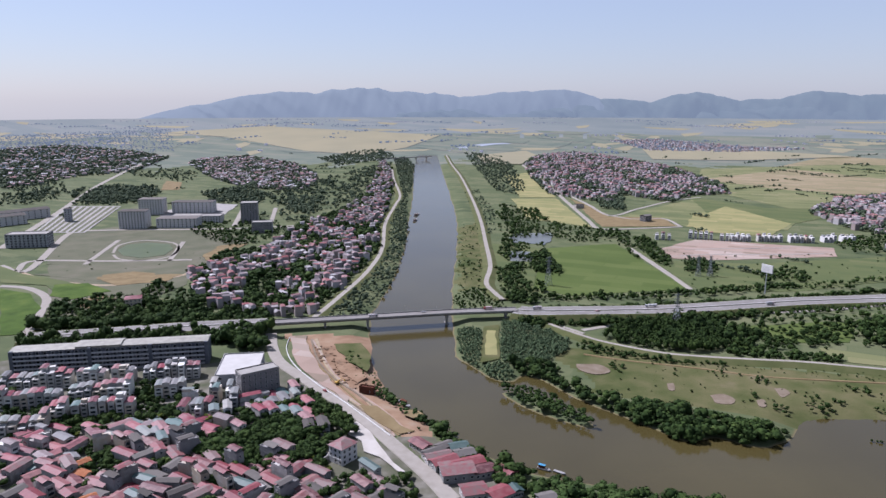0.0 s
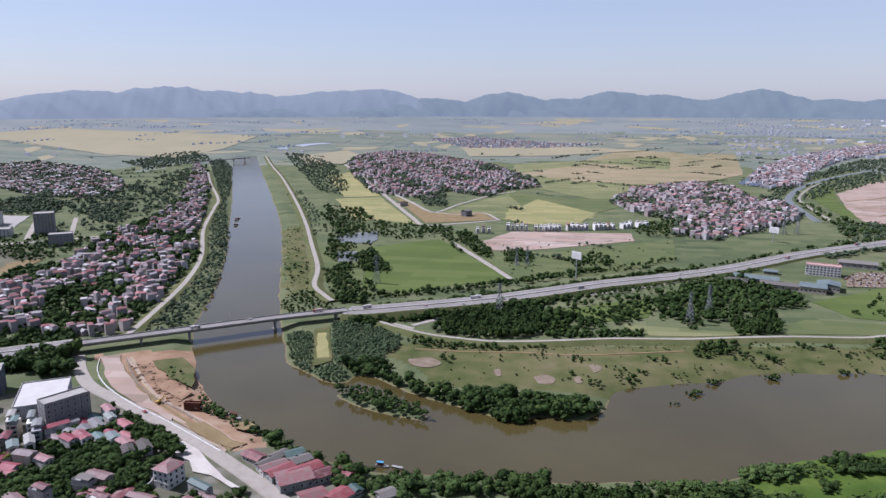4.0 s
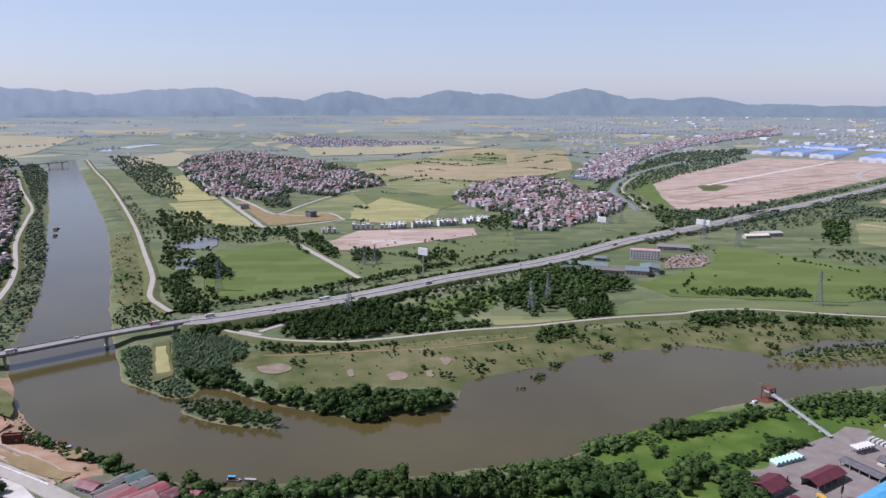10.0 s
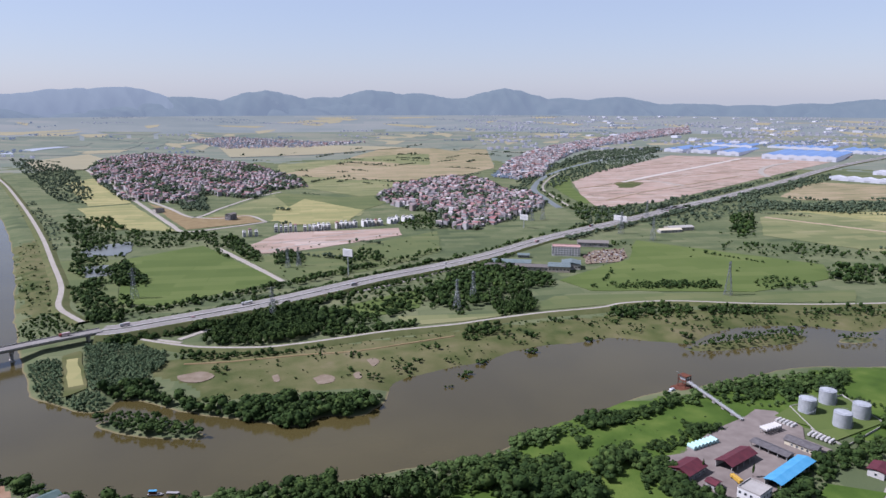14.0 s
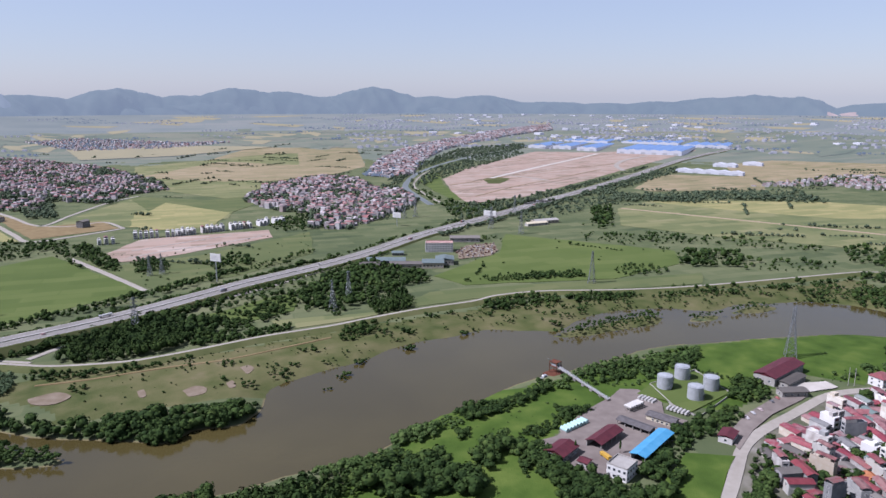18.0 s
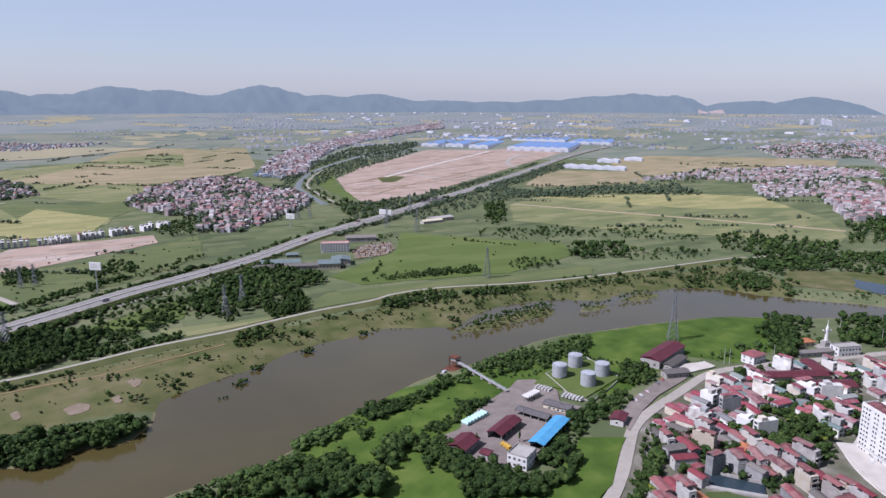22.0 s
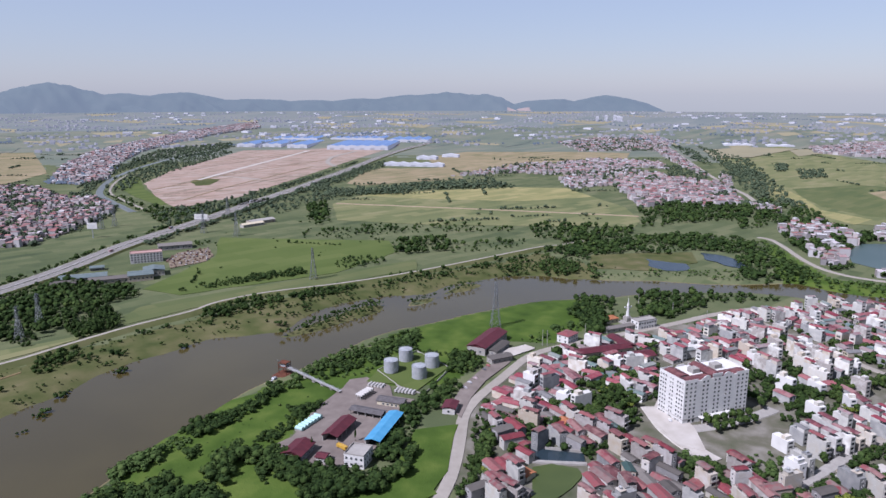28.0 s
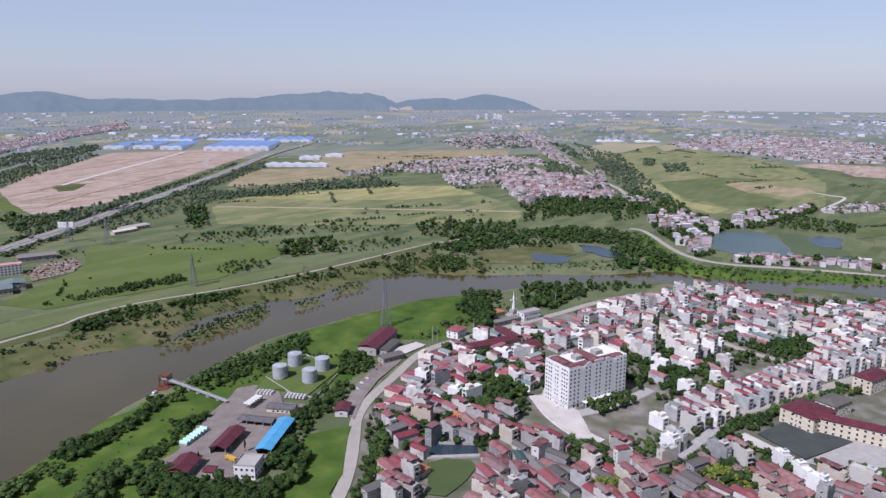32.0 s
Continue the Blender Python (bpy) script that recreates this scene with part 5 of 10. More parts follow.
wood([(-141, 703), (-109, 801), (-92, 1008), (-94, 1146), (-100, 1390), (-96, 1628), (-134, 2102), (-193, 2766), (-141, 2766), (-83, 2327), (-81, 1569), (-54, 1086), (-58, 918), (-67, 794), (-81, 736), (-77, 697), (-125.8, 679.5)], 7.0, 3.5, 7.5, MID, M_TREE, "scrubby trees on the river bank")
wood([(-431, 725), (-382, 784), (-270, 709), (-193, 732), (-162.8, 646.9), (-160.6, 624.0), (-221.8, 633.5), (-375, 640), (-388, 633)], 9, 7, 12, MID)
wood([(-880, 1634), (-838, 1774), (-738, 1811), (-659, 1597), (-788, 1506)], 13, 8, 13, LOW)
wood([(-381, 1626), (-320, 1796), (-254, 2005), (-230, 2602), (-166, 2102), (-191, 1628), (-252, 1540), (-245, 1367), (-306, 1389)], 14, 6, 10, LOW, gaps=0.5)
wood([(-366, 1596), (-338, 1658), (-288, 1568), (-253, 1389), (-294, 1367)], 12, 8, 12, LOW)
wood([(-856, 1594), (-892, 1756), (-872, 1871), (-774, 1794), (-683, 1723), (-681, 1613), (-696, 1484), (-794, 1484)], 13, 7, 11, LOW)
wood([(-1344, 2447), (-1331, 2672), (-1117, 2520), (-1049, 2259), (-1123, 2116)], 17, 8, 12, LOW, gaps=0.15)
wood([(-1323, 2094), (-1260, 2094), (-1036, 1911), (-892, 1655), (-950, 1623), (-1096, 1755)], 18, 7, 11, LOW, gaps=0.35)
wood([(-597, 1703), (-512, 1833), (-413, 1658), (-416, 1539), (-504, 1522)], 13, 7, 11, LOW)
wood([(-460, 2853), (-366, 3161), (-265, 3279), (-245, 2855), (-370, 2526)], 18, 7, 11, LOW, gaps=0.1)
wood([(-484, 1276), (-438, 1315), (-368, 1193), (-325, 1193), (-286, 1086), (-328, 1058), (-406, 1144)], 9, 5, 9, FEW, gaps=0.15)
wood([(-988, 2148), (-933, 2225), (-878, 2321), (-750, 2150), (-688, 1913), (-820, 2001)], 18, 7, 11, LOW, gaps=0.3)
wood([(-406, 661), (-333, 686), (-254, 698), (-176.5, 667.1), (-163.0, 605.7), (-174.9, 596.5), (-219.1, 634.9), (-305, 640), (-383, 622)], 9, 11.5, 16, MID, M_TREE, "tall dark trees hiding the highway")
wood([(-392, 620), (-308, 630), (-220.7, 640.1), (-175.9, 650.7), (-165.5, 620.1), (-213.6, 618.0), (-296.5, 605.5), (-378, 596)], 8, 13, 18, MID, M_TREE, "tall dark trees along the highway", 0.8, clear=False)
wood([(240, 703), (270, 703), (289, 643), (282.2, 593.6), (245.1, 602.1), (205.6, 612.9)], 6.5, 8, 13, MID, M_TREE, "tall dark trees between road and dyke", gaps=0.05)
wood([(-220.7, 640.1), (-207.2, 640.1), (-177.4, 629.9), (-160.2, 601.1), (-173.7, 592.0), (-180.7, 605.7), (-211.0, 620.0)], 8, 8, 12, MID, M_TREE, "tall dark trees by the bridge head")
wood([(-432, 747), (-361, 748), (-330, 776), (-271, 748), (-231, 696), (-331, 682), (-391, 672)], 9.5, 7, 12, MID, M_TREE, "leafy trees round riverside houses", gaps=0.2)
wood([(107, 1396), (129, 1216), (138, 1193), (102, 1033), (93, 1050), (99, 1228)], 9, 5, 9, FEW, gaps=0.25)
wood([(88, 950), (110, 929), (97, 870), (78, 821), (78, 858)], 8, 5, 9, FEW, gaps=0.2)
wood([(22, 968), (53, 968), (50, 842), (20, 842)], 13, 3, 6, LOW)
wood([(11, 802), (45, 810), (67, 754), (71, 726), (13, 718)], 6, 3, 5, MID)
wood([(129, 987), (158, 1006), (150, 901), (118, 885)], 8, 7, 11, MID)
wood([(71, 917), (87, 870), (114, 778), (73, 748), (68, 802)], 8, 5, 9, MID)
wood([(92.5, 3044.4), (178.0, 2935.8), (239.0, 2497.1), (219.3, 1822.4), (179.4, 1648.1), (131.2, 1737.3), (111.6, 2161.8)], 11, 6, 10, LOW, M_TREE, "loose trees between dyke and fields", 1.1, gaps=0.42)
wood([(120.9, 1503.7), (193.5, 1430.2), (193.5, 1302.3), (211.1, 1241.6), (303.2, 1188.3), (288.7, 1100.1), (208.3, 1090.9), (167.9, 1144.1), (123.9, 1120.6), (112.5, 1274.7)], 8, 5, 9, FEW, M_TREE, "dark trees round a pond", 1.15, gaps=0.3)
wood([(50.7, 1703.0), (87.1, 1762.8), (103.8, 1422.6), (91.4, 1188.3), (75.3, 1139.4), (63.5, 1377.5)], 8, 3, 6, FEW, M_TREE, "scrub along the dyke", 1.2, gaps=0.55)
wood([(85.8, 1088.6), (157.3, 1078.2), (152.1, 958.7), (117.1, 829.7), (69.9, 862.5)], 7, 4, 8, FEW, M_TREE, "scrubby trees by lotus ponds", 1.2, gaps=0.55)
wood([(970.5, 264.5), (1085.2, 212.0), (1054.7, 136.2), (995.0, 140.2), (935.4, 205.9)], 9, 7, 11, FEW, M_TREE, "riverside trees by the ponds", 1.25, gaps=0.1)
wood([(1110.8, 148.4), (1174.6, 60.2), (1147.2, -36.1), (1055.0, -19.0), (1052.0, 52.6)], 9, 7, 11, FEW, M_TREE, "dense trees on the far bank", 1.25, gaps=0.15)
wood([(1030.2, -3.5), (1067.7, -58.1), (947.7, -100.9), (881.5, -50.9), (912.4, -11.7)], 8, 5, 9, FEW, M_TREE, "dense riverside shrubs", 1.3, gaps=0.2)
wood([(1410.3, 162.6), (1542.2, 82.9), (1512.8, -31.6), (1363.8, -20.0), (1263.3, 94.9)], 11, 8, 12, FEW, M_TREE, "dark trees at the village edge", 1.2, gaps=0.1)
wood([(1643.4, -33.0), (1545.2, -131.0), (1344.5, -153.7), (1261.9, -110.4), (1370.3, -40.1)], 11, 7, 11, FEW, M_TREE, "trees between village houses", 1.2, gaps=0.35)
wood([(3274.0, 189.7), (2600.9, -24.4), (1935.9, -91.5), (1860.4, -48.7), (2359.2, 62.8)], 14, 8, 12, LOW, M_TREE, "trees along the main road", 1.2, gaps=0.6)
wood([(-354.3, 841.5), (-290.5, 787.7), (-225.5, 739.4), (-198.4, 697.8), (-296.9, 696.7), (-366.3, 700.4), (-382.6, 733.8), (-345.6, 767.6)], 9, 7, 11, MID, M_TREE, "leafy trees round riverside houses", 1.15, gaps=0.25)
wood([(-424.6, 1669.3), (-351.5, 1944.7), (-271.5, 2345.4), (-185.9, 2517.3), (-155.1, 2047.0), (-170.9, 1572.0), (-236.2, 1291.2), (-296.6, 1278.8)], 12, 7, 11, LOW, M_TREE, "wooded gardens behind the riverside village", 1.15, gaps=0.62)
wood([(-921.3, 1700.8), (-897.8, 1839.4), (-718.9, 1700.8), (-650.0, 1527.3), (-765.6, 1510.1)], 13, 8, 12, LOW, M_TREE, "dense wood beside the estate", 1.15, gaps=0.15)
wood([(-583.9, 1700.8), (-527.1, 1790.8), (-427.2, 1679.7), (-391.4, 1510.1), (-488.7, 1527.3)], 12, 8, 12, LOW, M_TREE, "dense wood behind the university", 1.15, gaps=0.15)
wood([(-1060.2, 1669.3), (-998.6, 1779.1), (-874.6, 1600.0), (-888.3, 1510.1), (-946.4, 1485.1)], 14, 8, 12, LOW, M_TREE, "dark trees beside the avenue", 1.15, gaps=0.35)
wood([(-497.3, 2770.5), (-231.6, 3079.1), (-182.9, 2715.9), (-355.8, 2407.1)], 15, 8, 12, LOW, M_TREE, "trees at the edge of the far field", 1.15, gaps=0.3)
wood([(-409.6, 1272.6), (-342.3, 1336.6), (-262.3, 1214.3), (-286.7, 1111.9), (-365.4, 1161.0)], 9, 5, 9, FEW, M_TREE, "loose trees beside the village", 1.15, gaps=0.4)
tree_row([(99, 755), (206, 780), (288, 790), (421, 821), (555, 852)], 6, 6, 9, MID, spread=3)
tree_row([(126, 766), (202, 766), (283, 778), (416, 811)], 6, 6, 9, MID, spread=3)
wood([(152.1, 633.2), (179.8, 674.9), (234, 679), (268.0, 639.7), (251.9, 599.7), (214.0, 593.0), (166.8, 611.5)], 4.6, 9, 12, SLIM, M_TREE, "dense stand of tall plantation trees", 1.25)
wood([(407, 659), (482, 717), (552, 736), (575, 708), (582, 674), (582, 644), (560, 606), (534, 613), (500, 605), (465, 594), (425, 589), (394, 615)], 7.0, 8, 12, FEW, M_TREE, "dense dark wood beside the highway")
wood([(441, 578), (479, 590), (506, 592), (494, 563), (476, 542), (431.1, 545.7)], 4.6, 8, 11, SLIM, M_TREE, "dense stand of tall plantation trees", 1.25)
wood([(411, 618), (434, 606), (403.3, 569.0), (391.6, 578.7)], 7, 5, 8, FEW, M_TREE, "trees beside a dark wood", gaps=0.1)
wood([(625, 570), (672, 553), (734, 511), (716, 494), (655, 530), (614, 555)], 5, 4, 6, FEW, M_TREE, "clipped row of trees along a field")
wood([(538, 497), (567, 499), (601, 481), (636, 472), (607, 447), (574, 460), (530, 474)], 5.5, 5, 8, FEW, M_TREE, "dense dark bushes along the dyke")
wood([(625, 454), (669, 440), (712, 415), (680, 396), (620, 429)], 5.5, 4.5, 7.5, FEW, M_TREE, "dense dark bushes along the dyke")
wood([(358.6, 520.9), (390.9, 541.8), (414.5, 529.4), (401.6, 509.4), (361.5, 501.5)], 5.5, 4.5, 7.5, FEW, M_TREE, "dense dark bushes below the dyke")
wood([(594, 436), (616, 425), (605, 416), (586, 427)], 5, 3, 4.5, FEW, M_TREE, "low dark bushes below the dyke")
for bush in ([(401.0, 498.7), (400.6, 490.2), (418.2, 484.3), (418.6, 478.4), (469.1, 507.5), (467.7, 499.8), (489.2, 497.2), (461.2, 448.5), (476.0, 447.3), (513.2, 439.7), (513.1, 435.0), (542.0, 403.9), (543.8, 400.0), (347.4, 460.5), (341.7, 458.0), (394.4, 456.7), (395.3, 453.0), (312.3, 439.9), (313.4, 445.5), (294.1, 484.5), (560, 451)]):
    trees_at("shrubs", np.array([bush, (bush[0] + 4, bush[1] + 2), (bush[0] - 2, bush[1] + 4)]), 3.5, 5.5, MID, M_TREE, "round bush on the flood meadow", "shrubs", 1.25, int(bush[0]))
tree_row([(110, 770), (161, 771), (222, 779), (295, 796), (378, 814), (489, 812)], 3.6, 6, 9, MID, spread=1.8, label="dense tree line along the highway")
wood([(122, 692), (175, 695), (231, 712), (280, 717), (267, 689), (208, 679), (173, 681), (137.2, 669.0)], 5.2, 4, 7, MID, M_TREE, "dense scrub below the highway embankment", 1.2, clear=False)
wood([(282, 718), (375, 731), (442, 735), (434, 723), (365, 712), (277, 701)], 5, 2.5, 4.5, MID, M_TREE, "hedge between highway and service road", 1.2, clear=False)
wood([(255.0, 601.6), (298.9, 586.9), (347.6, 581.2), (336.1, 562.6), (292.4, 574.7), (254.4, 587.4)], 5.2, 4.5, 7.5, MID, M_TREE, "dense hedge beside the dyke road", 1.2)
wood([(289, 657), (309, 657), (327, 619), (320.4, 606.3), (289.2, 629.9)], 5.2, 4.5, 7, MID, M_TREE, "hedge round a fallow plot", 1.2)
wood([(341, 969), (373, 974), (367, 908), (350, 876), (320, 901)], 6, 5, 8, FEW, M_TREE, "round clump of trees in a field", 1.2)
wood([(309, 1122), (334, 1137), (324, 978), (305, 922), (297, 944), (298, 1050)], 6.5, 5, 9, FEW, M_TREE, "trees along a farm lane", 1.2, gaps=0.1)
wood([(133, 1009), (151, 1003), (159, 906), (149, 873), (128, 884), (123, 927)], 7, 6, 10, FEW, M_TREE, "dark clump of trees in a rice field")
wood([(94, 847), (105, 811), (110, 770), (103, 741), (81, 754)], 6.5, 4, 8, FEW, M_TREE, "scrub beside the bridge", gaps=0.05)
wood([(245.8, 588.1), (284.4, 620.7), (322.4, 619.4), (314.6, 580.9), (268.1, 585.8)], 8, 6, 9, MID)
wood([(322, 703), (489, 744), (400, 601), (374, 616), (344.9, 600.8), (275.7, 631.4)], 12, 5, 9, MID)
wood([(13.5, 656.4), (38.7, 662.7), (35.9, 614.5), (29.7, 560.9), (19.8, 566.6), (14.8, 606.6)], 3.0, 3.6, 5.2, SLIM, M_PLANT, "young plantation trees in straight rows", 1.5, 0.14, 0.12)
wood([(58.8, 678.3), (85.4, 669.0), (106.3, 650.9), (117.9, 619.3), (111.6, 597.4), (89.0, 570.2), (62.1, 563.3), (49.8, 570.3)], 3.0, 4.2, 6.0, SLIM, M_PLANT, "young plantation trees in straight rows", 1.5, 0.14, 0.12)
wood([(29.6, 559.2), (50.0, 570.2), (58.4, 544.3), (51.0, 531.6), (39.6, 530.0), (30.2, 545.3)], 3.2, 3.5, 5.2, SLIM, M_PLANT, "young trees on the river bank", 1.5)
wood([(84.1, 547.9), (99.2, 527.9), (114.1, 505.7), (141.3, 487.3), (174.2, 468.3), (203.9, 453.7), (223.8, 451.0), (235.3, 444.3), (228.0, 430.6), (199.4, 422.4), (188.0, 425.5), (186.7, 437.0), (178.8, 441.6), (175.7, 422.8), (162.6, 426.5), (153.2, 438.6), (142.8, 455.2), (119.9, 470.8), (110.4, 491.0), (92.8, 520.0), (81.5, 533.3)], 5.4, 8, 12, MID, M_TREE, "dense bushes and trees on a river spit", 1.15)
wood([(-56.7, 531.6), (-42.6, 508.6), (-29.5, 489.9), (-33.6, 480.3), (-47.3, 493.1), (-56.2, 515.1)], 3.6, 2.6, 4.6, MID, M_TREE, "green bushes on the dug river bank", 1.25, gaps=0.05)
wood([(-21.8, 471.9), (-13.4, 477.1), (-2.3, 461.0), (-7.5, 451.8), (-17.4, 455.1)], 4.2, 4, 7, MID, M_TREE, "trees on the river bank beside sheds", 1.2)
for isle, hh in zip(ISLETS, (6.2, 5, 3.5, 3.5)):
    wood(isle, 3.8 if hh > 5 else 4.4, hh * 0.6, hh, MID, M_TREE, "bushy islet in the river", 1.2)
wood([(-390, 636), (-267, 653), (-174, 679), (-155.7, 630.4), (-157.6, 611.7), (-210.4, 614.6), (-367, 596)], 7.5, 8, 12, MID, M_TREE, "tall dark trees along the highway")
wood([(-261, 682), (-185, 701), (-172.8, 674.9), (-252, 657)], 8, 7, 11, MID)
wood([(-393, 643), (-271, 664), (-267, 653), (-388, 633)], 8, 6, 9, MID, clear=False)

wood([(118.0, 615.3), (143.1, 582.8), (177.1, 574.7), (216.8, 562.7), (241.4, 562.8), (245.9, 573.0), (205.6, 580.6), (169.1, 595.1), (130.6, 622.1)], 4.5, 3, 5.5, MID, M_TREE, "scrub on the meadow below the bridge ramp", 1.25, gaps=0.15)
wood([(58.2, 571.8), (70.8, 574.1), (89.8, 563.1), (99.4, 547.9), (83.5, 529.8), (66.0, 542.8), (58.4, 558.0)], 5, 6, 9, MID, M_TREE, "trees behind the young plantation", 1.2)
wood([(82, 940), (113, 916), (121, 840), (121, 786), (75, 756), (74, 823)], 8, 4, 8, FEW, M_TREE, "scrubby trees by the highway", gaps=0.3)
# south bank
wood([(48.9, 371.2), (69.2, 377.4), (115.6, 361.2), (145.3, 346.0), (160.6, 347.3), (167.1, 316.0)], 6, 5, 9, HI, M_TREE, "lush trees on the south river bank", gaps=0.3)
wood([(444.1, 314.7), (483.1, 322.4), (506.6, 310.2), (523.2, 295.8), (553.8, 284.0), (580.9, 275.5), (573.3, 264.9), (526.6, 263.9), (513.0, 267.2), (510.1, 278.8), (481.8, 295.7), (459.5, 295.1), (450.0, 304.7)], 4.8, 2.8, 6, MID, M_TREEG, "lush shrubs along the river shore", 1.35, gaps=0.3)
wood([(463.3, 294.3), (493.5, 279.8), (507.1, 274.0), (505.6, 263.5), (485.9, 263.1), (459.9, 264.7), (446.2, 278.0)], 5.0, 2.5, 5, MID, M_TREEG, "green shrubs beside the tank yard", 1.3, gaps=0.45)
wood([(533.1, 273.8), (545.7, 259.4), (526.0, 248.7), (515.1, 258.4)], 5.0, 5, 8, MID, M_TREE, "dark trees behind the tanks", 1.2)
wood([(351.0, 276.9), (370.8, 275.3), (386.0, 277.5), (403.9, 272.5), (404.1, 267.1), (368.7, 263.3), (345.8, 260.6), (336.5, 262.7)], 5.0, 3, 6, HI, M_TREE, "dark hedge trees beside the depot yard", 1.25, gaps=0.2)
wood([(369.1, 202.9), (392.6, 207.2), (414.2, 207.2), (438.4, 204.7), (465.6, 199.4), (476.9, 195.3), (469.4, 183.7), (440.5, 183.6), (418.6, 189.3), (402.4, 188.7), (369.2, 183.5), (348.1, 180.5), (345.6, 190.8)], 5.4, 5.5, 9, HI, M_TREE, "tall dark green trees between depot and road", 1.2)
wood([(476.9, 195.3), (510.3, 211.6), (534.4, 214.7), (532.4, 188.3), (517.7, 181.7), (493.4, 186.7), (476.3, 183.4)], 5.4, 5, 8.5, HI, M_TREE, "garden trees beside the depot road", 1.2, gaps=0.25)
wood([(529.9, 250.5), (532.9, 220.6), (544.6, 208.8), (536.6, 205.8), (521.4, 216.0), (521.7, 241.9)], 4.5, 2.5, 4.5, MID, M_TREE, "clipped hedge behind the tanks", 1.2)
wood([(389.5, 139.0), (408.9, 140.7), (423.5, 135.4), (423.9, 122.9), (408.1, 123.2), (401.2, 130.9), (374.1, 126.8), (360.7, 129.1), (347.1, 135.2), (371.5, 137.4)], 5.2, 5, 9, HI, M_TREE, "tall dark trees along the town road", 1.2)
wood([(329.4, 130.7), (347.1, 135.2), (360.7, 129.1), (349.5, 125.2), (331.2, 123.0)], 5.2, 5, 9, HI, M_TREE, "tall dark trees along the town road", 1.2)
wood([(659.7, 134.9), (686, 152), (727, 149), (737, 135), (677.1, 112.6), (652.9, 115.6)], 6, 6, 10, MID, M_TREE, "dense riverside trees", 1.2)
wood([(596.9, 168.9), (645.4, 146.2), (659.7, 134.9), (652.1, 119.0), (619.5, 140.3), (590.8, 153.7)], 6, 3.5, 7, MID, M_TREEG, "riverside shrubs above the town road", 1.3, gaps=0.2)
wood([(748, 159), (767, 137), (747, 108), (715, 113), (702, 146)], 7, 5, 9, MID, M_TREE, "trees beside the monument", 1.2)
wood([(776, 99), (800, 89), (813, 68), (788, 51), (814, 34), (795, 24), (755, 24), (727, 47), (721, 87)], 7.5, 6, 10, MID, M_TREE, "tall trees beside the monument", 1.15, gaps=0.1)
wood([(808, 27), (830, -2), (829, -46), (817, -49), (788, -3), (782, 22)], 7, 4, 8, MID, M_TREE, "riverside trees behind the houses", 1.15, gaps=0.3)
wood([(149.4, 336.1), (175.1, 328.5), (204.5, 314.7), (220.4, 312.2), (234.8, 302.4), (225.6, 290.3), (195.8, 295.2), (144.8, 326.2)], 3.6, 9, 12, SLIM, M_TREE, "dense row of tall straight trees on the south bank", 1.35)
wood([(129.3, 354.9), (150.3, 346.2), (143.2, 330.9), (123.6, 340.5)], 4.6, 8, 12, HI, M_TREE, "tall dark trees on the south bank", 1.15)
wood([(240.3, 309.5), (259.4, 307.7), (277.4, 290.9), (265.8, 273.0), (273.2, 257.9), (264.7, 244.7), (216.7, 277.3), (225.6, 290.3)], 5.6, 10, 14, HI, M_TREE, "tall dark leafy trees on the south bank", 1.15)
wood([(209.2, 330.6), (233.1, 330.3), (245.1, 322.1), (244.4, 313.4), (222.4, 315.1), (208.8, 321.3)], 4.2, 4, 6.5, HI, M_TREEG, "lush bright shrubs on the south bank", 1.3, gaps=0.1)
wood([(272.0, 330.9), (286.6, 334.2), (298.6, 326.0), (297.8, 317.5), (279.4, 313.3), (266.6, 319.5)], 4.0, 5, 8, HI, M_TREEG, "bright green bamboo clump by the river", 1.1)
wood([(245.9, 321.6), (259.2, 319.7), (268.2, 318.4), (255.1, 308.4), (243.3, 311.9)], 4.4, 4, 7, HI, M_TREEG, "bright green bushes by the river", 1.25)
wood([(307.2, 307.0), (318.6, 307.1), (309.7, 292.7), (300.1, 296.8)], 3.6, 4, 6, HI, M_TREE, "dark bush covered with creepers", 1.2)
wood([(313.2, 332.8), (318.3, 332.2), (341.2, 334.4), (332.4, 328.5)], 3.4, 1.5, 3, MID, M_TREEG, "low creepers along the shore", 1.5, gaps=0.1)
wood([(329.0, 327.1), (350.5, 327.2), (377.7, 315.8), (404.5, 318.3), (422.5, 318.3), (412.8, 307.8), (378.8, 303.5), (354.6, 304.5), (329.7, 308.3), (324.9, 319.3)], 3.8, 4, 6.5, HI, M_TREE, "creeper-covered shrubs along the river shore", 1.25, gaps=0.05)
wood([(308.4, 329.2), (326.4, 328.6), (322.9, 314.8), (308.8, 314.1), (303.7, 321.8)], 3.4, 1.5, 3.2, MID, M_TREEG, "low creepers on the bank grass", 1.5, gaps=0.25)
wood([(285.0, 272.3), (302.3, 280.0), (323.3, 278.3), (321.3, 269.1), (304.4, 261.3), (282.0, 259.6)], 5.2, 7, 10, HI, M_TREE, "tall dark trees beside the depot", 1.15)
wood([(313.9, 265.8), (329.8, 260.4), (329.0, 246.3), (320.2, 234.5), (306.1, 237.7), (303.9, 251.0)], 5.2, 6, 9, HI, M_TREE, "leafy trees beside the depot gate", 1.15)
wood([(309.0, 230.5), (327.7, 226.1), (322.8, 212.6), (322.6, 195.7), (309.2, 181.1), (295.3, 202.0), (298.7, 217.9)], 5.2, 7, 10, HI, M_TREE, "tall leafy trees below the depot", 1.15)
wood([(385.7, 284.5), (397.0, 276.2), (388.9, 266.9), (371.8, 268.3)], 4.4, 5, 7, HI, M_TREE, "round dark tree clump by the sheds", 1.2)
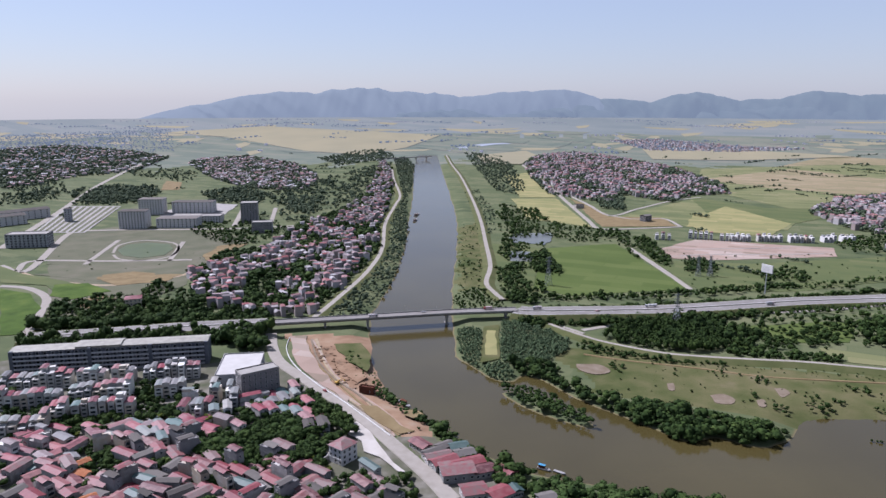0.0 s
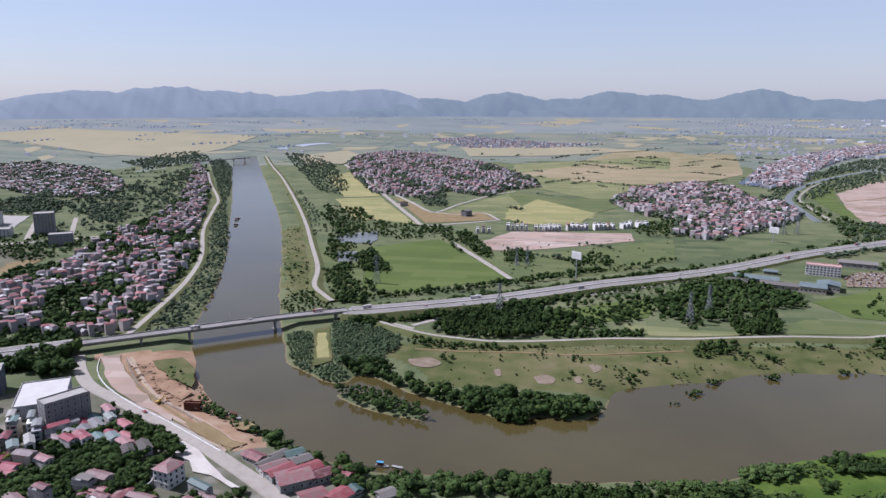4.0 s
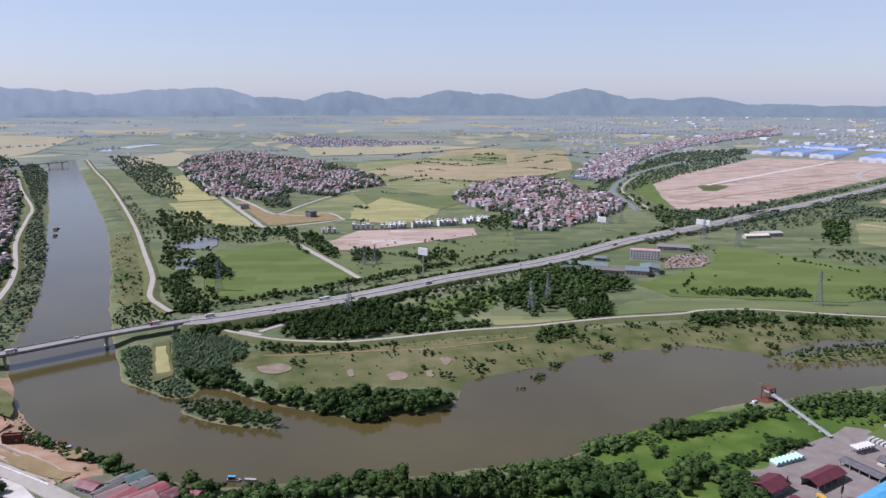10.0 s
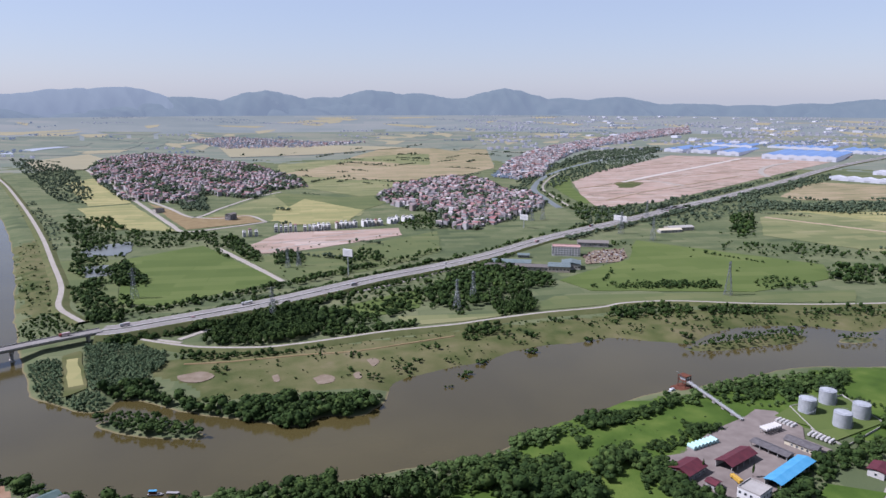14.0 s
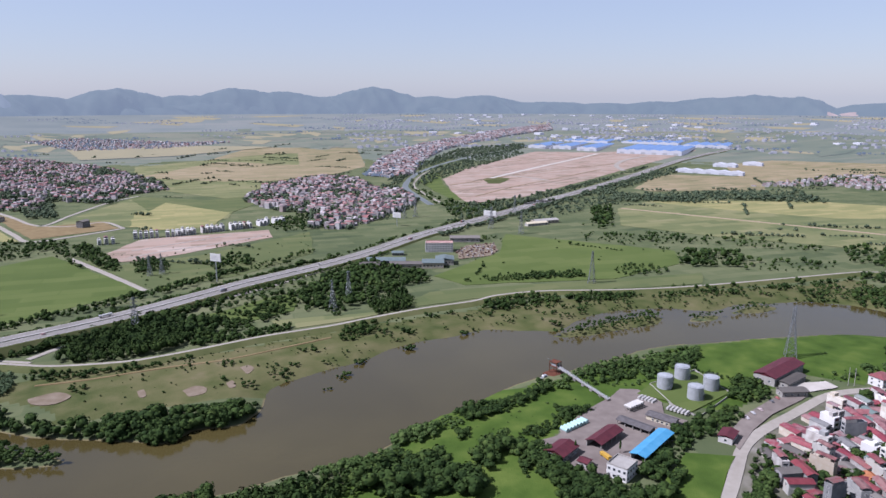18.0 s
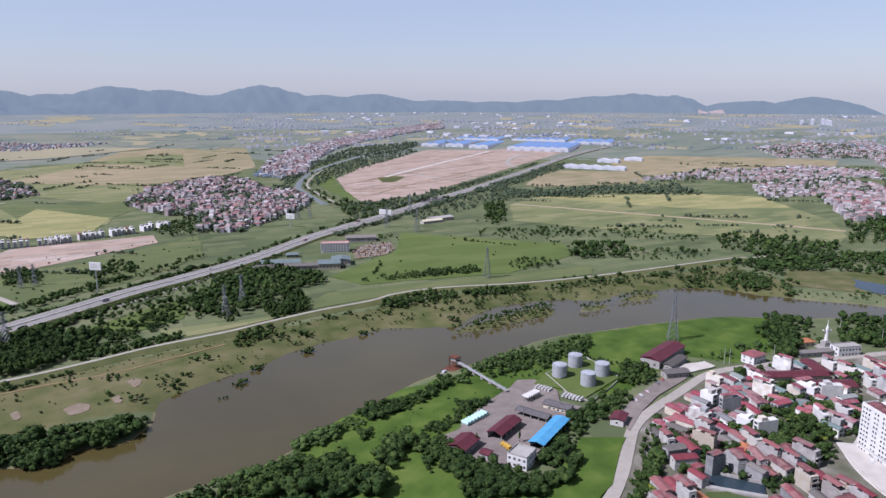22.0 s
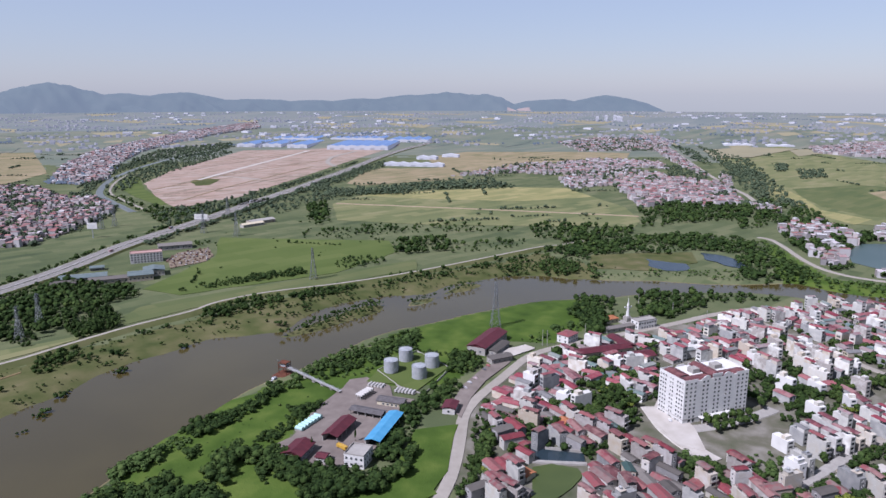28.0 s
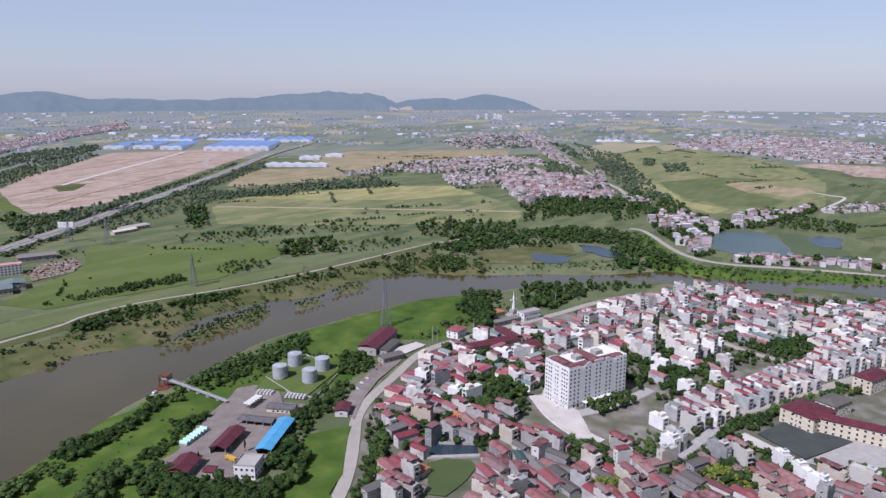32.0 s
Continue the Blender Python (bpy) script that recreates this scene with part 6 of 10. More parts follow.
wood([(340.1, 277.8), (358.3, 275.2), (360.9, 265.2), (350.5, 262.2), (337.0, 268.2)], 3.6, 3, 5, HI, M_TREE, "dark hedge beside the depot yard", 1.2)
wood([(333.4, 277.1), (360.5, 272.0), (409.0, 266.9), (406.0, 262.5), (357.1, 267.1), (331.4, 273.1)], 3.0, 1.5, 2.6, MID, M_TREE, "low dark hedge along the depot wall", 1.3)
wood([(448.5, 307.3), (485.4, 307.1), (508.6, 288.8), (539.0, 275.5), (565.1, 270.1), (554.0, 257.2), (515.1, 261.1), (482.6, 273.6), (447.9, 282.9), (437.0, 293.8)], 4.0, 3.5, 6, HI, M_TREE, "creeper-covered shrubs along the river shore", 1.3, gaps=0.25)
wood([(407.8, 311.5), (439.3, 316.0), (448.5, 307.3), (419.1, 297.7)], 3.6, 2.5, 4.5, HI, M_TREEG, "bright shrubs beside the jetty", 1.3, gaps=0.2)
wood([(318.9, 261.7), (334.2, 255.0), (318.9, 231.4), (303.3, 222.7), (293.8, 241.0)], 5.2, 6, 9, HI, M_TREE, "leafy trees beside the depot", 1.15)
wood([(304.7, 221.0), (322.6, 205.9), (337.5, 181.0), (366.4, 173.5), (347.5, 168.8), (316.3, 169.1), (286.6, 202.4)], 5.4, 7, 10, HI, M_TREE, "tall leafy trees below the depot office", 1.15)
shrubs([(297.9, 323.5), (325.1, 304.1), (377.3, 297.2), (431.8, 279.3), (399.2, 272.8), (341.7, 279.1), (304.9, 285.9), (278.6, 293.9)], 9, 0.6, 1.8, 0.3, M_TREEG, "low weeds on the bank grass")
wood([(673.1, 137.5), (702.8, 133.7), (701.2, 121.5), (660.4, 108.8), (626.8, 105.2), (616.8, 118.3)], 6.2, 8, 12, FEW, M_TREE, "tall trees beside the monument", 1.15, gaps=0.08)
wood([(717.6, 86.4), (762.7, 70.2), (753.0, 54.2), (703.6, 50.1), (705.2, 63.0), (698.1, 78.6)], 6.5, 8, 12, FEW, M_TREE, "tall trees behind the monument", 1.15, gaps=0.2)
wood([(694.6, 116.4), (715.0, 103.6), (684.9, 95.8), (667.3, 106.0)], 6, 3, 6, FEW, M_TREE, "garden shrubs round the monument", 1.2, gaps=0.3)
wood([(567.9, 181.8), (599.6, 175.7), (620.1, 161.2), (607.5, 147.5), (587.3, 156.6), (571.5, 171.6)], 5, 1, 2.2, MID, M_TREEG, "low weeds on the bank grass", 1.4, gaps=0.6)
# far bank and plain
for row in ([(630, 575), (674, 553), (712, 502)], [(526, 493), (567, 477), (614, 457)], [(619, 440), (677, 408)], [(590, 577), (643, 551), (692, 535)],
            [(746, 386), (805, 339), (856, 286)], [(877, 293), (952, 244), (1015, 217)], [(705, 382), (761, 356)], [(623, 561), (665, 532), (712, 496)]):
    tree_row(row, 7, 4, 8, MID, spread=4)
wood([(1173, 284), (1203, 228), (1173, 158), (1103, 151), (1078, 198), (1051, 255)], 12, 7, 11, FEW, M_TREE, "dark belt of trees behind the flood dyke", gaps=0.05)
wood([(995, 231), (1061, 211), (1061, 160), (1003, 151), (963, 182), (963, 224)], 10, 6, 10, FEW, M_TREE, "riverside trees on the flood meadow", 1.2)
wood([(1087, 159), (1153, 121), (1125, 61), (1064, 48), (1008, 86), (996, 136)], 10, 6, 10, FEW, M_TREE, "riverside trees by the ponds", 1.2, gaps=0.1)
wood([(1144, 42), (1182, 2), (1137, -38), (1021, -53), (960, -51), (1003, -22), (1043, -9), (1056, 33)], 10, 6, 10, FEW, M_TREE, "riverside trees by the ponds", 1.2, gaps=0.2)
wood([(1363, 172), (1474, 129), (1476, 63), (1370, 64), (1233, 107), (1207, 146)], 14, 8, 13, FEW, M_TREE, "dark wood at the edge of a village")
wood([(1483, 37), (1545, -21), (1531, -60), (1403, -68), (1254, -41), (1262, -8), (1379, 28)], 13, 7, 12, FEW, M_TREE, "dark wood at the edge of a village", gaps=0.2)
wood([(1938, -23), (1946, -57), (1631, -63), (1624, -35)], 12, 8, 12, LOW, M_TREE)
wood([(2440, 58), (2453, 5), (2110, -60), (1978, -32), (2132, 31)], 13, 8, 12, LOW, M_TREE)
wood([(2305, -152), (2343, -222), (2150, -218), (2063, -146)], 12, 8, 12, LOW, M_TREE)
wood([(2480, -100), (2490, -137), (2267, -123), (2259, -94)], 10, 8, 12, LOW, M_TREE)
wood([(1635, -77), (1645, -119), (1524, -128), (1496, -104)], 11, 7, 11, LOW, M_TREE)
wood([(1332, -286), (1378, -336), (1314, -407), (1222, -380), (1222, -329), (1252, -278)], 10, 6, 10, FEW, M_TREE, "dense plantation beside the lake", gaps=0.05)
wood([(1177, -34), (1128, -58), (1006, -79), (946, -107), (932, -190), (942, -266), (934, -331), (901, -320), (892, -253), (880, -145), (898, -87), (946, -71), (1041, -45)], 8, 3, 6, FEW, M_TREEG, "lush green shrubs on the far river bank", 1.3, gaps=0.35)
wood([(883, 184), (903, 140), (906, 89), (928, 41), (951, -18), (928, -70), (897, -17), (872, 86), (844, 163)], 8, 2.5, 5, FEW, M_TREEG, "low shrubs along the far shore", 1.3, gaps=0.4)
wood([(921, 223), (957, 204), (952, 180), (882, 188), (825, 175), (819, 198)], 8, 3, 6, FEW, M_TREE, "shrubs along the far shore", 1.3, gaps=0.3)
wood([(2283, 225), (2355, 159), (2073, 84), (1910, 85), (2006, 179)], 14, 7, 11, LOW, M_TREE)
wood([(2020, 470), (2142, 367), (2210, 298), (2027, 263), (1884, 340), (1862, 425)], 14, 7, 11, LOW, M_TREE, gaps=0.1)
wood([(3164, 722), (3717, 555), (3264, 339), (2883, 299), (2838, 607)], 18, 8, 13, LOW, M_TREE, gaps=0.2)
wood([(3276, 296), (3004, 178), (2376, 77), (2369, 107), (2745, 198)], 18, 8, 13, LOW, M_TREE, gaps=0.2)
wood([(1487, 989), (1398, 824), (1602, 746), (1651, 645), (1681, 521), (1600, 496), (1496, 677), (1329, 793), (1287, 856)], 14, 8, 13, LOW, M_TREE, "long belt of trees between fields")
wood([(927, 478), (957, 468), (1001, 418), (928, 381), (890, 382), (855, 435)], 11, 9, 14, FEW, M_TREE, "tall dark clump of trees")
wood([(1135, 328), (1175, 297), (1163, 257), (1190, 160), (1111, 153), (1058, 232), (1040, 283)], 12, 8, 12, FEW, M_TREE, "belt of tall trees on the plain", gaps=0.05)
wood([(952, 633), (1061, 563), (1103, 468), (1124, 344), (1084, 331), (1021, 459), (945, 585), (899, 598)], 13, 5, 9, LOW, M_TREE, "loose row of trees between fields", gaps=0.3)
wood([(934, 419), (1021, 311), (1018, 293), (976, 286), (906, 349), (899, 380)], 12, 5, 9, FEW, M_TREE, "loose trees at a field edge", gaps=0.45)
wood([(785, 498), (826, 491), (842, 446), (801, 427), (751, 464)], 9, 4, 7, FEW, M_TREE, "row of trees along a dyke")
wood([(730, 391), (787, 357), (805, 329), (776, 322), (735, 353), (709, 377)], 8, 4, 7, FEW, M_TREE, "row of dark bushes along the dyke")
wood([(826, 333), (867, 297), (913, 277), (903, 254), (868, 253), (825, 282), (798, 316)], 9, 4, 7, FEW, M_TREE, "bushes along the dyke", gaps=0.3)
wood([(839, 277), (868, 253), (821, 238), (798, 258)], 8, 4, 7, FEW, M_TREE, "bushes along the dyke")
wood([(877, 239), (912, 222), (900, 186), (850, 179), (836, 206), (841, 226)], 8, 5, 9, FEW, M_TREE, "bushes along the far shore")
wood([(665, 442), (707, 426), (680, 405), (648, 410), (629, 419)], 8, 4, 7, FEW, M_TREE, "dark bushes along the dyke")
wood([(1044, 1327), (1344, 1528), (1845, 1789), (2331, 1988), (2169, 1791), (1555, 1509), (1188, 1311), (1022, 1202)], 16, 7, 12, LOW)
wood([(970, 1007), (1126, 994), (1533, 1053), (2095, 1099), (1931, 1013), (1309, 899), (1045, 850), (903, 880)], 14, 7, 12, LOW)
wood([(1309, 899), (1514, 792), (1789, 614), (1636, 547), (1472, 684), (1294, 814)], 15, 7, 12, LOW)
wood([(1174, 799), (1245, 796), (1037, 657), (999, 661)], 11, 9, 14, LOW)


# ---- villages seen from afar ----
def house_blocks(name, pts, angle, material_roof, label, size=(5, 8.5), storeys=(1, 2), seed=1):
    """Joined far houses: walls with a pitched or flat roof. Two meshes under one thing."""
    rng = np.random.default_rng(seed)
    WV, WF, RV, RF = [], [], [], []
    ow = orf = 0
    for x, y in pts:
        fx, fy, fz, q = far(x, y)
        w, d = rng.uniform(*size) * q * 0.5, rng.uniform(size[0] * 1.2, size[1] * 1.4) * q * 0.5
        h = (3.4 * rng.integers(storeys[0], storeys[1] + 1) + rng.uniform(0, 1)) * q
        t = angle + rng.choice([0, math.pi / 2]) + rng.normal(0, 0.22)
        c, s = math.cos(t), math.sin(t)
        P = np.array([(-w, -d), (w, -d), (w, d), (-w, d)]) @ np.array([[c, s], [-s, c]]) + (fx, fy)
        WV += [(*p, fz - 1) for p in P] + [(*p, fz + h) for p in P]
        WF += [(ow + i, ow + (i + 1) % 4, ow + 4 + (i + 1) % 4, ow + 4 + i) for i in range(4)] + [(ow + 4, ow + 5, ow + 6, ow + 7)]
        ow += 8
        rise = rng.uniform(0.9, 1.9) * q if rng.random() < 0.72 else 0.25 * q
        e = 1.06
        E = np.array([(-w * e, -d * e), (w * e, -d * e), (w * e, d * e), (-w * e, d * e), (0, -d * e), (0, d * e)]) @ np.array([[c, s], [-s, c]]) + (fx, fy)
        RV += [(*p, fz + h + 0.05) for p in E[:4]] + [(*p, fz + h + rise) for p in E[4:]]
        RF += [(orf, orf + 4, orf + 5, orf + 3), (orf + 4, orf + 1, orf + 2, orf + 5), (orf, orf + 1, orf + 4, orf + 4), (orf + 2, orf + 3, orf + 5, orf + 5)]
        orf += 6
    RF = [f for f in RF if len(set(f)) == 4]
    th = tagged(new(name), label, "village", kind="stuff")
    a = raw("walls", np.array(WV), np.array(WF), M_FARWALL)
    b = raw("roofs", np.array(RV), np.array(RF), material_roof)
    a.parent = b.parent = th
    return th


M_FARWALL = mat("village_plaster", [(0.20, 0.19, 0.19), (0.36, 0.34, 0.33), (0.58, 0.56, 0.55), (0.42, 0.35, 0.32), (0.46, 0.44, 0.44), (0.28, 0.23, 0.21)], 0.2, 3, island=0.85, ramp=(0.08, 0.92))
M_FARROOF = mat("village_roofs", [(0.26, 0.085, 0.085), (0.17, 0.16, 0.165), (0.33, 0.15, 0.135), (0.40, 0.38, 0.375), (0.22, 0.100, 0.096), (0.28, 0.125, 0.118), (0.46, 0.44, 0.44), (0.35, 0.18, 0.16), (0.24, 0.22, 0.22)], 0.2, 3, rough=0.7, island=0.88, ramp=(0.08, 0.92))
M_DULLROOF = mat("dull_village_roofs", [(0.24, 0.085, 0.085), (0.16, 0.15, 0.16), (0.29, 0.125, 0.115), (0.35, 0.33, 0.33), (0.20, 0.085, 0.085), (0.27, 0.10, 0.098), (0.40, 0.38, 0.38), (0.28, 0.12, 0.11)], 0.2, 3, rough=0.7, island=0.88, ramp=(0.08, 0.92))
M_PALEROOF = mat("pale_village_roofs", [(0.28, 0.13, 0.11), (0.38, 0.37, 0.365), (0.50, 0.50, 0.50), (0.25, 0.09, 0.085), (0.22, 0.21, 0.21), (0.30, 0.16, 0.14)], 0.2, 3, rough=0.7, island=0.88, ramp=(0.08, 0.92))

M_RIVERROOF = mat("riverside_roofs", [(0.19, 0.055, 0.056), (0.15, 0.14, 0.145), (0.27, 0.10, 0.092), (0.33, 0.31, 0.31), (0.20, 0.10, 0.095), (0.24, 0.070, 0.070), (0.27, 0.25, 0.25), (0.40, 0.38, 0.37), (0.16, 0.06, 0.06)], 0.2, 3, rough=0.7, island=0.88, ramp=(0.08, 0.92))


def village(poly, spacing, angle=0.3, roof=None, label="dense village of red and grey roofed houses", trees=0.0, gaps=0.25, **kw):
    """Houses on a loose grid with gardens left open, trees in the gaps and along the edge."""
    SEED[0] += 1
    p = scatter(poly, spacing, 0.42, SEED[0], True, angle)
    k = np.array([0.8 * noise.noise((x * 0.012, y * 0.012, SEED[0])) + 0.7 * noise.noise((x * 0.04, y * 0.04, 1.0)) for x, y in p])
    edge = line_distance(p[:, 0], p[:, 1], list(poly), True)
    full = k + np.clip(edge / 60, 0, 0.3) > gaps - 0.35
    house_blocks("village", p[full], angle, roof or M_FARROOF, label, seed=SEED[0], **kw)
    if trees:
        rng = np.random.default_rng(SEED[0])
        q = p[~full]
        extra = scatter(poly, spacing * trees * 0.85, 0.45, SEED[0] + 500, True, angle)
        q = np.concatenate([q + rng.uniform(-4, 4, q.shape), q + rng.uniform(-6, 6, q.shape), extra])
        trees_at("woodland", q, 7.5, 12, LOW, M_TREE, "trees between village houses", "trees", 1.2, SEED[0])


village([(-229.0, 2654.1), (-149.4, 2196.3), (-117.0, 1514.3), (-111.5, 1253.1), (-99.6, 1024.8), (-111.1, 895.8), (-123.2, 791.8), (-138.2, 701.0), (-200.1, 704.3), (-251.9, 733.8), (-289.9, 779.9), (-326.1, 877.2), (-322.6, 1005.3), (-271.5, 1039.2), (-261.5, 1120.3), (-257.3, 1253.0), (-224.4, 1343.2), (-191.8, 1490.3), (-184.0, 1825.1)], 10.8, 0.5, M_RIVERROOF, "old riverside village of red and grey roofs", trees=1.25, gaps=0.50, size=(4.5, 8), storeys=(1, 3))
village([(-907.3, 2517.3), (-923.2, 2715.9), (-779.2, 2827.3), (-533.5, 2517.3), (-389.6, 2160.4), (-333.0, 1839.4), (-372.7, 1744.7), (-495.0, 1779.1), (-683.1, 2047.0)], 14, 0.2, M_PALEROOF, trees=1.1, gaps=0.50, size=(5, 9))
village([(278.5, 2431.1), (364.2, 2828.1), (567.6, 3066.1), (684.2, 2702.1), (761.6, 2333.1), (743.8, 1877.7), (692.1, 1678.5), (595.1, 1655.0), (500.5, 1523.7), (432.6, 1675.0), (350.0, 1549.4), (252.4, 1667.2), (258.4, 2045.7)], 13.0, 0.2, M_DULLROOF, trees=1.1, gaps=0.52, size=(5, 9), storeys=(1, 3))
village([(937, 3970), (1225, 4089), (1481, 3397), (1693, 3279), (1249, 3025), (925, 3160)], 22, 0.2, M_PALEROOF, trees=1.8)
village([(733.3, 1391.4), (906.2, 1586.2), (1057.9, 1651.5), (1180, 1640), (1120, 1450), (1060, 1350), (1075, 1250), (1054.4, 1170.0), (911.9, 1045.9), (785.8, 1000.8), (691.7, 954.8), (654.1, 1011.5), (742.3, 1143.4), (710.1, 1224.3)], 11.5, 0.4, trees=1.7, gaps=0.46, size=(5, 9), storeys=(1, 3))
village([(1223, 1601), (1571, 1958), (2009, 2338), (2451, 2593), (3179, 2990), (3882, 3317), (4666, 3604), (3883, 2969), (3167, 2725), (2478, 2389), (2110, 2188), (1728, 1894), (1360, 1545), (1242, 1496)], 14, 0.4, M_PALEROOF, "long village of pale walled houses", trees=1.7, gaps=0.22, size=(7, 12), storeys=(1, 3))
wood([(1363.6, 1619.5), (1700.7, 1841.5), (2140.9, 2136.8), (2408.7, 2182.6), (2630.6, 2185.0), (2401.2, 1977.0), (2037.8, 1843.8), (1791.7, 1785.7), (1551.2, 1678.4), (1330.3, 1523.4), (1192.8, 1396.9), (1150, 1390)], 13, 7, 12, LOW, M_TREE, "tree belt between a canal and a village", gaps=0.12)
wood([(1111.0, 1270.3), (1150.3, 1269.4), (1050.7, 1093.1), (1047.8, 1029.3), (1106.6, 993.2), (1041.3, 933.5), (909.3, 921.8), (982.4, 1022.7), (1037.6, 1137.6)], 10, 6, 10, LOW, M_TREE, "tree belt along a canal", gaps=0.15)
wood([(368.1, 1740.6), (437.2, 1698.2), (372.4, 1417.0), (330.2, 1445.9)], 9, 7, 11, FEW, M_TREE, "dark clump of trees in front of a village", 1.2, gaps=0.1)
wood([(658, 1121), (722, 1151), (765, 1124), (671, 972), (660, 1014), (627, 1048)], 9, 5, 9, FEW, M_TREE, "dark trees at the village edge")
village([(1777, 731), (2191, 669), (2310, 456), (2043, 184), (1921, 172), (1918, 349), (1921, 584)], 17, 0.3, M_PALEROOF, trees=2.2)
village([(1816, 311), (1905, 256), (1975, 202), (1908, 93), (1886, 34), (1540, -1), (1490, 64), (1492, 131), (1404, 174), (1535, 216)], 13.5, 0.3, M_FARROOF, trees=1.6, gaps=0.25, size=(6, 11), storeys=(1, 3))
village([(2256, 547), (2418, 483), (2480, 392), (2394, 236), (2213, 208), (2223, 330), (2043, 379), (1956, 474)], 15, 0.3, M_PALEROOF, trees=2.2, gaps=0.15, size=(7, 12))
village([(1834, 445), (1922, 411), (1959, 363), (1751, 292), (1646, 375)], 14, 0.3, M_PALEROOF, trees=2.2, gaps=0.15)
village([(1259, -63), (1366, -102), (1376, -142), (1257, -178), (1404, -254), (1418, -312), (1525, -393), (1435, -379), (1316, -291), (1238, -246), (1225, -194), (1181, -164), (1087, -141), (1012, -143), (996, -120), (1110, -85)], 13, 0.3, M_PALEROOF, "lakeside village of pale houses", trees=0.95, gaps=0.4, size=(6, 10), storeys=(1, 3))
village([(1466, -395), (1546, -474), (1570, -538), (1495, -514), (1452, -447), (1415, -388)], 14, 0.3, M_PALEROOF, trees=1.5, gaps=0.2)
village([(991, -161), (1019, -210), (1012, -261), (1007, -355), (969, -343), (974, -256), (970, -197), (971, -158)], 12, 0.1, M_FARROOF, "row of houses along the lake shore", trees=1.6, gaps=0.2)
village([(2174, 50), (2087, 30), (1788, 16), (1591, -8), (1558, -74), (1469, -83), (1459, -46), (1584, 20), (1919, 52)], 13, 0.3, M_PALEROOF, trees=1.8, gaps=0.3)
village([(3312, -253), (3720, -493), (3936, -813), (3339, -1114), (2525, -849), (2484, -691), (2550, -603), (2713, -514), (2903, -411), (3027, -257)], 22, 0.2, M_PALEROOF, "pale distant town quarter", trees=2.0, gaps=0.2, size=(9, 16), storeys=(1, 3))
village([(3249, 799), (3754, 673), (3601, 299), (2944, 290), (2774, 589)], 24, 0.3, M_PALEROOF, trees=1.6, size=(9, 15))
village([(4035, 548), (3903, 424), (2739, 222), (2073, 84), (2051, 101), (2523, 227), (3250, 396)], 15, 0.6, M_PALEROOF, "houses lining a straight main road", trees=2.0, gaps=0.1, size=(7, 12))
wood([(-2853.5, 4571.3), (-2169.8, 5677.3), (-1199.1, 3147.2), (-1328.4, 2849.5), (-1300.2, 2216.7), (-1447, 2296)], 30, 7, 11, LOW, gaps=0.45)
village([(-2043.3, 3260.3), (-1883.4, 3552.3), (-1315.5, 3079.1), (-1074.6, 2770.5), (-968.7, 2212.8), (-1079.1, 2047.0), (-1076.2, 1839.4), (-1128.1, 1779.1)], 24, 0.3, M_PALEROOF, "distant village in hazy gardens", trees=0.7, gaps=0.62, size=(7, 12))


# ---- town houses ----
KEEP = []


def spots(poly, sx, sy, turn, jitter=0.12, seed=1, margin=0.0):
    """Plots in rows: plan points of a grid turned by so many degrees, off roads, river and kept-out ground."""
    rng = np.random.default_rng(seed)
    a = np.array(poly)
    t = radians(turn)
    ax, ay = np.array((math.cos(t), math.sin(t))), np.array((-math.sin(t), math.cos(t)))
    mid = a.mean(0)
    u, w = (a - mid) @ ax, (a - mid) @ ay
    out = []
    for i, q in enumerate(np.arange(w.min(), w.max(), sy)):
        for p in np.arange(u.min() + (i % 2) * sx * 0.4, u.max(), sx):
            out.append(mid + ax * (p + rng.uniform(-jitter, jitter) * sx) + ay * (q + rng.uniform(-jitter, jitter) * sy))
    out = np.array(out)
    ok = inside(out[:, 0], out[:, 1], list(poly)) & ~inside(out[:, 0], out[:, 1], RIVER)
    for ln, wd in ROADS:
        ok &= line_distance(out[:, 0], out[:, 1], ln[::2] + ln[-1:]) > wd + margin
    for kp in KEEP:
        ok &= ~inside(out[:, 0], out[:, 1], kp)
    return out[ok]


def keep(x, y, w, d, turn, grow=5.0):
    t = radians(turn)
    c, s = math.cos(t), math.sin(t)
    KEEP.append([(x + c * a - s * b, y + s * a + c * b) for a, b in ((-w / 2 - grow, -d / 2 - grow), (w / 2 + grow, -d / 2 - grow), (w / 2 + grow, d / 2 + grow), (-w / 2 - grow, d / 2 + grow))])


WINDOW_MESH = {}


def window(parent, x, y, z, w, h, turn=0.0, name="window"):
    """A framed window set into a wall that faces local -y before the turn; alike ones share a mesh."""
    key = (round(w, 2), round(h, 2))
    if key not in WINDOW_MESH:
        f = 0.1
        bm = bmesh.new()
        rings = []
        for ex, y in ((f, 0.1), (f, -0.12), (0.0, -0.12), (0.0, -0.03)):
            rings.append([bm.verts.new(q) for q in ((-w / 2 - ex, y, -ex), (w / 2 + ex, y, -ex), (w / 2 + ex, y, h + ex), (-w / 2 - ex, y, h + ex))])
        for r0, r1 in zip(rings, rings[1:]):
            for i in range(4):
                bm.faces.new((r0[i], r0[(i + 1) % 4], r1[(i + 1) % 4], r1[i]))
        bm.faces.new(rings[-1]).material_index = 1
        me = bpy.data.meshes.new("window")
        bm.to_mesh(me)
        bm.free()
        me.materials.append(M_WHITE)
        me.materials.append(M_GLASS)
        WINDOW_MESH[key] = me
    ob = new(name, WINDOW_MESH[key])
    ob.parent = parent
    ob.matrix_basis = pose(x, y, z, 0, 0, turn)
    return ob


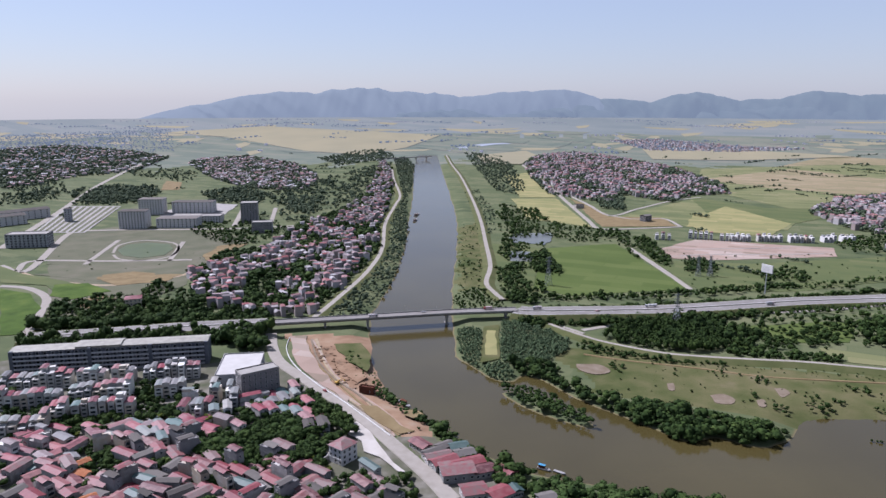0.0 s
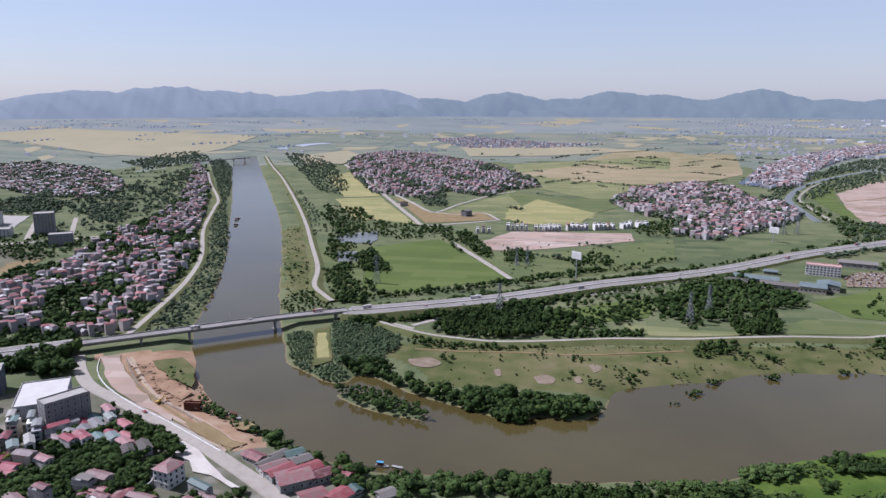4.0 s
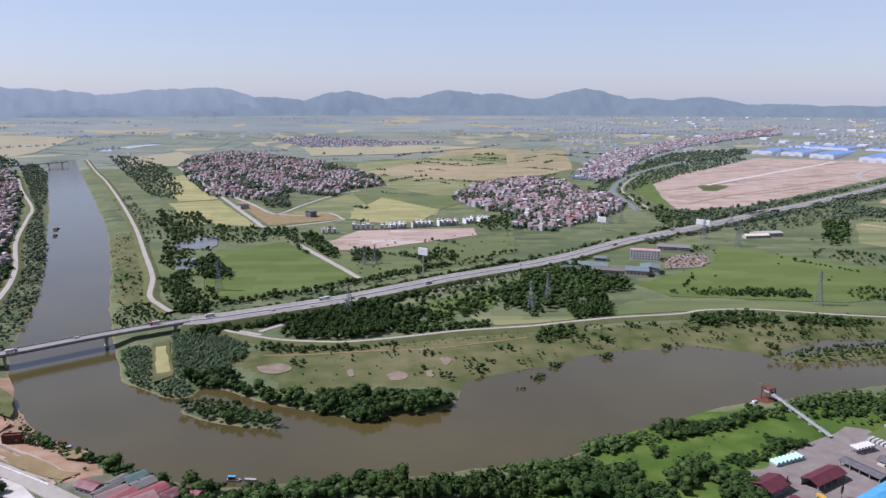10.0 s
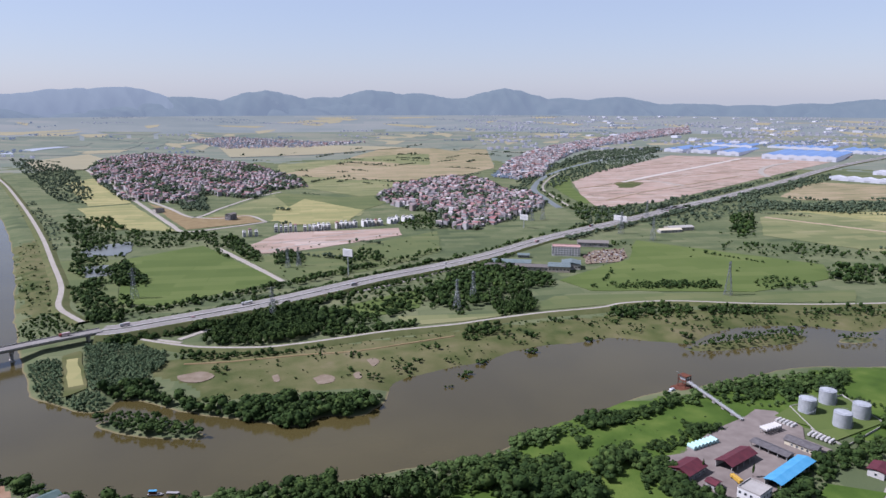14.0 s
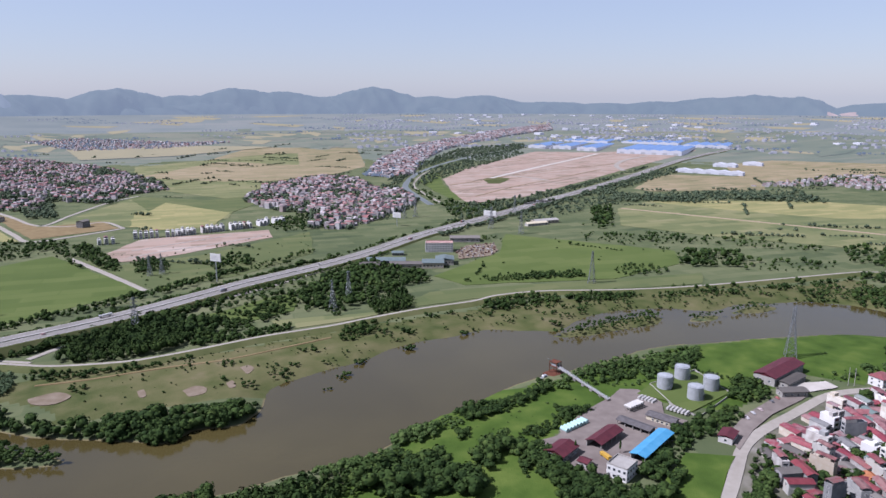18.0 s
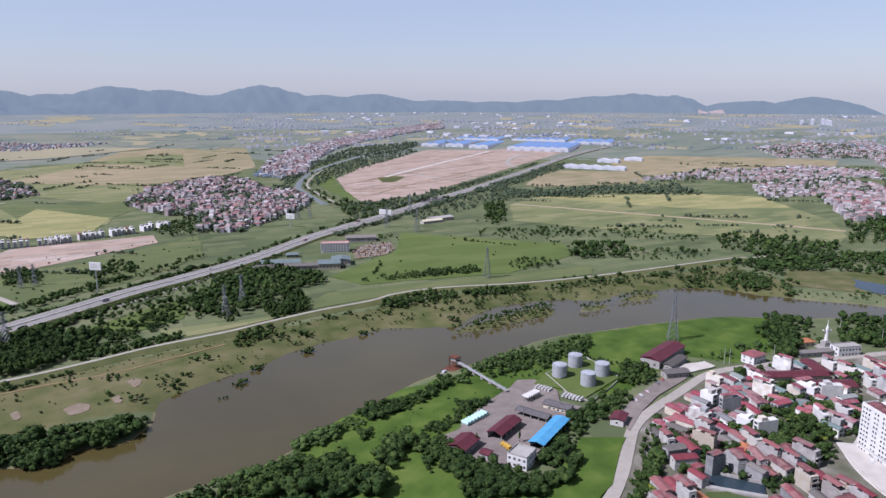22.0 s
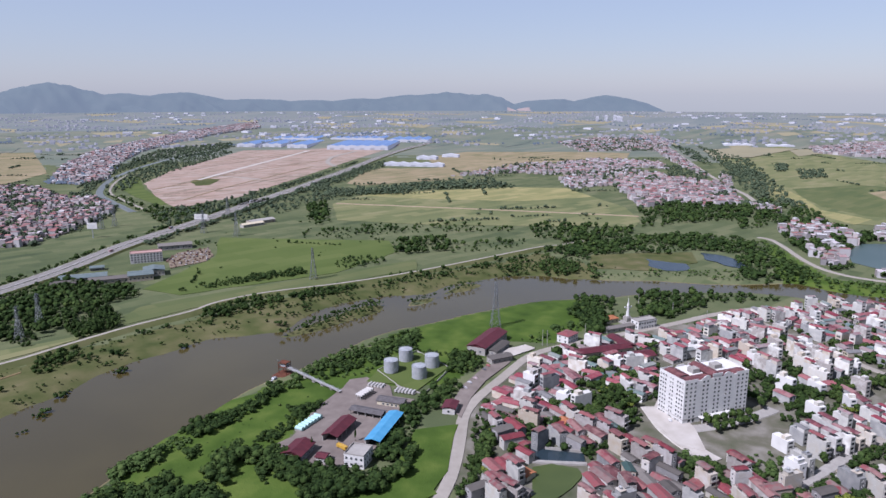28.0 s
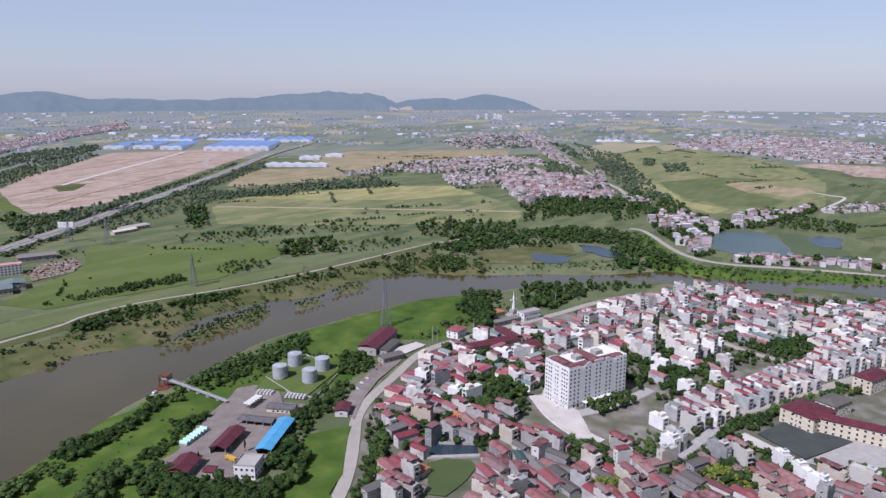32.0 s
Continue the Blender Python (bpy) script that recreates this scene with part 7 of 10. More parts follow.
def house(w, d, floors, style, roof, wall, label, group, twin=False):
    """A Vietnamese town house: plastered body, balconies and windows in front, sheet roof or roof terrace."""
    fh = 3.3
    h = floors * fh
    th = tagged(new("house"), label, "house", group)
    bm = bmesh.new()
    box(bm, -w / 2, w / 2, -d / 2, d / 2, -1.0, h, 0.06)
    if style != "gable":
        t = 0.18
        for r in ((-w / 2, w / 2, -d / 2, -d / 2 + t, h, h + 0.9), (-w / 2, w / 2, d / 2 - t, d / 2, h, h + 0.9), (-w / 2, -w / 2 + t, -d / 2 + t, d / 2 - t, h, h + 0.9), (w / 2 - t, w / 2, -d / 2 + t, d / 2 - t, h, h + 0.9)):
            box(bm, *r)
        box(bm, -w / 2 + 0.3, w / 2 - 0.3, d * 0.05, d * 0.33, h, h + 2.7)
    else:
        rise = w * 0.18
        a = [bm.verts.new(p) for p in ((-w / 2, -d / 2, h), (w / 2, -d / 2, h), (0, -d / 2, h + rise), (-w / 2, d / 2, h), (w / 2, d / 2, h), (0, d / 2, h + rise))]
        bm.faces.new((a[0], a[1], a[2]))
        bm.faces.new((a[4], a[3], a[5]))
    for k in range(1, floors):
        box(bm, -w / 2 - 0.06, w / 2 + 0.06, -d / 2 - 0.06, d / 2 + 0.06, k * fh - 0.12, k * fh + 0.1)
    part("body", bm, wall, th)
    bm = bmesh.new()
    if style == "gable":
        gable(bm, -w / 2, w / 2, -d / 2, d / 2, h + 0.12, w * 0.18 + 0.05, 0.45)
    elif style == "canopy":
        gable(bm, -w / 2, w / 2, -d * 0.28, d / 2, h + 2.75, 0.8, 0.15, 0.1)
        for x in (-w / 2 + 0.2, w / 2 - 0.2):
            for y in (-d * 0.27, d / 2 - 0.2):
                beam(bm, (x, y, h + 0.5), (x, y, h + 2.8), 0.12)
    else:
        box(bm, -w / 2 + 0.1, w / 2 - 0.1, d * 0.02, d * 0.36, h + 2.7, h + 2.9, 0.04)
    part("roof", bm, roof, th)
    if style == "flat":
        bm = bmesh.new()
        cyl(bm, 0, 0, -0.9, 0.9, 0.55, n=12)
        bmesh.ops.rotate(bm, verts=bm.verts, matrix=Matrix.Rotation(math.pi / 2, 3, "Y"))
        bmesh.ops.translate(bm, verts=bm.verts, vec=(0, d * 0.2, h + 4.0))
        for x in (-0.6, 0.6):
            box(bm, x - 0.06, x + 0.06, d * 0.2 - 0.4, d * 0.2 + 0.4, h + 2.9, h + 3.5)
        part("water_tank", bm, M_STEEL, th, "stainless steel roof water tank")
    for k in range(floors):
        if twin:
            for x in (-w * 0.26, w * 0.26):
                window(th, x, -d / 2, k * fh + 0.95, 1.3, 1.4)
        else:
            window(th, 0, -d / 2, k * fh + (0.3 if k else 0.05), w * 0.62, 2.2, name="window" if k else "shop_front")
        if k:
            bm = boxes((-w / 2, w / 2, -d / 2 - 1.1, -d / 2, k * fh - 0.1, k * fh + 0.08), (-w / 2, w / 2, -d / 2 - 1.1, -d / 2 - 1.0, k * fh + 0.08, k * fh + 0.9)) if not twin else None
            if bm:
                part("balcony", bm, wall, th)
            window(th, 0, d / 2, k * fh + 1.0, 1.2, 1.3, 180)
    if twin:
        bm = boxes((-0.6, 0.6, -d / 2 - 0.05, -d / 2 + 0.1, -0.2, 2.2))
        part("door", bm, M_RUST, th)
        for s in (1, -1):
            window(th, s * w / 2, 0, 1.0, 1.3, 1.3, 90 * s)
    return th


KINDS = dict(
    cottage=(7.4, 13, 1, "gable", M_REDROOF, M_WALL, "low plastered house with a red sheet roof", "low town houses", True),
    cottage_grey=(7, 12.5, 1, "gable", M_GREYROOF, M_WALL, "low house with a weathered grey roof", "low town houses", True),
    cottage_tile=(7, 10, 1, "gable", M_TILE, M_CREAM, "low cream house with an orange tile roof", "low town houses", True),
    two=(6.2, 14, 2, "gable", M_REDROOF, M_WALL, "two-storey house with a red pitched roof", "two-storey houses", True),
    two_grey=(6.0, 13.5, 2, "gable", M_GREYROOF, M_GREY, "two-storey grey house with a grey sheet roof", "two-storey houses", True),
    two_green=(6.0, 13.5, 2, "gable", M_GREEN, M_WALL, "two-storey house with a teal sheet roof", "two-storey houses", True),
    tube_three=(5.0, 13, 3, "canopy", M_REDROOF, M_WALL, "narrow three-storey house with a red roof canopy", "narrow town houses", False),
    tube_four=(5.0, 13, 4, "canopy", M_REDROOF, M_WALL, "narrow four-storey house with a red roof canopy", "narrow town houses", False),
    tube_flat=(5.0, 13, 4, "flat", M_WALL, M_WALL, "narrow four-storey house with a flat roof terrace", "narrow town houses", False),
    tube_grey=(5.0, 13, 3, "canopy", M_GREYROOF, M_GREY, "narrow grey house with a grey roof canopy", "narrow town houses", False),
    tube_white=(5.2, 12, 3, "flat", M_WHITE, M_WHITE, "narrow white three-storey house with a flat roof", "narrow town houses", False),
)
BUILT = {}
HOUSES = []


PLOTS = []


def place(kind, x, y, turn):
    for hx, hy in HOUSES:
        if abs(hx - x) < 4.4 and abs(hy - y) < 4.4:
            return
    PLOTS.append((kind, float(x), float(y), float(turn)))
    HOUSES.append((float(x), float(y)))


def settle(limit):
    """The houses next to the eye stand as things of their own; those further back are joined."""
    PLOTS.sort(key=lambda q: math.hypot(q[1], q[2]))
    rng = np.random.default_rng(78)
    for kind, x, y, turn in PLOTS[:limit]:
        m = pose(x, y, 0, 0, 0, turn) @ Matrix.Diagonal((rng.uniform(0.84, 1.16), rng.uniform(0.8, 1.2), rng.uniform(0.78, 1.06), 1))
        if kind in BUILT:
            copy_thing(BUILT[kind], m)
        else:
            BUILT[kind] = house(*KINDS[kind])
            BUILT[kind].matrix_basis = pose(x, y, 0, 0, 0, turn)
    WV, WF, RV, RF, GV, GF = [], [], [], [], [], []
    rng = np.random.default_rng(77)

    def put(V, F, m, pts, faces):
        o = len(V)
        V += [tuple(m @ Vector(q)) for q in pts]
        F += [tuple(o + i for i in f) for f in faces]
    cube = ((0, 1, 5, 4), (1, 2, 6, 5), (2, 3, 7, 6), (3, 0, 4, 7), (4, 5, 6, 7))
    PV, PF = [], []
    for kind, x, y, turn in PLOTS[limit:]:
        w, d, floors, style, roof = KINDS[kind][:5]
        m = pose(x, y, 0, 0, 0, turn) @ Matrix.Diagonal((rng.uniform(0.84, 1.16), rng.uniform(0.8, 1.2), rng.uniform(0.78, 1.06), 1))
        h = floors * 3.3
        c = ((-w / 2, -d / 2), (w / 2, -d / 2), (w / 2, d / 2), (-w / 2, d / 2))
        put(*((PV, PF) if kind == "tube_white" else (WV, WF)), m, [(*q, -1) for q in c] + [(*q, h) for q in c], cube)
        if style == "gable":
            z0, z1, y0, e = h + 0.1, h + w * 0.18 + 0.1, -d / 2 - 0.4, w / 2 + 0.4
        elif style == "canopy":
            z0, z1, y0, e = h + 2.6, h + 3.3, -d * 0.28, w / 2 + 0.1
        else:
            c2 = ((-w / 2 + 0.3, d * 0.05), (w / 2 - 0.3, d * 0.05), (w / 2 - 0.3, d * 0.33), (-w / 2 + 0.3, d * 0.33))
            put(WV, WF, m, [(*q, h - 0.1) for q in c2] + [(*q, h + 2.7) for q in c2], cube)
            z0 = None
        if style == "canopy":
            c2 = ((-w / 2, d * 0.0), (w / 2, d * 0.0), (w / 2, d / 2), (-w / 2, d / 2))
            put(WV, WF, m, [(*q, h - 0.1) for q in c2] + [(*q, h + 2.6) for q in c2], cube)
        if z0 is not None:
            y1 = d / 2 + 0.3
            V, F = (grey_v, grey_f) if roof in (M_GREYROOF, M_GREEN) else (RV, RF)
            put(V, F, m, [(-e, y0, z0), (0, y0, z1), (e, y0, z0), (e, y1, z0), (0, y1, z1), (-e, y1, z0)], ((0, 1, 4, 5), (1, 2, 3, 4)))
        for k in range(floors):
            for s, yy in ((-1, -d / 2 - 0.04), (1, d / 2 + 0.04)):
                for xx in ((-w * 0.25, w * 0.25) if w > 6 else (0,)):
                    ww = 0.65 if w > 6 else w * 0.3
                    z = k * 3.3 + 0.8
                    put(GV, GF, m, [(xx - ww, yy, z), (xx + ww, yy, z), (xx + ww, yy, z + 1.6), (xx - ww, yy, z + 1.6)], ((0, 1, 2, 3),))
    th = tagged(new("town_houses"), "dense town houses with red and grey roofs", "houses", kind="stuff")
    for name, V, F, m in (("walls", WV, WF, M_TOWNWALL), ("white_walls", PV, PF, M_WHITE), ("red_roofs", RV, RF, M_TOWNRED), ("grey_roofs", grey_v, grey_f, M_TOWNGREY), ("windows", GV, GF, M_GLASS)):
        raw(name, np.array(V), np.array(F), m).parent = th


grey_v, grey_f = [], []
M_TOWNWALL = mat("town_plaster", [(0.216, 0.222, 0.223), (0.384, 0.384, 0.368), (0.600, 0.588, 0.536), (0.504, 0.432, 0.335), (0.792, 0.792, 0.737), (0.348, 0.318, 0.290), (0.648, 0.648, 0.614)], 0.25, 4, island=0.75, ramp=(0.1, 0.9))
M_TOWNRED = mat("town_red_roofs", [(0.146, 0.027, 0.040), (0.235, 0.050, 0.065), (0.314, 0.129, 0.129), (0.123, 0.035, 0.045), (0.291, 0.168, 0.162), (0.213, 0.043, 0.058), (0.280, 0.224, 0.218), (0.157, 0.123, 0.118)], 0.3, 4, rough=0.65, island=0.75, ramp=(0.1, 0.9))
M_TOWNGREY = mat("town_grey_roofs", [(0.130, 0.130, 0.130), (0.221, 0.215, 0.208), (0.104, 0.169, 0.156), (0.312, 0.293, 0.267)], 0.3, 4, rough=0.7, island=0.75, ramp=(0.1, 0.9))


def quarter(poly, sx, sy, turn, mix, seed, jitter=0.1, skip=0.0, wobble=4.0, margin=4.0):
    rng = np.random.default_rng(seed)
    names = list(mix)
    wts = np.array([mix[k] for k in names], float)
    for x, y in spots(poly, sx, sy, turn, jitter, seed, margin):
        if rng.random() >= skip:
            lean = 28 * noise.noise((x * 0.018, y * 0.018, 8.0))
            place(names[rng.choice(len(names), p=wts / wts.sum())], x, y, turn + lean + rng.choice([0, 180, 0, 180, 90]) + rng.normal(0, wobble))


def terrace(p, q, depth_turn, mix, seed, skip=0.0, gap=5.15):
    """A row of adjoining narrow houses from p to q, their fronts to the right of the way (or turned by depth_turn)."""
    rng = np.random.default_rng(seed)
    names = list(mix)
    wts = np.array([mix[k] for k in names], float)
    n = int(math.hypot(q[0] - p[0], q[1] - p[1]) / gap)
    t = math.degrees(math.atan2(q[1] - p[1], q[0] - p[0])) + depth_turn
    for i in range(n):
        u = (i + 0.5) / n
        x, y = p[0] + (q[0] - p[0]) * u, p[1] + (q[1] - p[1]) * u
        if rng.random() >= skip:
            place(names[rng.choice(len(names), p=wts / wts.sum())], x, y, t)


# ---- large single buildings ----
def block(name, x, y, turn, w, d, floors, fh, wall, roof, label, category, cols, rows_side=0, style="flat", win=(1.4, 1.5), bands=True, z=0.0, rise=2.0, back=True):
    """A large building: body with string courses, window grid on its faces, flat or hipped roof."""
    th = empty(name, x, y, z, turn, label, category)
    h = floors * fh
    if math.hypot(x, y) > 800:
        back, cols = False, min(cols, 10)
    bm = bmesh.new()
    box(bm, -w / 2, w / 2, -d / 2, d / 2, -1.5, h, 0.08)
    if bands:
        for k in range(1, floors + 1):
            box(bm, -w / 2 - 0.15, w / 2 + 0.15, -d / 2 - 0.15, d / 2 + 0.15, k * fh - 0.3, k * fh + 0.02)
    part("wall", bm, wall, th)
    bm = bmesh.new()
    if style == "flat":
        for r in ((-w / 2, w / 2, -d / 2, -d / 2 + 0.3, h, h + 1.0), (-w / 2, w / 2, d / 2 - 0.3, d / 2, h, h + 1.0), (-w / 2, -w / 2 + 0.3, -d / 2 + 0.3, d / 2 - 0.3, h, h + 1.0), (w / 2 - 0.3, w / 2, -d / 2 + 0.3, d / 2 - 0.3, h, h + 1.0)):
            box(bm, *r)
        box(bm, -w / 2 + 0.3, w / 2 - 0.3, -d / 2 + 0.3, d / 2 - 0.3, h, h + 0.12)
    else:
        along = "x" if w > d else "y"
        gable(bm, -w / 2, w / 2, -d / 2, d / 2, h + 0.3, rise, 0.8, 0.25, along, min(w, d) / 2 if style == "hip" else 0.0)
        if style == "gable":
            if along == "y":
                a = [bm.verts.new(p) for p in ((-w / 2, -d / 2, h), (w / 2, -d / 2, h), (0, -d / 2, h + rise + 0.2), (-w / 2, d / 2, h), (w / 2, d / 2, h), (0, d / 2, h + rise + 0.2))]
            else:
                a = [bm.verts.new(p) for p in ((-w / 2, d / 2, h), (-w / 2, -d / 2, h), (-w / 2, 0, h + rise + 0.2), (w / 2, d / 2, h), (w / 2, -d / 2, h), (w / 2, 0, h + rise + 0.2))]
            bm.faces.new((a[0], a[1], a[2]))
            bm.faces.new((a[4], a[3], a[5]))
    part("roof", bm, roof, th)
    for k in range(floors):
        zz = k * fh + (fh - win[1]) * 0.45
        for i in range(cols):
            xx = -w / 2 + w * (i + 0.5) / cols
            window(th, xx, -d / 2, zz, *win)
            if back:
                window(th, xx, d / 2, zz, *win, 180)
        for i in range(rows_side):
            yy = -d / 2 + d * (i + 0.5) / rows_side
            window(th, w / 2, yy, zz, *win, 90)
            window(th, -w / 2, yy, zz, *win, -90)
    keep(x, y, w, d, turn)
    return th


def apartment():
    """Ten-storey white block with bays, red roof sheets and a stepped parapet."""
    cx, cy, turn, w, d, h = 499.0, 12.0, -45.0, 56.0, 26.0, 30.0
    th = empty("apartment_block", cx, cy, 0, turn, "white ten-storey apartment block with red roof sheets", "apartment block")
    fh = 3.0
    part("wall", boxes((-w / 2 + 1, w / 2 - 1, -d / 2 + 2.6, d / 2 - 1.2, -1, h, 0.1)), M_WHITE, th)
    bays = [(-28, -17), (-13.5, -6.5), (-3.5, 3.5), (6.5, 13.5), (17, 28)]
    for a, b in bays:
        part("bay", boxes((a, b, -d / 2, d / 2, 3.2 if abs(a) < 17 else -1, h + 0.2, 0.08)), M_WHITE, th)
        for s in (-1, 1):
            part("parapet", boxes((a, b, s * (d / 2 - 0.15) - 0.15, s * (d / 2 - 0.15) + 0.15, h + 0.2, h + 1.5)), M_WHITE, th)
    for a, b in ((-13.02, -5), (-3, 3), (5, 13.02)):
        part("side_bay", boxes((-w / 2 - 0.03, w / 2 + 0.03, a, b, -1, h + 0.12, 0.08)), M_WHITE, th)
        bm = bmesh.new()
        n = 12
        top = [bm.verts.new((a + (b - a) * (0.12 + 0.76 * i / n), -d / 2 - 0.05, h + 1.5 + 1.5 * math.sin(math.pi * i / n))) for i in range(n + 1)]
        low = [bm.verts.new((v.co.x, v.co.y, h + 1.2)) for v in top]
        for i in range(n):
            bm.faces.new((low[i], low[i + 1], top[i + 1], top[i]))
        solid = bmesh.ops.extrude_face_region(bm, geom=list(bm.faces))
        bmesh.ops.translate(bm, verts=[v for v in solid["geom"] if isinstance(v, bmesh.types.BMVert)], vec=(0, 0.4, 0))
        part("bay_crest", bm, M_WHITE, th)
    part("shop_front", boxes((-w / 2 + 1.2, w / 2 - 1.2, -d / 2 + 2.45, -d / 2 + 2.62, 0.1, 2.9)), M_GLASS, th, "dark glazed shop fronts")
    part("gable_crest", boxes((-4.5, 4.5, -d / 2 - 0.2, -d / 2 + 0.2, h + 1.5, h + 3.2, 0.1)), M_WHITE, th)
    for s in (-1, 1):
        part("parapet", boxes((s * (w / 2 - 0.2) - 0.2, s * (w / 2 - 0.2) + 0.2, -d / 2 + 0.35, d / 2 - 0.35, h + 0.2, h + 1.4)), M_WHITE, th)
    bm = bmesh.new()
    gable(bm, -26, 26, -d / 2 + 0.8, -d / 2 + 9, h + 0.4, 1.1, 0.0, 0.15, "x")
    gable(bm, -26, -16, -d / 2 + 9.2, d / 2 - 1, h + 0.5, 1.0, 0.0, 0.15, "y")
    gable(bm, -5, 5, -d / 2 + 1, d / 2 - 2, h + 1.8, 1.6, 0.0, 0.2, "y")
    part("roof_sheet", bm, M_REDROOF, th, "red sheet roofs behind the parapet")
    for r in ((-12, -6, -2, 4, h, h + 3.4, 0.1), (8, 15, -1, 5, h, h + 3.2, 0.1)):
        part("lift_house", boxes(r), M_CONC, th, "grey concrete lift house on the roof")
    bm = boxes((-15, 15, -d / 2 - 4.0, -d / 2 + 0.5, 3.4, 3.8, 0.1))
    for i in range(7):
        cyl(bm, -14 + i * 4.66, -d / 2 - 3.5, -0.5, 3.4, 0.3, n=10)
    part("entrance_canopy", bm, M_WHITE, th, "white colonnade canopy over the shop fronts")
    bm = boxes((-28.1, 28.1, -d / 2 - 0.25, d / 2 + 0.25, 3.0, 3.35))
    part("cornice", bm, M_CONC, th)
    for k in range(10):
        z = k * fh + (0.9 if k else 0.4)
        for a, b in bays:
            n = 3 if b - a > 8 else 2
            for i in range(n):
                x = a + (b - a) * (i + 0.5) / n
                window(th, x, -d / 2, z, 1.5 if k else 2.2, 1.5 if k else 2.3)
        for x in (-15.2, -5, 5, 15.2):
            if k:
                window(th, x, -d / 2 + 2.6, z - 0.4, 1.4, 1.9, name="loggia_door")
                part("balcony", boxes((x - 1.4, x + 1.4, -d / 2 - 0.1, -d / 2 + 2.6, k * fh - 0.12, k * fh + 0.05), (x - 1.4, x + 1.4, -d / 2 - 0.1, -d / 2, k * fh, k * fh + 0.95)), M_WHITE, th)
        for y in (-11, -8.5, -6, -1.2, 1.2, 6, 8.5, 11):
            window(th, -w / 2, y, z, 1.25, 1.4, -90)
        for y in (-10, -6, 0, 6, 10):
            window(th, w / 2, y, z, 1.25, 1.4, 90)
    keep(cx, cy, w, d, turn, 9)
    return th


apartment()


def long_building():
    """Five-storey ribbon-window slab with three roof sections."""
    x, y, turn, w, d = -279.0, 563.5, 10.0, 156.0, 18.5
    th = empty("long_office_building", x, y, 0, turn, "very long five-storey grey building with open galleries", "office building")
    fh, n = 3.7, 5
    h = fh * n
    bm = bmesh.new()
    box(bm, -w / 2, w / 2, -d / 2 + 2.2, d / 2, -1.5, h, 0.1)
    for x0 in np.linspace(-w / 2, w / 2 - 0.6, 27):
        box(bm, x0, x0 + 0.5, -d / 2, -d / 2 + 2.2, -1, h)
    for x0 in (-w / 2, -18, 30, w / 2 - 3):
        box(bm, x0, x0 + 3, -d / 2 - 0.3, -d / 2 + 2.2, -1, h + 1.2, 0.1)
    part("wall", bm, M_SLATE, th)
    for k in range(n):
        bm = boxes((-w / 2, w / 2, -d / 2 - 0.2, -d / 2 + 2.2, k * fh - 0.2, k * fh + 0.1), (-w / 2, w / 2, -d / 2 - 0.2, -d / 2 - 0.05, k * fh + 0.1, k * fh + 1.3))
        part("gallery", bm, M_GREYP, th, "pale gallery parapet running along a storey")
        for x0 in np.linspace(-w / 2 + 3, w / 2 - 3, 26):
            window(th, x0, -d / 2 + 2.2, k * fh + 0.5, 2.4, 2.4)
    for a, b, z, m in ((-w / 2, -28, 0.4, M_TANROOF), (-28, 8, 2.2, M_TANROOF), (8, w / 2, 1.2, M_TANROOF)):
        bm = bmesh.new()
        gable(bm, a, b, -d / 2 + 2, d / 2, h + z, 1.2, 0.3, 0.25, "x")
        box(bm, a + 0.3, b - 0.3, -d / 2 + 2.3, d / 2 - 0.3, h, h + z)
        part("roof", bm, m, th, "pale sheet roof section")
    keep(x, y, w, d, turn, 7)


M_SLATE = mat("slate_grey_render", [(0.10, 0.11, 0.13), (0.15, 0.16, 0.18)], 0.2, 4)
M_GREYP = mat("pale_grey_paint", [(0.34, 0.35, 0.37), (0.45, 0.46, 0.47)], 0.2, 4)
M_TANROOF = mat("tan_sheet_roof", [(0.24, 0.23, 0.19), (0.36, 0.345, 0.29)], 0.2, 4, rough=0.6)
long_building()
block("white_hall", -166, 543, 98, 48, 33, 2, 4.5, M_GREYP, M_PALECONC, "hall with a large flat white roof", "hall", 6, 4, "flat", (2.2, 1.6))
block("grey_office", -143, 509, 35, 30, 13, 5, 3.6, M_GREY, M_CONC, "bulky grey five-storey building with a flat roof", "office building", 7, 3)
block("red_house", -62.5, 403.5, -38, 11.5, 13, 3, 3.5, M_WHITE, M_REDROOF, "white three-storey villa with a red hipped roof", "house", 3, 3, "hip", (1.6, 1.8), rise=2.2)
# school and its yard
block("school_hall", 488.7, -137.5, -45, 26, 24, 3, 3.4, M_CREAM, M_MAROON, "cream school hall with a red hipped roof", "school", 5, 4, "hip", (1.5, 1.6), rise=3.0)
block("school_wing", 473.4, -159.3, -110, 66, 10, 3, 3.4, M_CREAM, M_MAROON, "long cream school wing with a red roof", "school", 15, 2, "hip", (1.5, 1.6), rise=2.4)
block("school_wing", 508.6, -158.6, -45, 22, 14, 3, 3.4, M_CREAM, M_GREYROOF, "cream school wing with a weathered roof", "school", 5, 3, "hip", (1.5, 1.6), rise=2.4)
block("school_wing", 564.4, -200.8, -45, 30, 14, 3, 3.6, M_CREAM, M_MAROON, "cream school building with a red hipped roof", "school", 7, 3, "hip", (1.5, 1.6), rise=2.6)
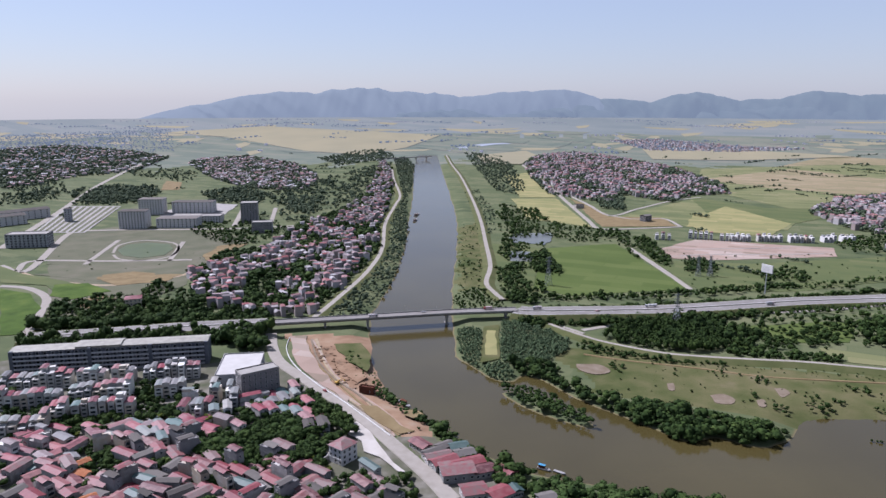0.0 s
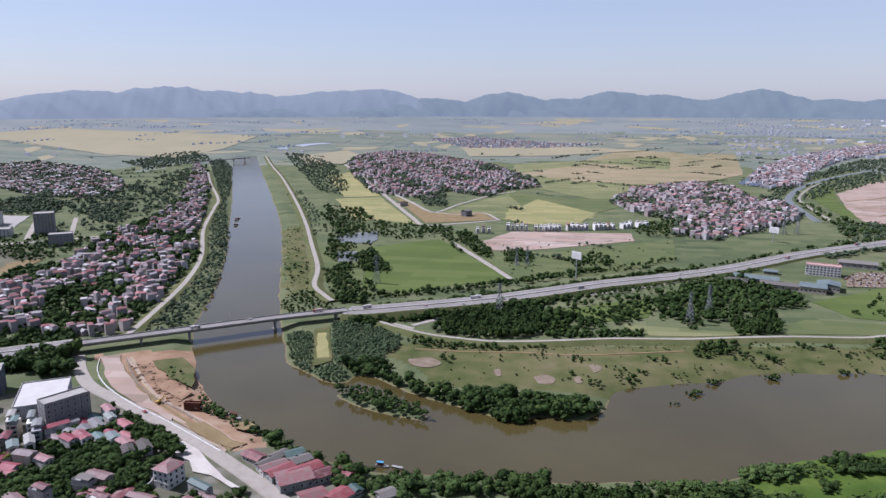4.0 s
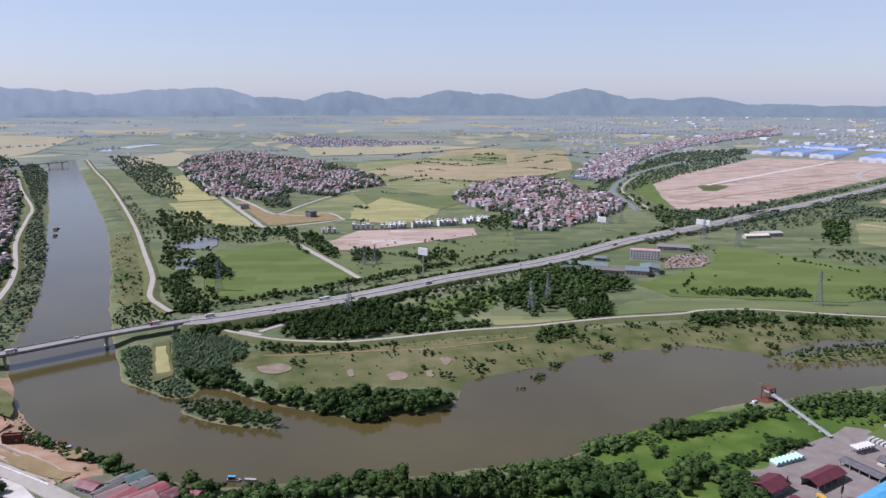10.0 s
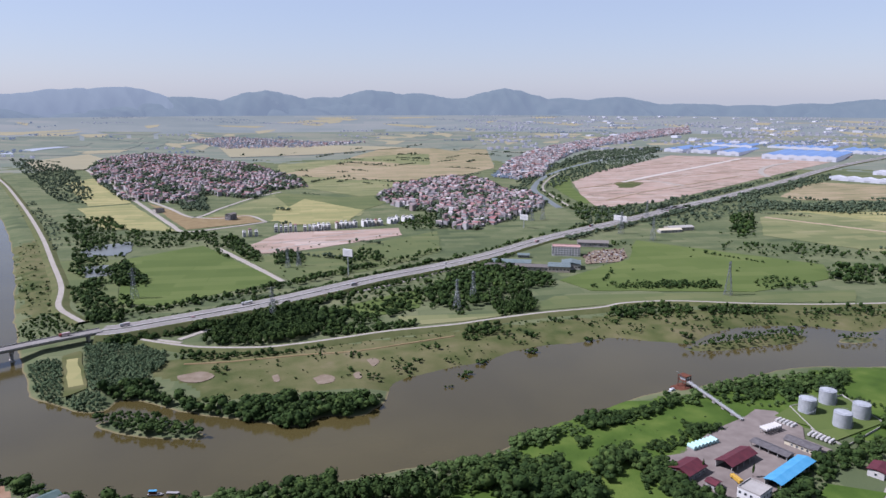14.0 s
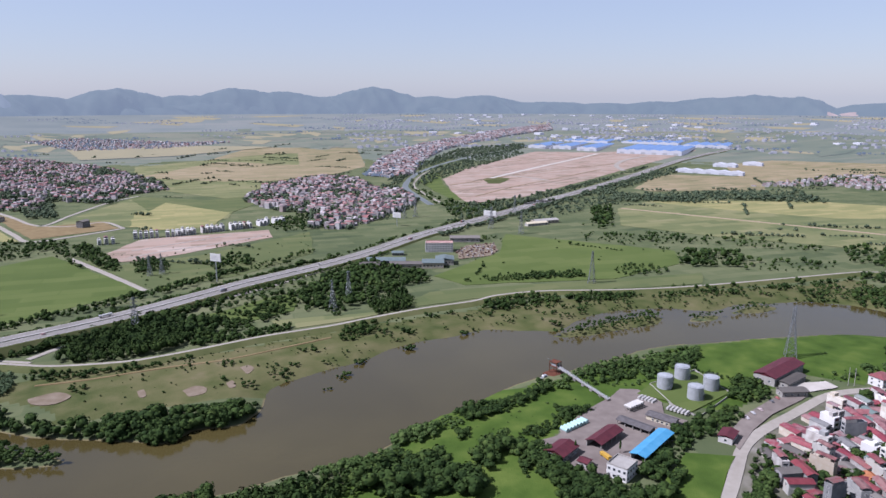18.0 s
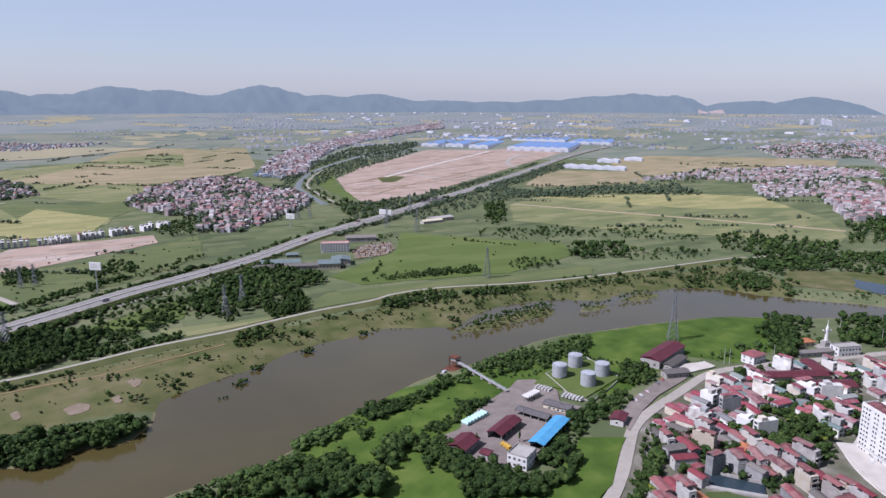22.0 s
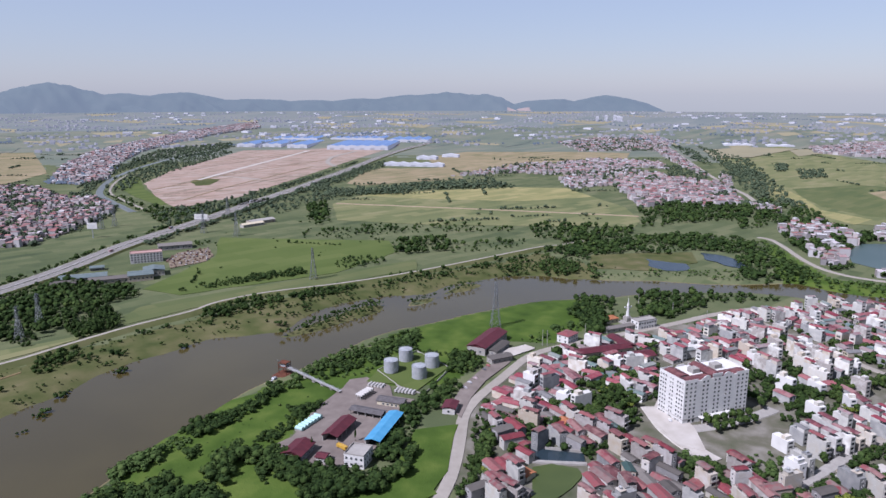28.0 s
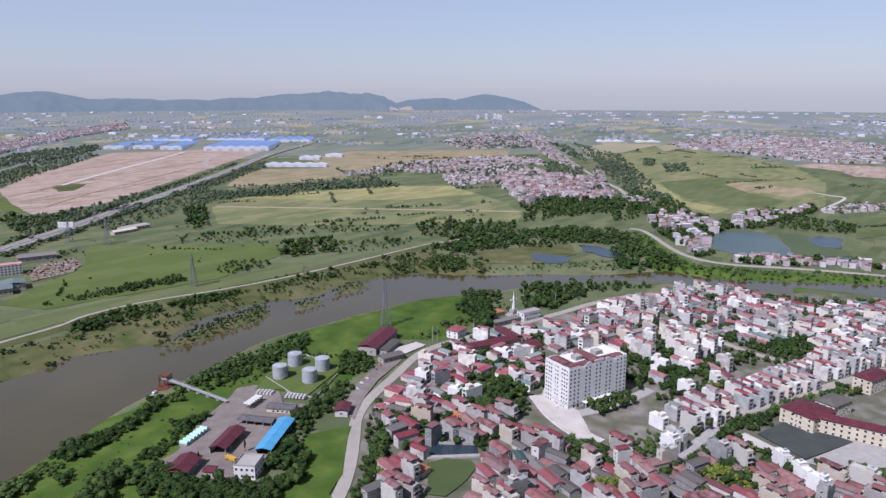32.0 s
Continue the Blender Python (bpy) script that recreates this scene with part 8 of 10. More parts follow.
# market sheds west of the river bend
MARKET = [(0.7, 414.2, 37, 10.6, 7.0, 4.0, M_GREYROOF), (9.8, 413.2, 17, 11.4, 8.0, 4.4, M_GREEN), (13.2, 403.8, 20, 12.1, 8.5, 4.6, M_GREYROOF), (-6.0, 406.5, 34, 13.9, 7.0, 4.0, M_GREYROOF), (-3.0, 400.9, 20, 16.0, 8.0, 4.2, M_REDROOF), (0.6, 394.7, 30, 16.5, 9.0, 4.4, M_REDROOF), (8.3, 383.9, 12, 19.8, 16.0, 5.2, M_REDROOF), (15.1, 392.1, 23, 19.4, 9.0, 4.6, M_REDROOF), (23.9, 384.5, 21, 13.3, 9.0, 4.2, M_REDROOF), (36.9, 382.1, -49, 11.4, 9.0, 4.0, M_REDROOF), (17.4, 361.6, 14, 13.9, 12.0, 4.4, M_REDROOF), (31.4, 358.4, 34, 13.2, 11.0, 4.4, M_REDROOF), (-14.4, 417.5, -49, 14.1, 8.0, 3.6, M_REDROOF), (41.2, 363.1, 22, 6.7, 7.0, 3.6, M_GREEN), (57.8, 353.4, 19, 9.4, 9.0, 4.2, M_GREYROOF)]
for x, y, t, w, d, h, m in MARKET:
    block("market_shed", x, y, t, w, d, 1, h, M_WALL, m, "low market shed with a " + {"red_sheet_roof": "red", "grey_fibre_roof": "grey", "teal_sheet_roof": "teal", "white_paint": "white"}[m.name] + " sheet roof", "shed", 4, 1, "gable", (1.6, 1.6), False, rise=1.6)
# red-roofed complex behind the apartments
for x, y, t, w, d in ((583.3, 96.9, -48, 50, 12), (579.9, 68.8, -48, 30, 14), (609.3, 85.6, 42, 30, 11)):
    block("red_roofed_hall", x, y, t, w, d, 1, 5.0, M_CREAM, M_MAROON, "long low hall with a maroon sheet roof", "hall", 7, 2, "gable", (1.4, 1.6), False, rise=2.0)


# ---- fuel depot on the south bank ----
def tank(x, y, label="grey steel fuel storage tank on a grass bund"):
    th = empty("storage_tank", x, y, 0, 0, label, "storage tank", "depot tanks")
    bm = bmesh.new()
    prof = [(5.8, -0.3)]
    for z in (2.2, 4.4, 6.6, 8.8, 10.2):
        prof += [(5.8, z), (5.9, z), (5.9, z + 0.15), (5.8, z + 0.15)]
    ringz = [[bm.verts.new((r * math.cos(k / 40 * 2 * math.pi), r * math.sin(k / 40 * 2 * math.pi), z)) for k in range(40)] for r, z in prof]
    for r0, r1 in zip(ringz, ringz[1:]):
        for k in range(40):
            bm.faces.new((r0[k], r0[(k + 1) % 40], r1[(k + 1) % 40], r1[k]))
    part("shell", bm, M_STEEL, th)
    bm = bmesh.new()
    cyl(bm, 0, 0, 10.4, 11.2, 5.85, 0.8, 40)
    tank_roof = part("roof", bm, M_STEEL, th)
    for k in range(24):
        a = k / 24 * 2.4 + 3.6
        r = 6.3
        bm = bmesh.new()
        box(bm, r * math.cos(a) - 0.45, r * math.cos(a) + 0.45, r * math.sin(a) - 0.45, r * math.sin(a) + 0.45, k * 0.43, k * 0.43 + 0.12)
        part("step", bm, M_DSTEEL, th)
    bm = bmesh.new()
    for k in range(40):
        a, b = k / 40 * 2 * math.pi, (k + 1) / 40 * 2 * math.pi
        beam(bm, (5.7 * math.cos(a), 5.7 * math.sin(a), 11.4), (5.7 * math.cos(b), 5.7 * math.sin(b), 11.4), 0.08)
        if k % 2 == 0:
            beam(bm, (5.7 * math.cos(a), 5.7 * math.sin(a), 10.4), (5.7 * math.cos(a), 5.7 * math.sin(a), 11.4), 0.07)
    part("railing", bm, M_DSTEEL, tank_roof)
    return th


bund = [(473.4, 259.1), (526.0, 248.7), (501.4, 206.4), (445.9, 204.7), (450.7, 227.4)]
tagged(sweep("trim", bund + bund[:1], [(0.3, -0.4), (0.2, 1.1), (-0.2, 1.1), (-0.3, -0.4)], M_CONC), "low concrete bund wall round the tanks", "wall", kind="structure")
t0 = tank(476, 248)
for x, y in ((503, 248), (474, 222), (499, 222)):
    copy_thing(t0, pose(x, y, 0, 0, 0, 40))


def small_tanks(x, y, turn, n, raised, label):
    th = empty("tank_rack" if raised else "pressure_tank_row", x, y, 0, turn, label, "tanks")
    z = 4.0 if raised else 1.4
    for i in range(n):
        bm = bmesh.new()
        cyl(bm, 0, 0, -3.0, 3.0, 0.95, n=16)
        bmesh.ops.rotate(bm, verts=bm.verts, matrix=Matrix.Rotation(math.pi / 2, 3, "X"))
        bmesh.ops.translate(bm, verts=bm.verts, vec=(i * 2.7, 0, z))
        part("drum", bm, M_PALECONC, th, "horizontal pale grey drum")
    for i in range(n + 1):
        part("saddle", boxes((i * 2.7 - 1.35, i * 2.7 - 1.05, -2.0, -1.6, -0.4, z - 0.5), (i * 2.7 - 1.35, i * 2.7 - 1.05, 1.6, 2.0, -0.4, z - 0.5), (i * 2.7 - 1.35, i * 2.7 - 1.05, -2.0, 2.0, z - 0.7, z - 0.5)), M_CONC, th)
    return th


small_tanks(445.0, 250.5, -88, 5, False, "row of small horizontal steel tanks")
small_tanks(443.6, 226.6, -86, 6, False, "row of small horizontal steel tanks on saddles")
small_tanks(418.5, 244.6, -6, 6, True, "white drums on a concrete loading rack")


def open_shed(x, y, turn, w, d, h, roof, label, rise=1.8):
    th = empty("open_shed", x, y, 0, turn, label, "shed")
    bm = bmesh.new()
    gable(bm, -w / 2, w / 2, -d / 2, d / 2, h, rise, 0.5, 0.2, "x" if w > d else "y")
    part("roof", bm, roof, th)
    n = max(2, int(max(w, d) / 6))
    for i in range(n + 1):
        u = -0.5 + i / n
        for s in (-1, 1):
            px, py = (u * (w - 1), s * (d / 2 - 0.4)) if w > d else (s * (w / 2 - 0.4), u * (d - 1))
            part("column", boxes((px - 0.2, px + 0.2, py - 0.2, py + 0.2, -0.4, h)), M_CONC, th)
    part("back_wall", boxes((-w / 2 + 0.3, w / 2 - 0.3, d / 2 - 0.25, d / 2, -0.4, h * 0.8)) if w > d else boxes((w / 2 - 0.25, w / 2, -d / 2 + 0.3, d / 2 - 0.3, -0.4, h * 0.8)), M_WALL, th)
    keep(x, y, w, d, turn)
    return th


open_shed(368, 231, 4, 28, 11, 5.0, M_MAROON, "open truck canopy with a maroon sheet roof", 2.2)
open_shed(380, 203.5, 6, 43, 10, 5.5, M_BLUE, "long open shed with a bright blue sheet roof", 1.2)
open_shed(398.9, 226.8, -89, 25, 8, 4.0, M_DGREY, "long low shed with a dark sheet roof", 1.2)
block("depot_hall", 421.0, 219.2, -86, 20, 8, 1, 3.6, M_CREAM, M_DGREY, "low cream building with a dark sheet roof", "building", 6, 2, "gable", (1.6, 1.4), False, rise=1.6)
block("depot_office", 340.2, 200.6, 6, 14, 13, 2, 4.0, M_WHITE, M_CONC, "white two-storey depot office with a flat roof", "office", 4, 4, "flat", (1.5, 1.6))
block("gate_house", 332.8, 239.3, 6, 18, 13, 1, 5.0, M_WALL, M_MAROON, "depot building with a red sheet roof", "building", 4, 2, "gable", (1.4, 1.6), False, rise=2.4)
block("gate_house", 332.4, 221.4, 6, 6, 6, 1, 4.0, M_WALL, M_MAROON, "small gate house with a red roof", "building", 2, 1, "gable", (1.4, 1.6), False, rise=1.2)
block("river_warehouse", 564.5, 196.5, -4, 50, 17, 1, 6.5, M_CONC, M_MAROON, "warehouse with a wide maroon sheet roof", "warehouse", 8, 2, "gable", (2.0, 1.6), False, rise=2.6)
block("river_warehouse", 556.0, 183.0, -6, 28, 8, 1, 4.0, M_CONC, M_GREYROOF, "grey lean-to beside a warehouse", "warehouse", 5, 1, "gable", (1.6, 1.4), False, rise=1.0)


block("gate_canopy", 429.2, 176.6, 10, 13, 9, 1, 4.2, M_WALL, M_MAROON, "small roadside building with a red sheet roof", "building", 2, 1, "gable", (1.4, 1.6), False, rise=1.2)
block("grey_shed", 532.6, 174.4, -40, 20, 9, 1, 4.4, M_CONC, M_GREYROOF, "long grey roadside shed", "shed", 4, 1, "gable", (1.6, 1.4), False, rise=1.2)


block("bank_house", 605.1, 133.4, -20, 16, 12, 2, 3.4, M_WHITE, M_REDROOF, "white two-storey house above the river bank", "house", 4, 2, "hip", (1.4, 1.5), rise=1.8)
block("white_hall", 672.0, 74.5, -42, 22, 11, 2, 4.0, M_WHITE, M_CONC, "white flat-roofed hall beside the monument", "hall", 7, 2, "flat", (1.8, 1.8))
block("long_shed", 656.5, 92.1, -42, 44, 7, 1, 3.6, M_WALL, M_GREYROOF, "long low shed along the bank road", "shed", 7, 1, "gable", (1.6, 1.4), False, rise=1.0)
block("pale_pavilion", 675.8, 107.7, -42, 14, 10, 1, 4.0, M_CREAM, M_TILE, "small cream pavilion near the monument", "pavilion", 3, 2, "hip", (1.4, 1.6), False, rise=1.6)


def turquoise_sheds():
    (xa, ya), (xb, yb) = [(358.6, 257.7), (383.0, 256.1)]
    x, y = (xa + xb) / 2, (ya + yb) / 2
    th = empty("turquoise_shed", x, y, 0, math.degrees(math.atan2(yb - ya, xb - xa)), "row of small barrel sheds with turquoise roofs", "shed")
    for i in range(7):
        bm = bmesh.new()
        cyl(bm, 0, 0, -2.9, 2.9, 1.5, n=16)
        bmesh.ops.rotate(bm, verts=bm.verts, matrix=Matrix.Rotation(math.pi / 2, 3, "X"))
        bmesh.ops.translate(bm, verts=bm.verts, vec=((i - 3) * 3.4, 0, 1.9))
        part("barrel_roof", bm, M_TURQ, th)
        part("bay_wall", boxes(((i - 3) * 3.4 - 1.4, (i - 3) * 3.4 + 1.4, -2.8, 2.8, -0.4, 1.9)), M_WALL, th)


turquoise_sheds()


def jetty():
    a, b = Vector((*[(423.2, 263.7)][0], 1.5)), Vector((*[(444.1, 325.4)][0], 3.2))
    th = empty("jetty", a.x, a.y, 0, 0, "long pale pipe jetty down to a rusty river pontoon", "jetty")
    o = Vector((a.x, a.y, 0))
    d = (b - a)
    side = Vector((-d.y, d.x, 0)).normalized()
    bm = bmesh.new()
    beam(bm, a - o, b - o, 2.6, 0.3)
    part("walkway", bm, M_CONC, th)
    for s in (-1, 1):
        bm = bmesh.new()
        beam(bm, a - o + side * s * 1.3 + Vector((0, 0, 1.0)), b - o + side * s * 1.3 + Vector((0, 0, 1.0)), 0.12)
        for k in range(14):
            p = a - o + d * k / 13 + side * s * 1.3
            beam(bm, p, p + Vector((0, 0, 1.0)), 0.1)
        part("railing", bm, M_STEEL, th)
        bm = bmesh.new()
        beam(bm, a - o + side * s * 0.7 + Vector((0, 0, 0.45)), b - o + side * s * 0.7 + Vector((0, 0, 0.45)), 0.4)
        part("pipe", bm, M_STEEL, th)
    for k in range(1, 6):
        p = a - o + d * k / 6
        part("trestle", boxes((p.x - 0.3, p.x + 0.3, p.y - 1.2, p.y + 1.2, -6, p.z - 0.1)), M_CONC, th)
    q = b - o + d.normalized() * 5
    bm = boxes((q.x - 9, q.x + 5, q.y - 6, q.y + 6, -4.6, -2.6, 0.2), (q.x - 3, q.x + 4, q.y - 4, q.y + 4, 2.6, 3.2, 0.1))
    for i in (-1, 1):
        for j in (-1, 1):
            box(bm, q.x + i * 3 - 0.25, q.x + i * 3 + 0.25, q.y + j * 3.5 - 0.25, q.y + j * 3.5 + 0.25, -3, 7)
    box(bm, q.x - 3.3, q.x + 3.3, q.y - 3.8, q.y + 3.8, 6.4, 6.9)
    platform = part("pump_platform", bm, M_RUST, th, "rusty steel pump platform")
    bm = boxes((q.x - 2, q.x + 2.5, q.y - 2.5, q.y + 2.5, 3.2, 5.6, 0.1))
    beam(bm, (q.x, q.y, 5), (q.x - 6, q.y + 3, 10), 0.35)
    part("pump_cabin", bm, M_STEEL, platform)
    bm = boxes((q.x - 24, q.x - 10, q.y - 1.5, q.y + 2.0, -4.5, -3.2, 0.4), (q.x - 16, q.x - 12, q.y - 1, q.y + 1.5, -3.2, -1.2, 0.2))
    tagged(part("moored_barge", bm, M_STEEL), "grey barge moored at a pump jetty", "boat").location = (a.x, a.y, 0)


jetty()

# ---- the two towns ----
LOW_MIX = dict(cottage=5, cottage_grey=1.8, cottage_tile=0.5, two=5.5, two_grey=1.6, two_green=0.5, tube_three=2.0, tube_grey=1.2)
TALL_MIX = dict(tube_three=3.5, tube_four=2.5, tube_flat=2, tube_grey=2.2, tube_white=0.3)
MIXED = dict(cottage=4.4, cottage_grey=2.0, two=4.2, two_grey=1.6, two_green=0.4, tube_three=2.0, tube_four=0.6, tube_flat=0.6, tube_white=0.15, cottage_tile=0.25)
# west town: terraces below the long building, then low houses
for k, (p, q) in enumerate(([(-342.2, 510.9), (-293.0, 522.1)], [(-289.7, 524.4), (-247.7, 531.4)], [(-240.9, 531.5), (-198.6, 541.1)], [(-324.1, 478.1), (-283.9, 488.0)], [(-278.6, 490.1), (-230.1, 500.4)], [(-223.6, 500.4), (-197.5, 505.8)], [(-307.1, 450.7), (-265.7, 461.4)], [(-262.6, 463.2), (-222.5, 472.6)], [(-295.3, 431.5), (-265.9, 439.7)])):
    terrace(p, q, 0 if k % 2 == 0 else 180, dict(tube_three=3.5, tube_four=1.5, tube_grey=4, tube_flat=1), 300 + k, 0.06)
quarter([(-310.1, 419.8), (-256.0, 435.6), (-207.9, 457.0), (-144.4, 457.1), (-77.2, 391.5), (-45.4, 354.6), (-43.0, 333.2), (-252.3, 333.0)], 8.4, 13.0, 58, LOW_MIX, 310, 0.2, 0.10, 9.0)
quarter([(-151.1, 495.4), (-116.0, 511.3), (-91.3, 470.9), (-73.7, 435.9), (-81.0, 412.6), (-132.9, 444.1)], 8.6, 14, 30, dict(two_grey=2, two_green=0.6, cottage_grey=2, two=3, cottage=2), 311, 0.1, 0.1)
quarter([(-46.2, 391.5), (-20.1, 354.6), (-25.0, 333.2), (-66.9, 333.2)], 9, 13, 45, LOW_MIX, 312, 0.1, 0.1)
quarter([(-186.3, 511.2), (-149.7, 490.3), (-144.4, 457.1), (-195.4, 466.1)], 9, 13, 12, dict(two_grey=2, tube_grey=2, cottage=1, two=1), 313, 0.1, 0.35)
# east town
quarter([(425.9, 152.7), (477.7, 153.3), (535.2, 150.0), (582.7, 130.2), (620.6, 97.3), (626.0, 57.9), (556.1, 54.3), (512.7, 44.9), (464.5, 62.2), (420.7, 62.3), (391.7, 121.1)], 8.2, 12.4, -30, MIXED, 320, 0.2, 0.14, 10.0)
quarter([(362.0, 129.4), (387.0, 105.0), (333.4, 91.1), (321.9, 118.0)], 9, 13, -30, LOW_MIX, 321, 0.1, 0.1)
quarter([(380.9, 68.6), (418.4, 58.4), (434.9, 29.0), (411.3, 13.6), (391.7, -20.7), (364.2, -20.6), (328.3, 63.7)], 8.6, 13, -40, MIXED, 322, 0.18, 0.10, 8.0)
quarter([(681.7, 28.0), (754, -22), (826, -99), (810, -157), (769, -210), (798, -287), (750, -287), (678, -262), (675, -187), (637.7, -127.7), (665.4, -82.8), (656.5, -46.6)], 8.8, 13, -45, MIXED, 323, 0.2, 0.12, 10.0)
quarter([(647.6, -10.5), (659.1, -57.0), (625.4, -107.1), (593.6, -89.2), (581.1, -38.3), (604.1, -20.2)], 11, 15, -45, dict(tube_flat=2, tube_four=2, tube_white=2, two=1), 324, 0.1, 0.3)
quarter([(553.5, -28.4), (589.1, -70.7), (583.7, -101.2), (536.6, -98.5), (513.5, -47.7)], 11, 14, -45, dict(tube_flat=2, tube_white=2, two=2, two_green=1), 325, 0.1, 0.35)
quarter([(639.5, 64.5), (699.8, 13.4), (763, -30), (680.3, -31.4), (601.5, -21.5), (607.7, -4.0), (587.2, 44.3)], 9.6, 13.5, -40, MIXED, 327, 0.1, 0.12)
quarter([(496.0, 66.6), (510.8, 51.0), (558.4, 54.0), (540.4, 75.3)], 9.6, 13.5, -40, LOW_MIX, 328, 0.1, 0.1)
quarter([(409.8, 20.2), (423.2, -3.9), (419.1, -17.8), (389.1, -7.7), (389.2, 18.7)], 9.6, 13.5, -40, LOW_MIX, 329, 0.1, 0.1)
for k, (p, q) in enumerate(([(473.1, -47.0), (511.5, -89.0)], [(455.8, -56.6), (489.9, -89.7)], [(525.1, -94.9), (586.2, -161.5)], [(503.9, -97.5), (563.6, -164.2)], [(593.2, -165.3), (619.8, -195.6)], [(573.3, -166.6), (601.5, -199.0)], [(643.3, -179.6), (709, -258)], [(615.2, -177.1), (674, -247)], [(593.9, -192.6), (628.7, -231.7)])):
    terrace(p, q, 180 if k % 2 == 0 else 0, TALL_MIX if k not in (2, 3) else dict(tube_three=5, tube_four=1), 330 + k, 0.02)
for x, y, k in ((449.5, -31.0, "tube_white"), (439.9, -24.5, "tube_flat"), (459.8, -38.7, "tube_white"), (433.9, -47.8, "tube_flat"), (425.5, -43.7, "tube_white"), (425.7, -14.4, "two")):
    place(k, x, y, 135)
quarter([(420.8, -24.7), (433.1, -59.7), (442.9, -84.6), (410.9, -123.1), (414.2, -162.0), (371.9, -148.2), (336.2, -2.5), (395.6, -7.7)], 8.2, 12.6, -45, MIXED, 326, 0.18, 0.1)
# the row of white houses beside the red plot, and detached ones
for k, (p, q) in enumerate(([(402, 1131), (461, 1107)], [(461, 1107), (510, 1102)], [(510, 1102), (589, 1092)], [(603, 1097), (657, 1099)], [(343, 1121), (371, 1114)])):
    terrace(p, q, 0, dict(tube_white=5, tube_three=1), 350 + k, 0.06, 7.4)
# overgrown gardens between the houses of the west town
GARDENS = [
    [(-164.9, 418.7), (-141.2, 431.7), (-136.8, 450.6), (-117.9, 439.7), (-109.1, 415.0), (-122.2, 406.9), (-125.4, 396.8), (-138.4, 400.2), (-157.6, 405.7)],
    [(-109.3, 423.6), (-104.0, 436.5), (-77.4, 431.9), (-66.1, 433.7), (-69.0, 420.5), (-82.9, 407.8), (-102.5, 414.3)],
    [(-245.0, 519.7), (-233.4, 530.8), (-219.6, 513.8), (-215.3, 485.0), (-229.1, 491.1)],
]
GARDENS += [
    [(-165.9, 429.5), (-145.8, 444.4), (-119.6, 429.5), (-101.0, 407.5), (-131.8, 397.2), (-154.7, 404.9)],
    [(-141.8, 460.2), (-111.3, 466.8), (-87.9, 435.3), (-100.7, 418.2), (-132.1, 435.3)],
    [(-231.2, 412.8), (-206.3, 410.1), (-197.1, 389.8), (-212.2, 385.0)],
    [(-308.4, 466.8), (-283.8, 470.2), (-265.1, 441.3), (-294.0, 438.3)],
    [(-205.0, 477.1), (-194.5, 477.1), (-188.2, 460.2), (-199.9, 460.2)],
    [(-259.5, 373.5), (-246.4, 375.7), (-237.4, 360.4), (-251.4, 360.4)],
]
for g in GARDENS:
    PLOTS[:] = [q for q in PLOTS if not inside(np.array([q[1]]), np.array([q[2]]), list(g))[0]]
    wood(g, 5.0, 4.5, 8.5, MID, M_TREE, "dark garden trees between red roofed houses", 1.2, gaps=0.1)
for leaves, low, high, g in (
    (M_TREE, 4, 7, [(497.7, 102.5), (517.9, 86.7), (501.3, 64.7), (473.3, 60.7), (444.6, 65.2), (457.4, 84.9)]),
    (M_TREEG, 4, 7, [(416.7, 22.4), (430.7, 15.5), (431.1, -3.4), (401.7, -4.0), (396.4, 7.2), (399.6, 18.9)]),
    (M_TREEG, 3, 5.5, [(434.2, -14.3), (450.7, -29.0), (445.0, -44.1), (425.2, -40.8), (408.3, -27.6), (413.9, -16.4)]),
    (M_TREE, 4, 6, [(542.5, -45.0), (568.7, -60.0), (558.0, -74.9), (532.2, -69.8), (520.5, -51.3)]),
    (M_TREEY, 4, 7, [(395.7, -55.5), (409.0, -67.5), (408.9, -88.5), (389.1, -84.4), (380.8, -55.0)]),
    (M_TREE, 5, 8, [(623.4, -140.6), (658.8, -155.9), (648.0, -166.4), (602.7, -153.8), (594.3, -137.7)]),
    (M_TREE, 4, 7, [(660.0, -109.4), (683.0, -120.2), (645.0, -123.3), (624.6, -114.4)]),
    (M_TREEY, 3.5, 6, [(440.0, -93.7), (446.9, -102.0), (419.7, -105.7), (409.5, -98.1)]),
    (M_TREEG, 4, 7, [(546.4, 75.5), (542.3, 61.8), (510.9, 55.1), (511.3, 66.1)]),
    (M_TREEG, 4, 7, [(425.1, 119.0), (439.4, 107.7), (409.5, 100.2), (401.2, 112.3)]),
    (M_TREEY, 4, 6, [(375.1, 4.3), (387.2, -11.3), (370.7, -18.9), (364.4, 3.8)]),
):
    PLOTS[:] = [q for q in PLOTS if not inside(np.array([q[1]]), np.array([q[2]]), list(g))[0]]
    wood(g, 5.0, low, high, MID, leaves, "leafy garden trees between town houses", 1.25, gaps=0.1)
settle(300)


# ---- single trees of the towns and yards ----
def tree_kind(hgt, spread, material, label, temp):
    th = tagged(new("tree"), label, "tree", "town trees")
    bm = bmesh.new()
    cyl(bm, 0, 0, -0.5, hgt * 0.55, hgt * 0.035, hgt * 0.018, 7)
    for k in range(4):
        a = k * 1.57 + 0.4
        beam(bm, (0, 0, hgt * (0.28 + 0.05 * k)), (math.cos(a) * hgt * 0.2, math.sin(a) * hgt * 0.2, hgt * (0.5 + 0.05 * k)), hgt * 0.02)
    part("trunk", bm, M_BARK, th)
    v, f = temp
    cr = raw("crown", v * np.array([hgt * spread, hgt * spread, hgt]), f, material)
    cr.parent = th
    return th


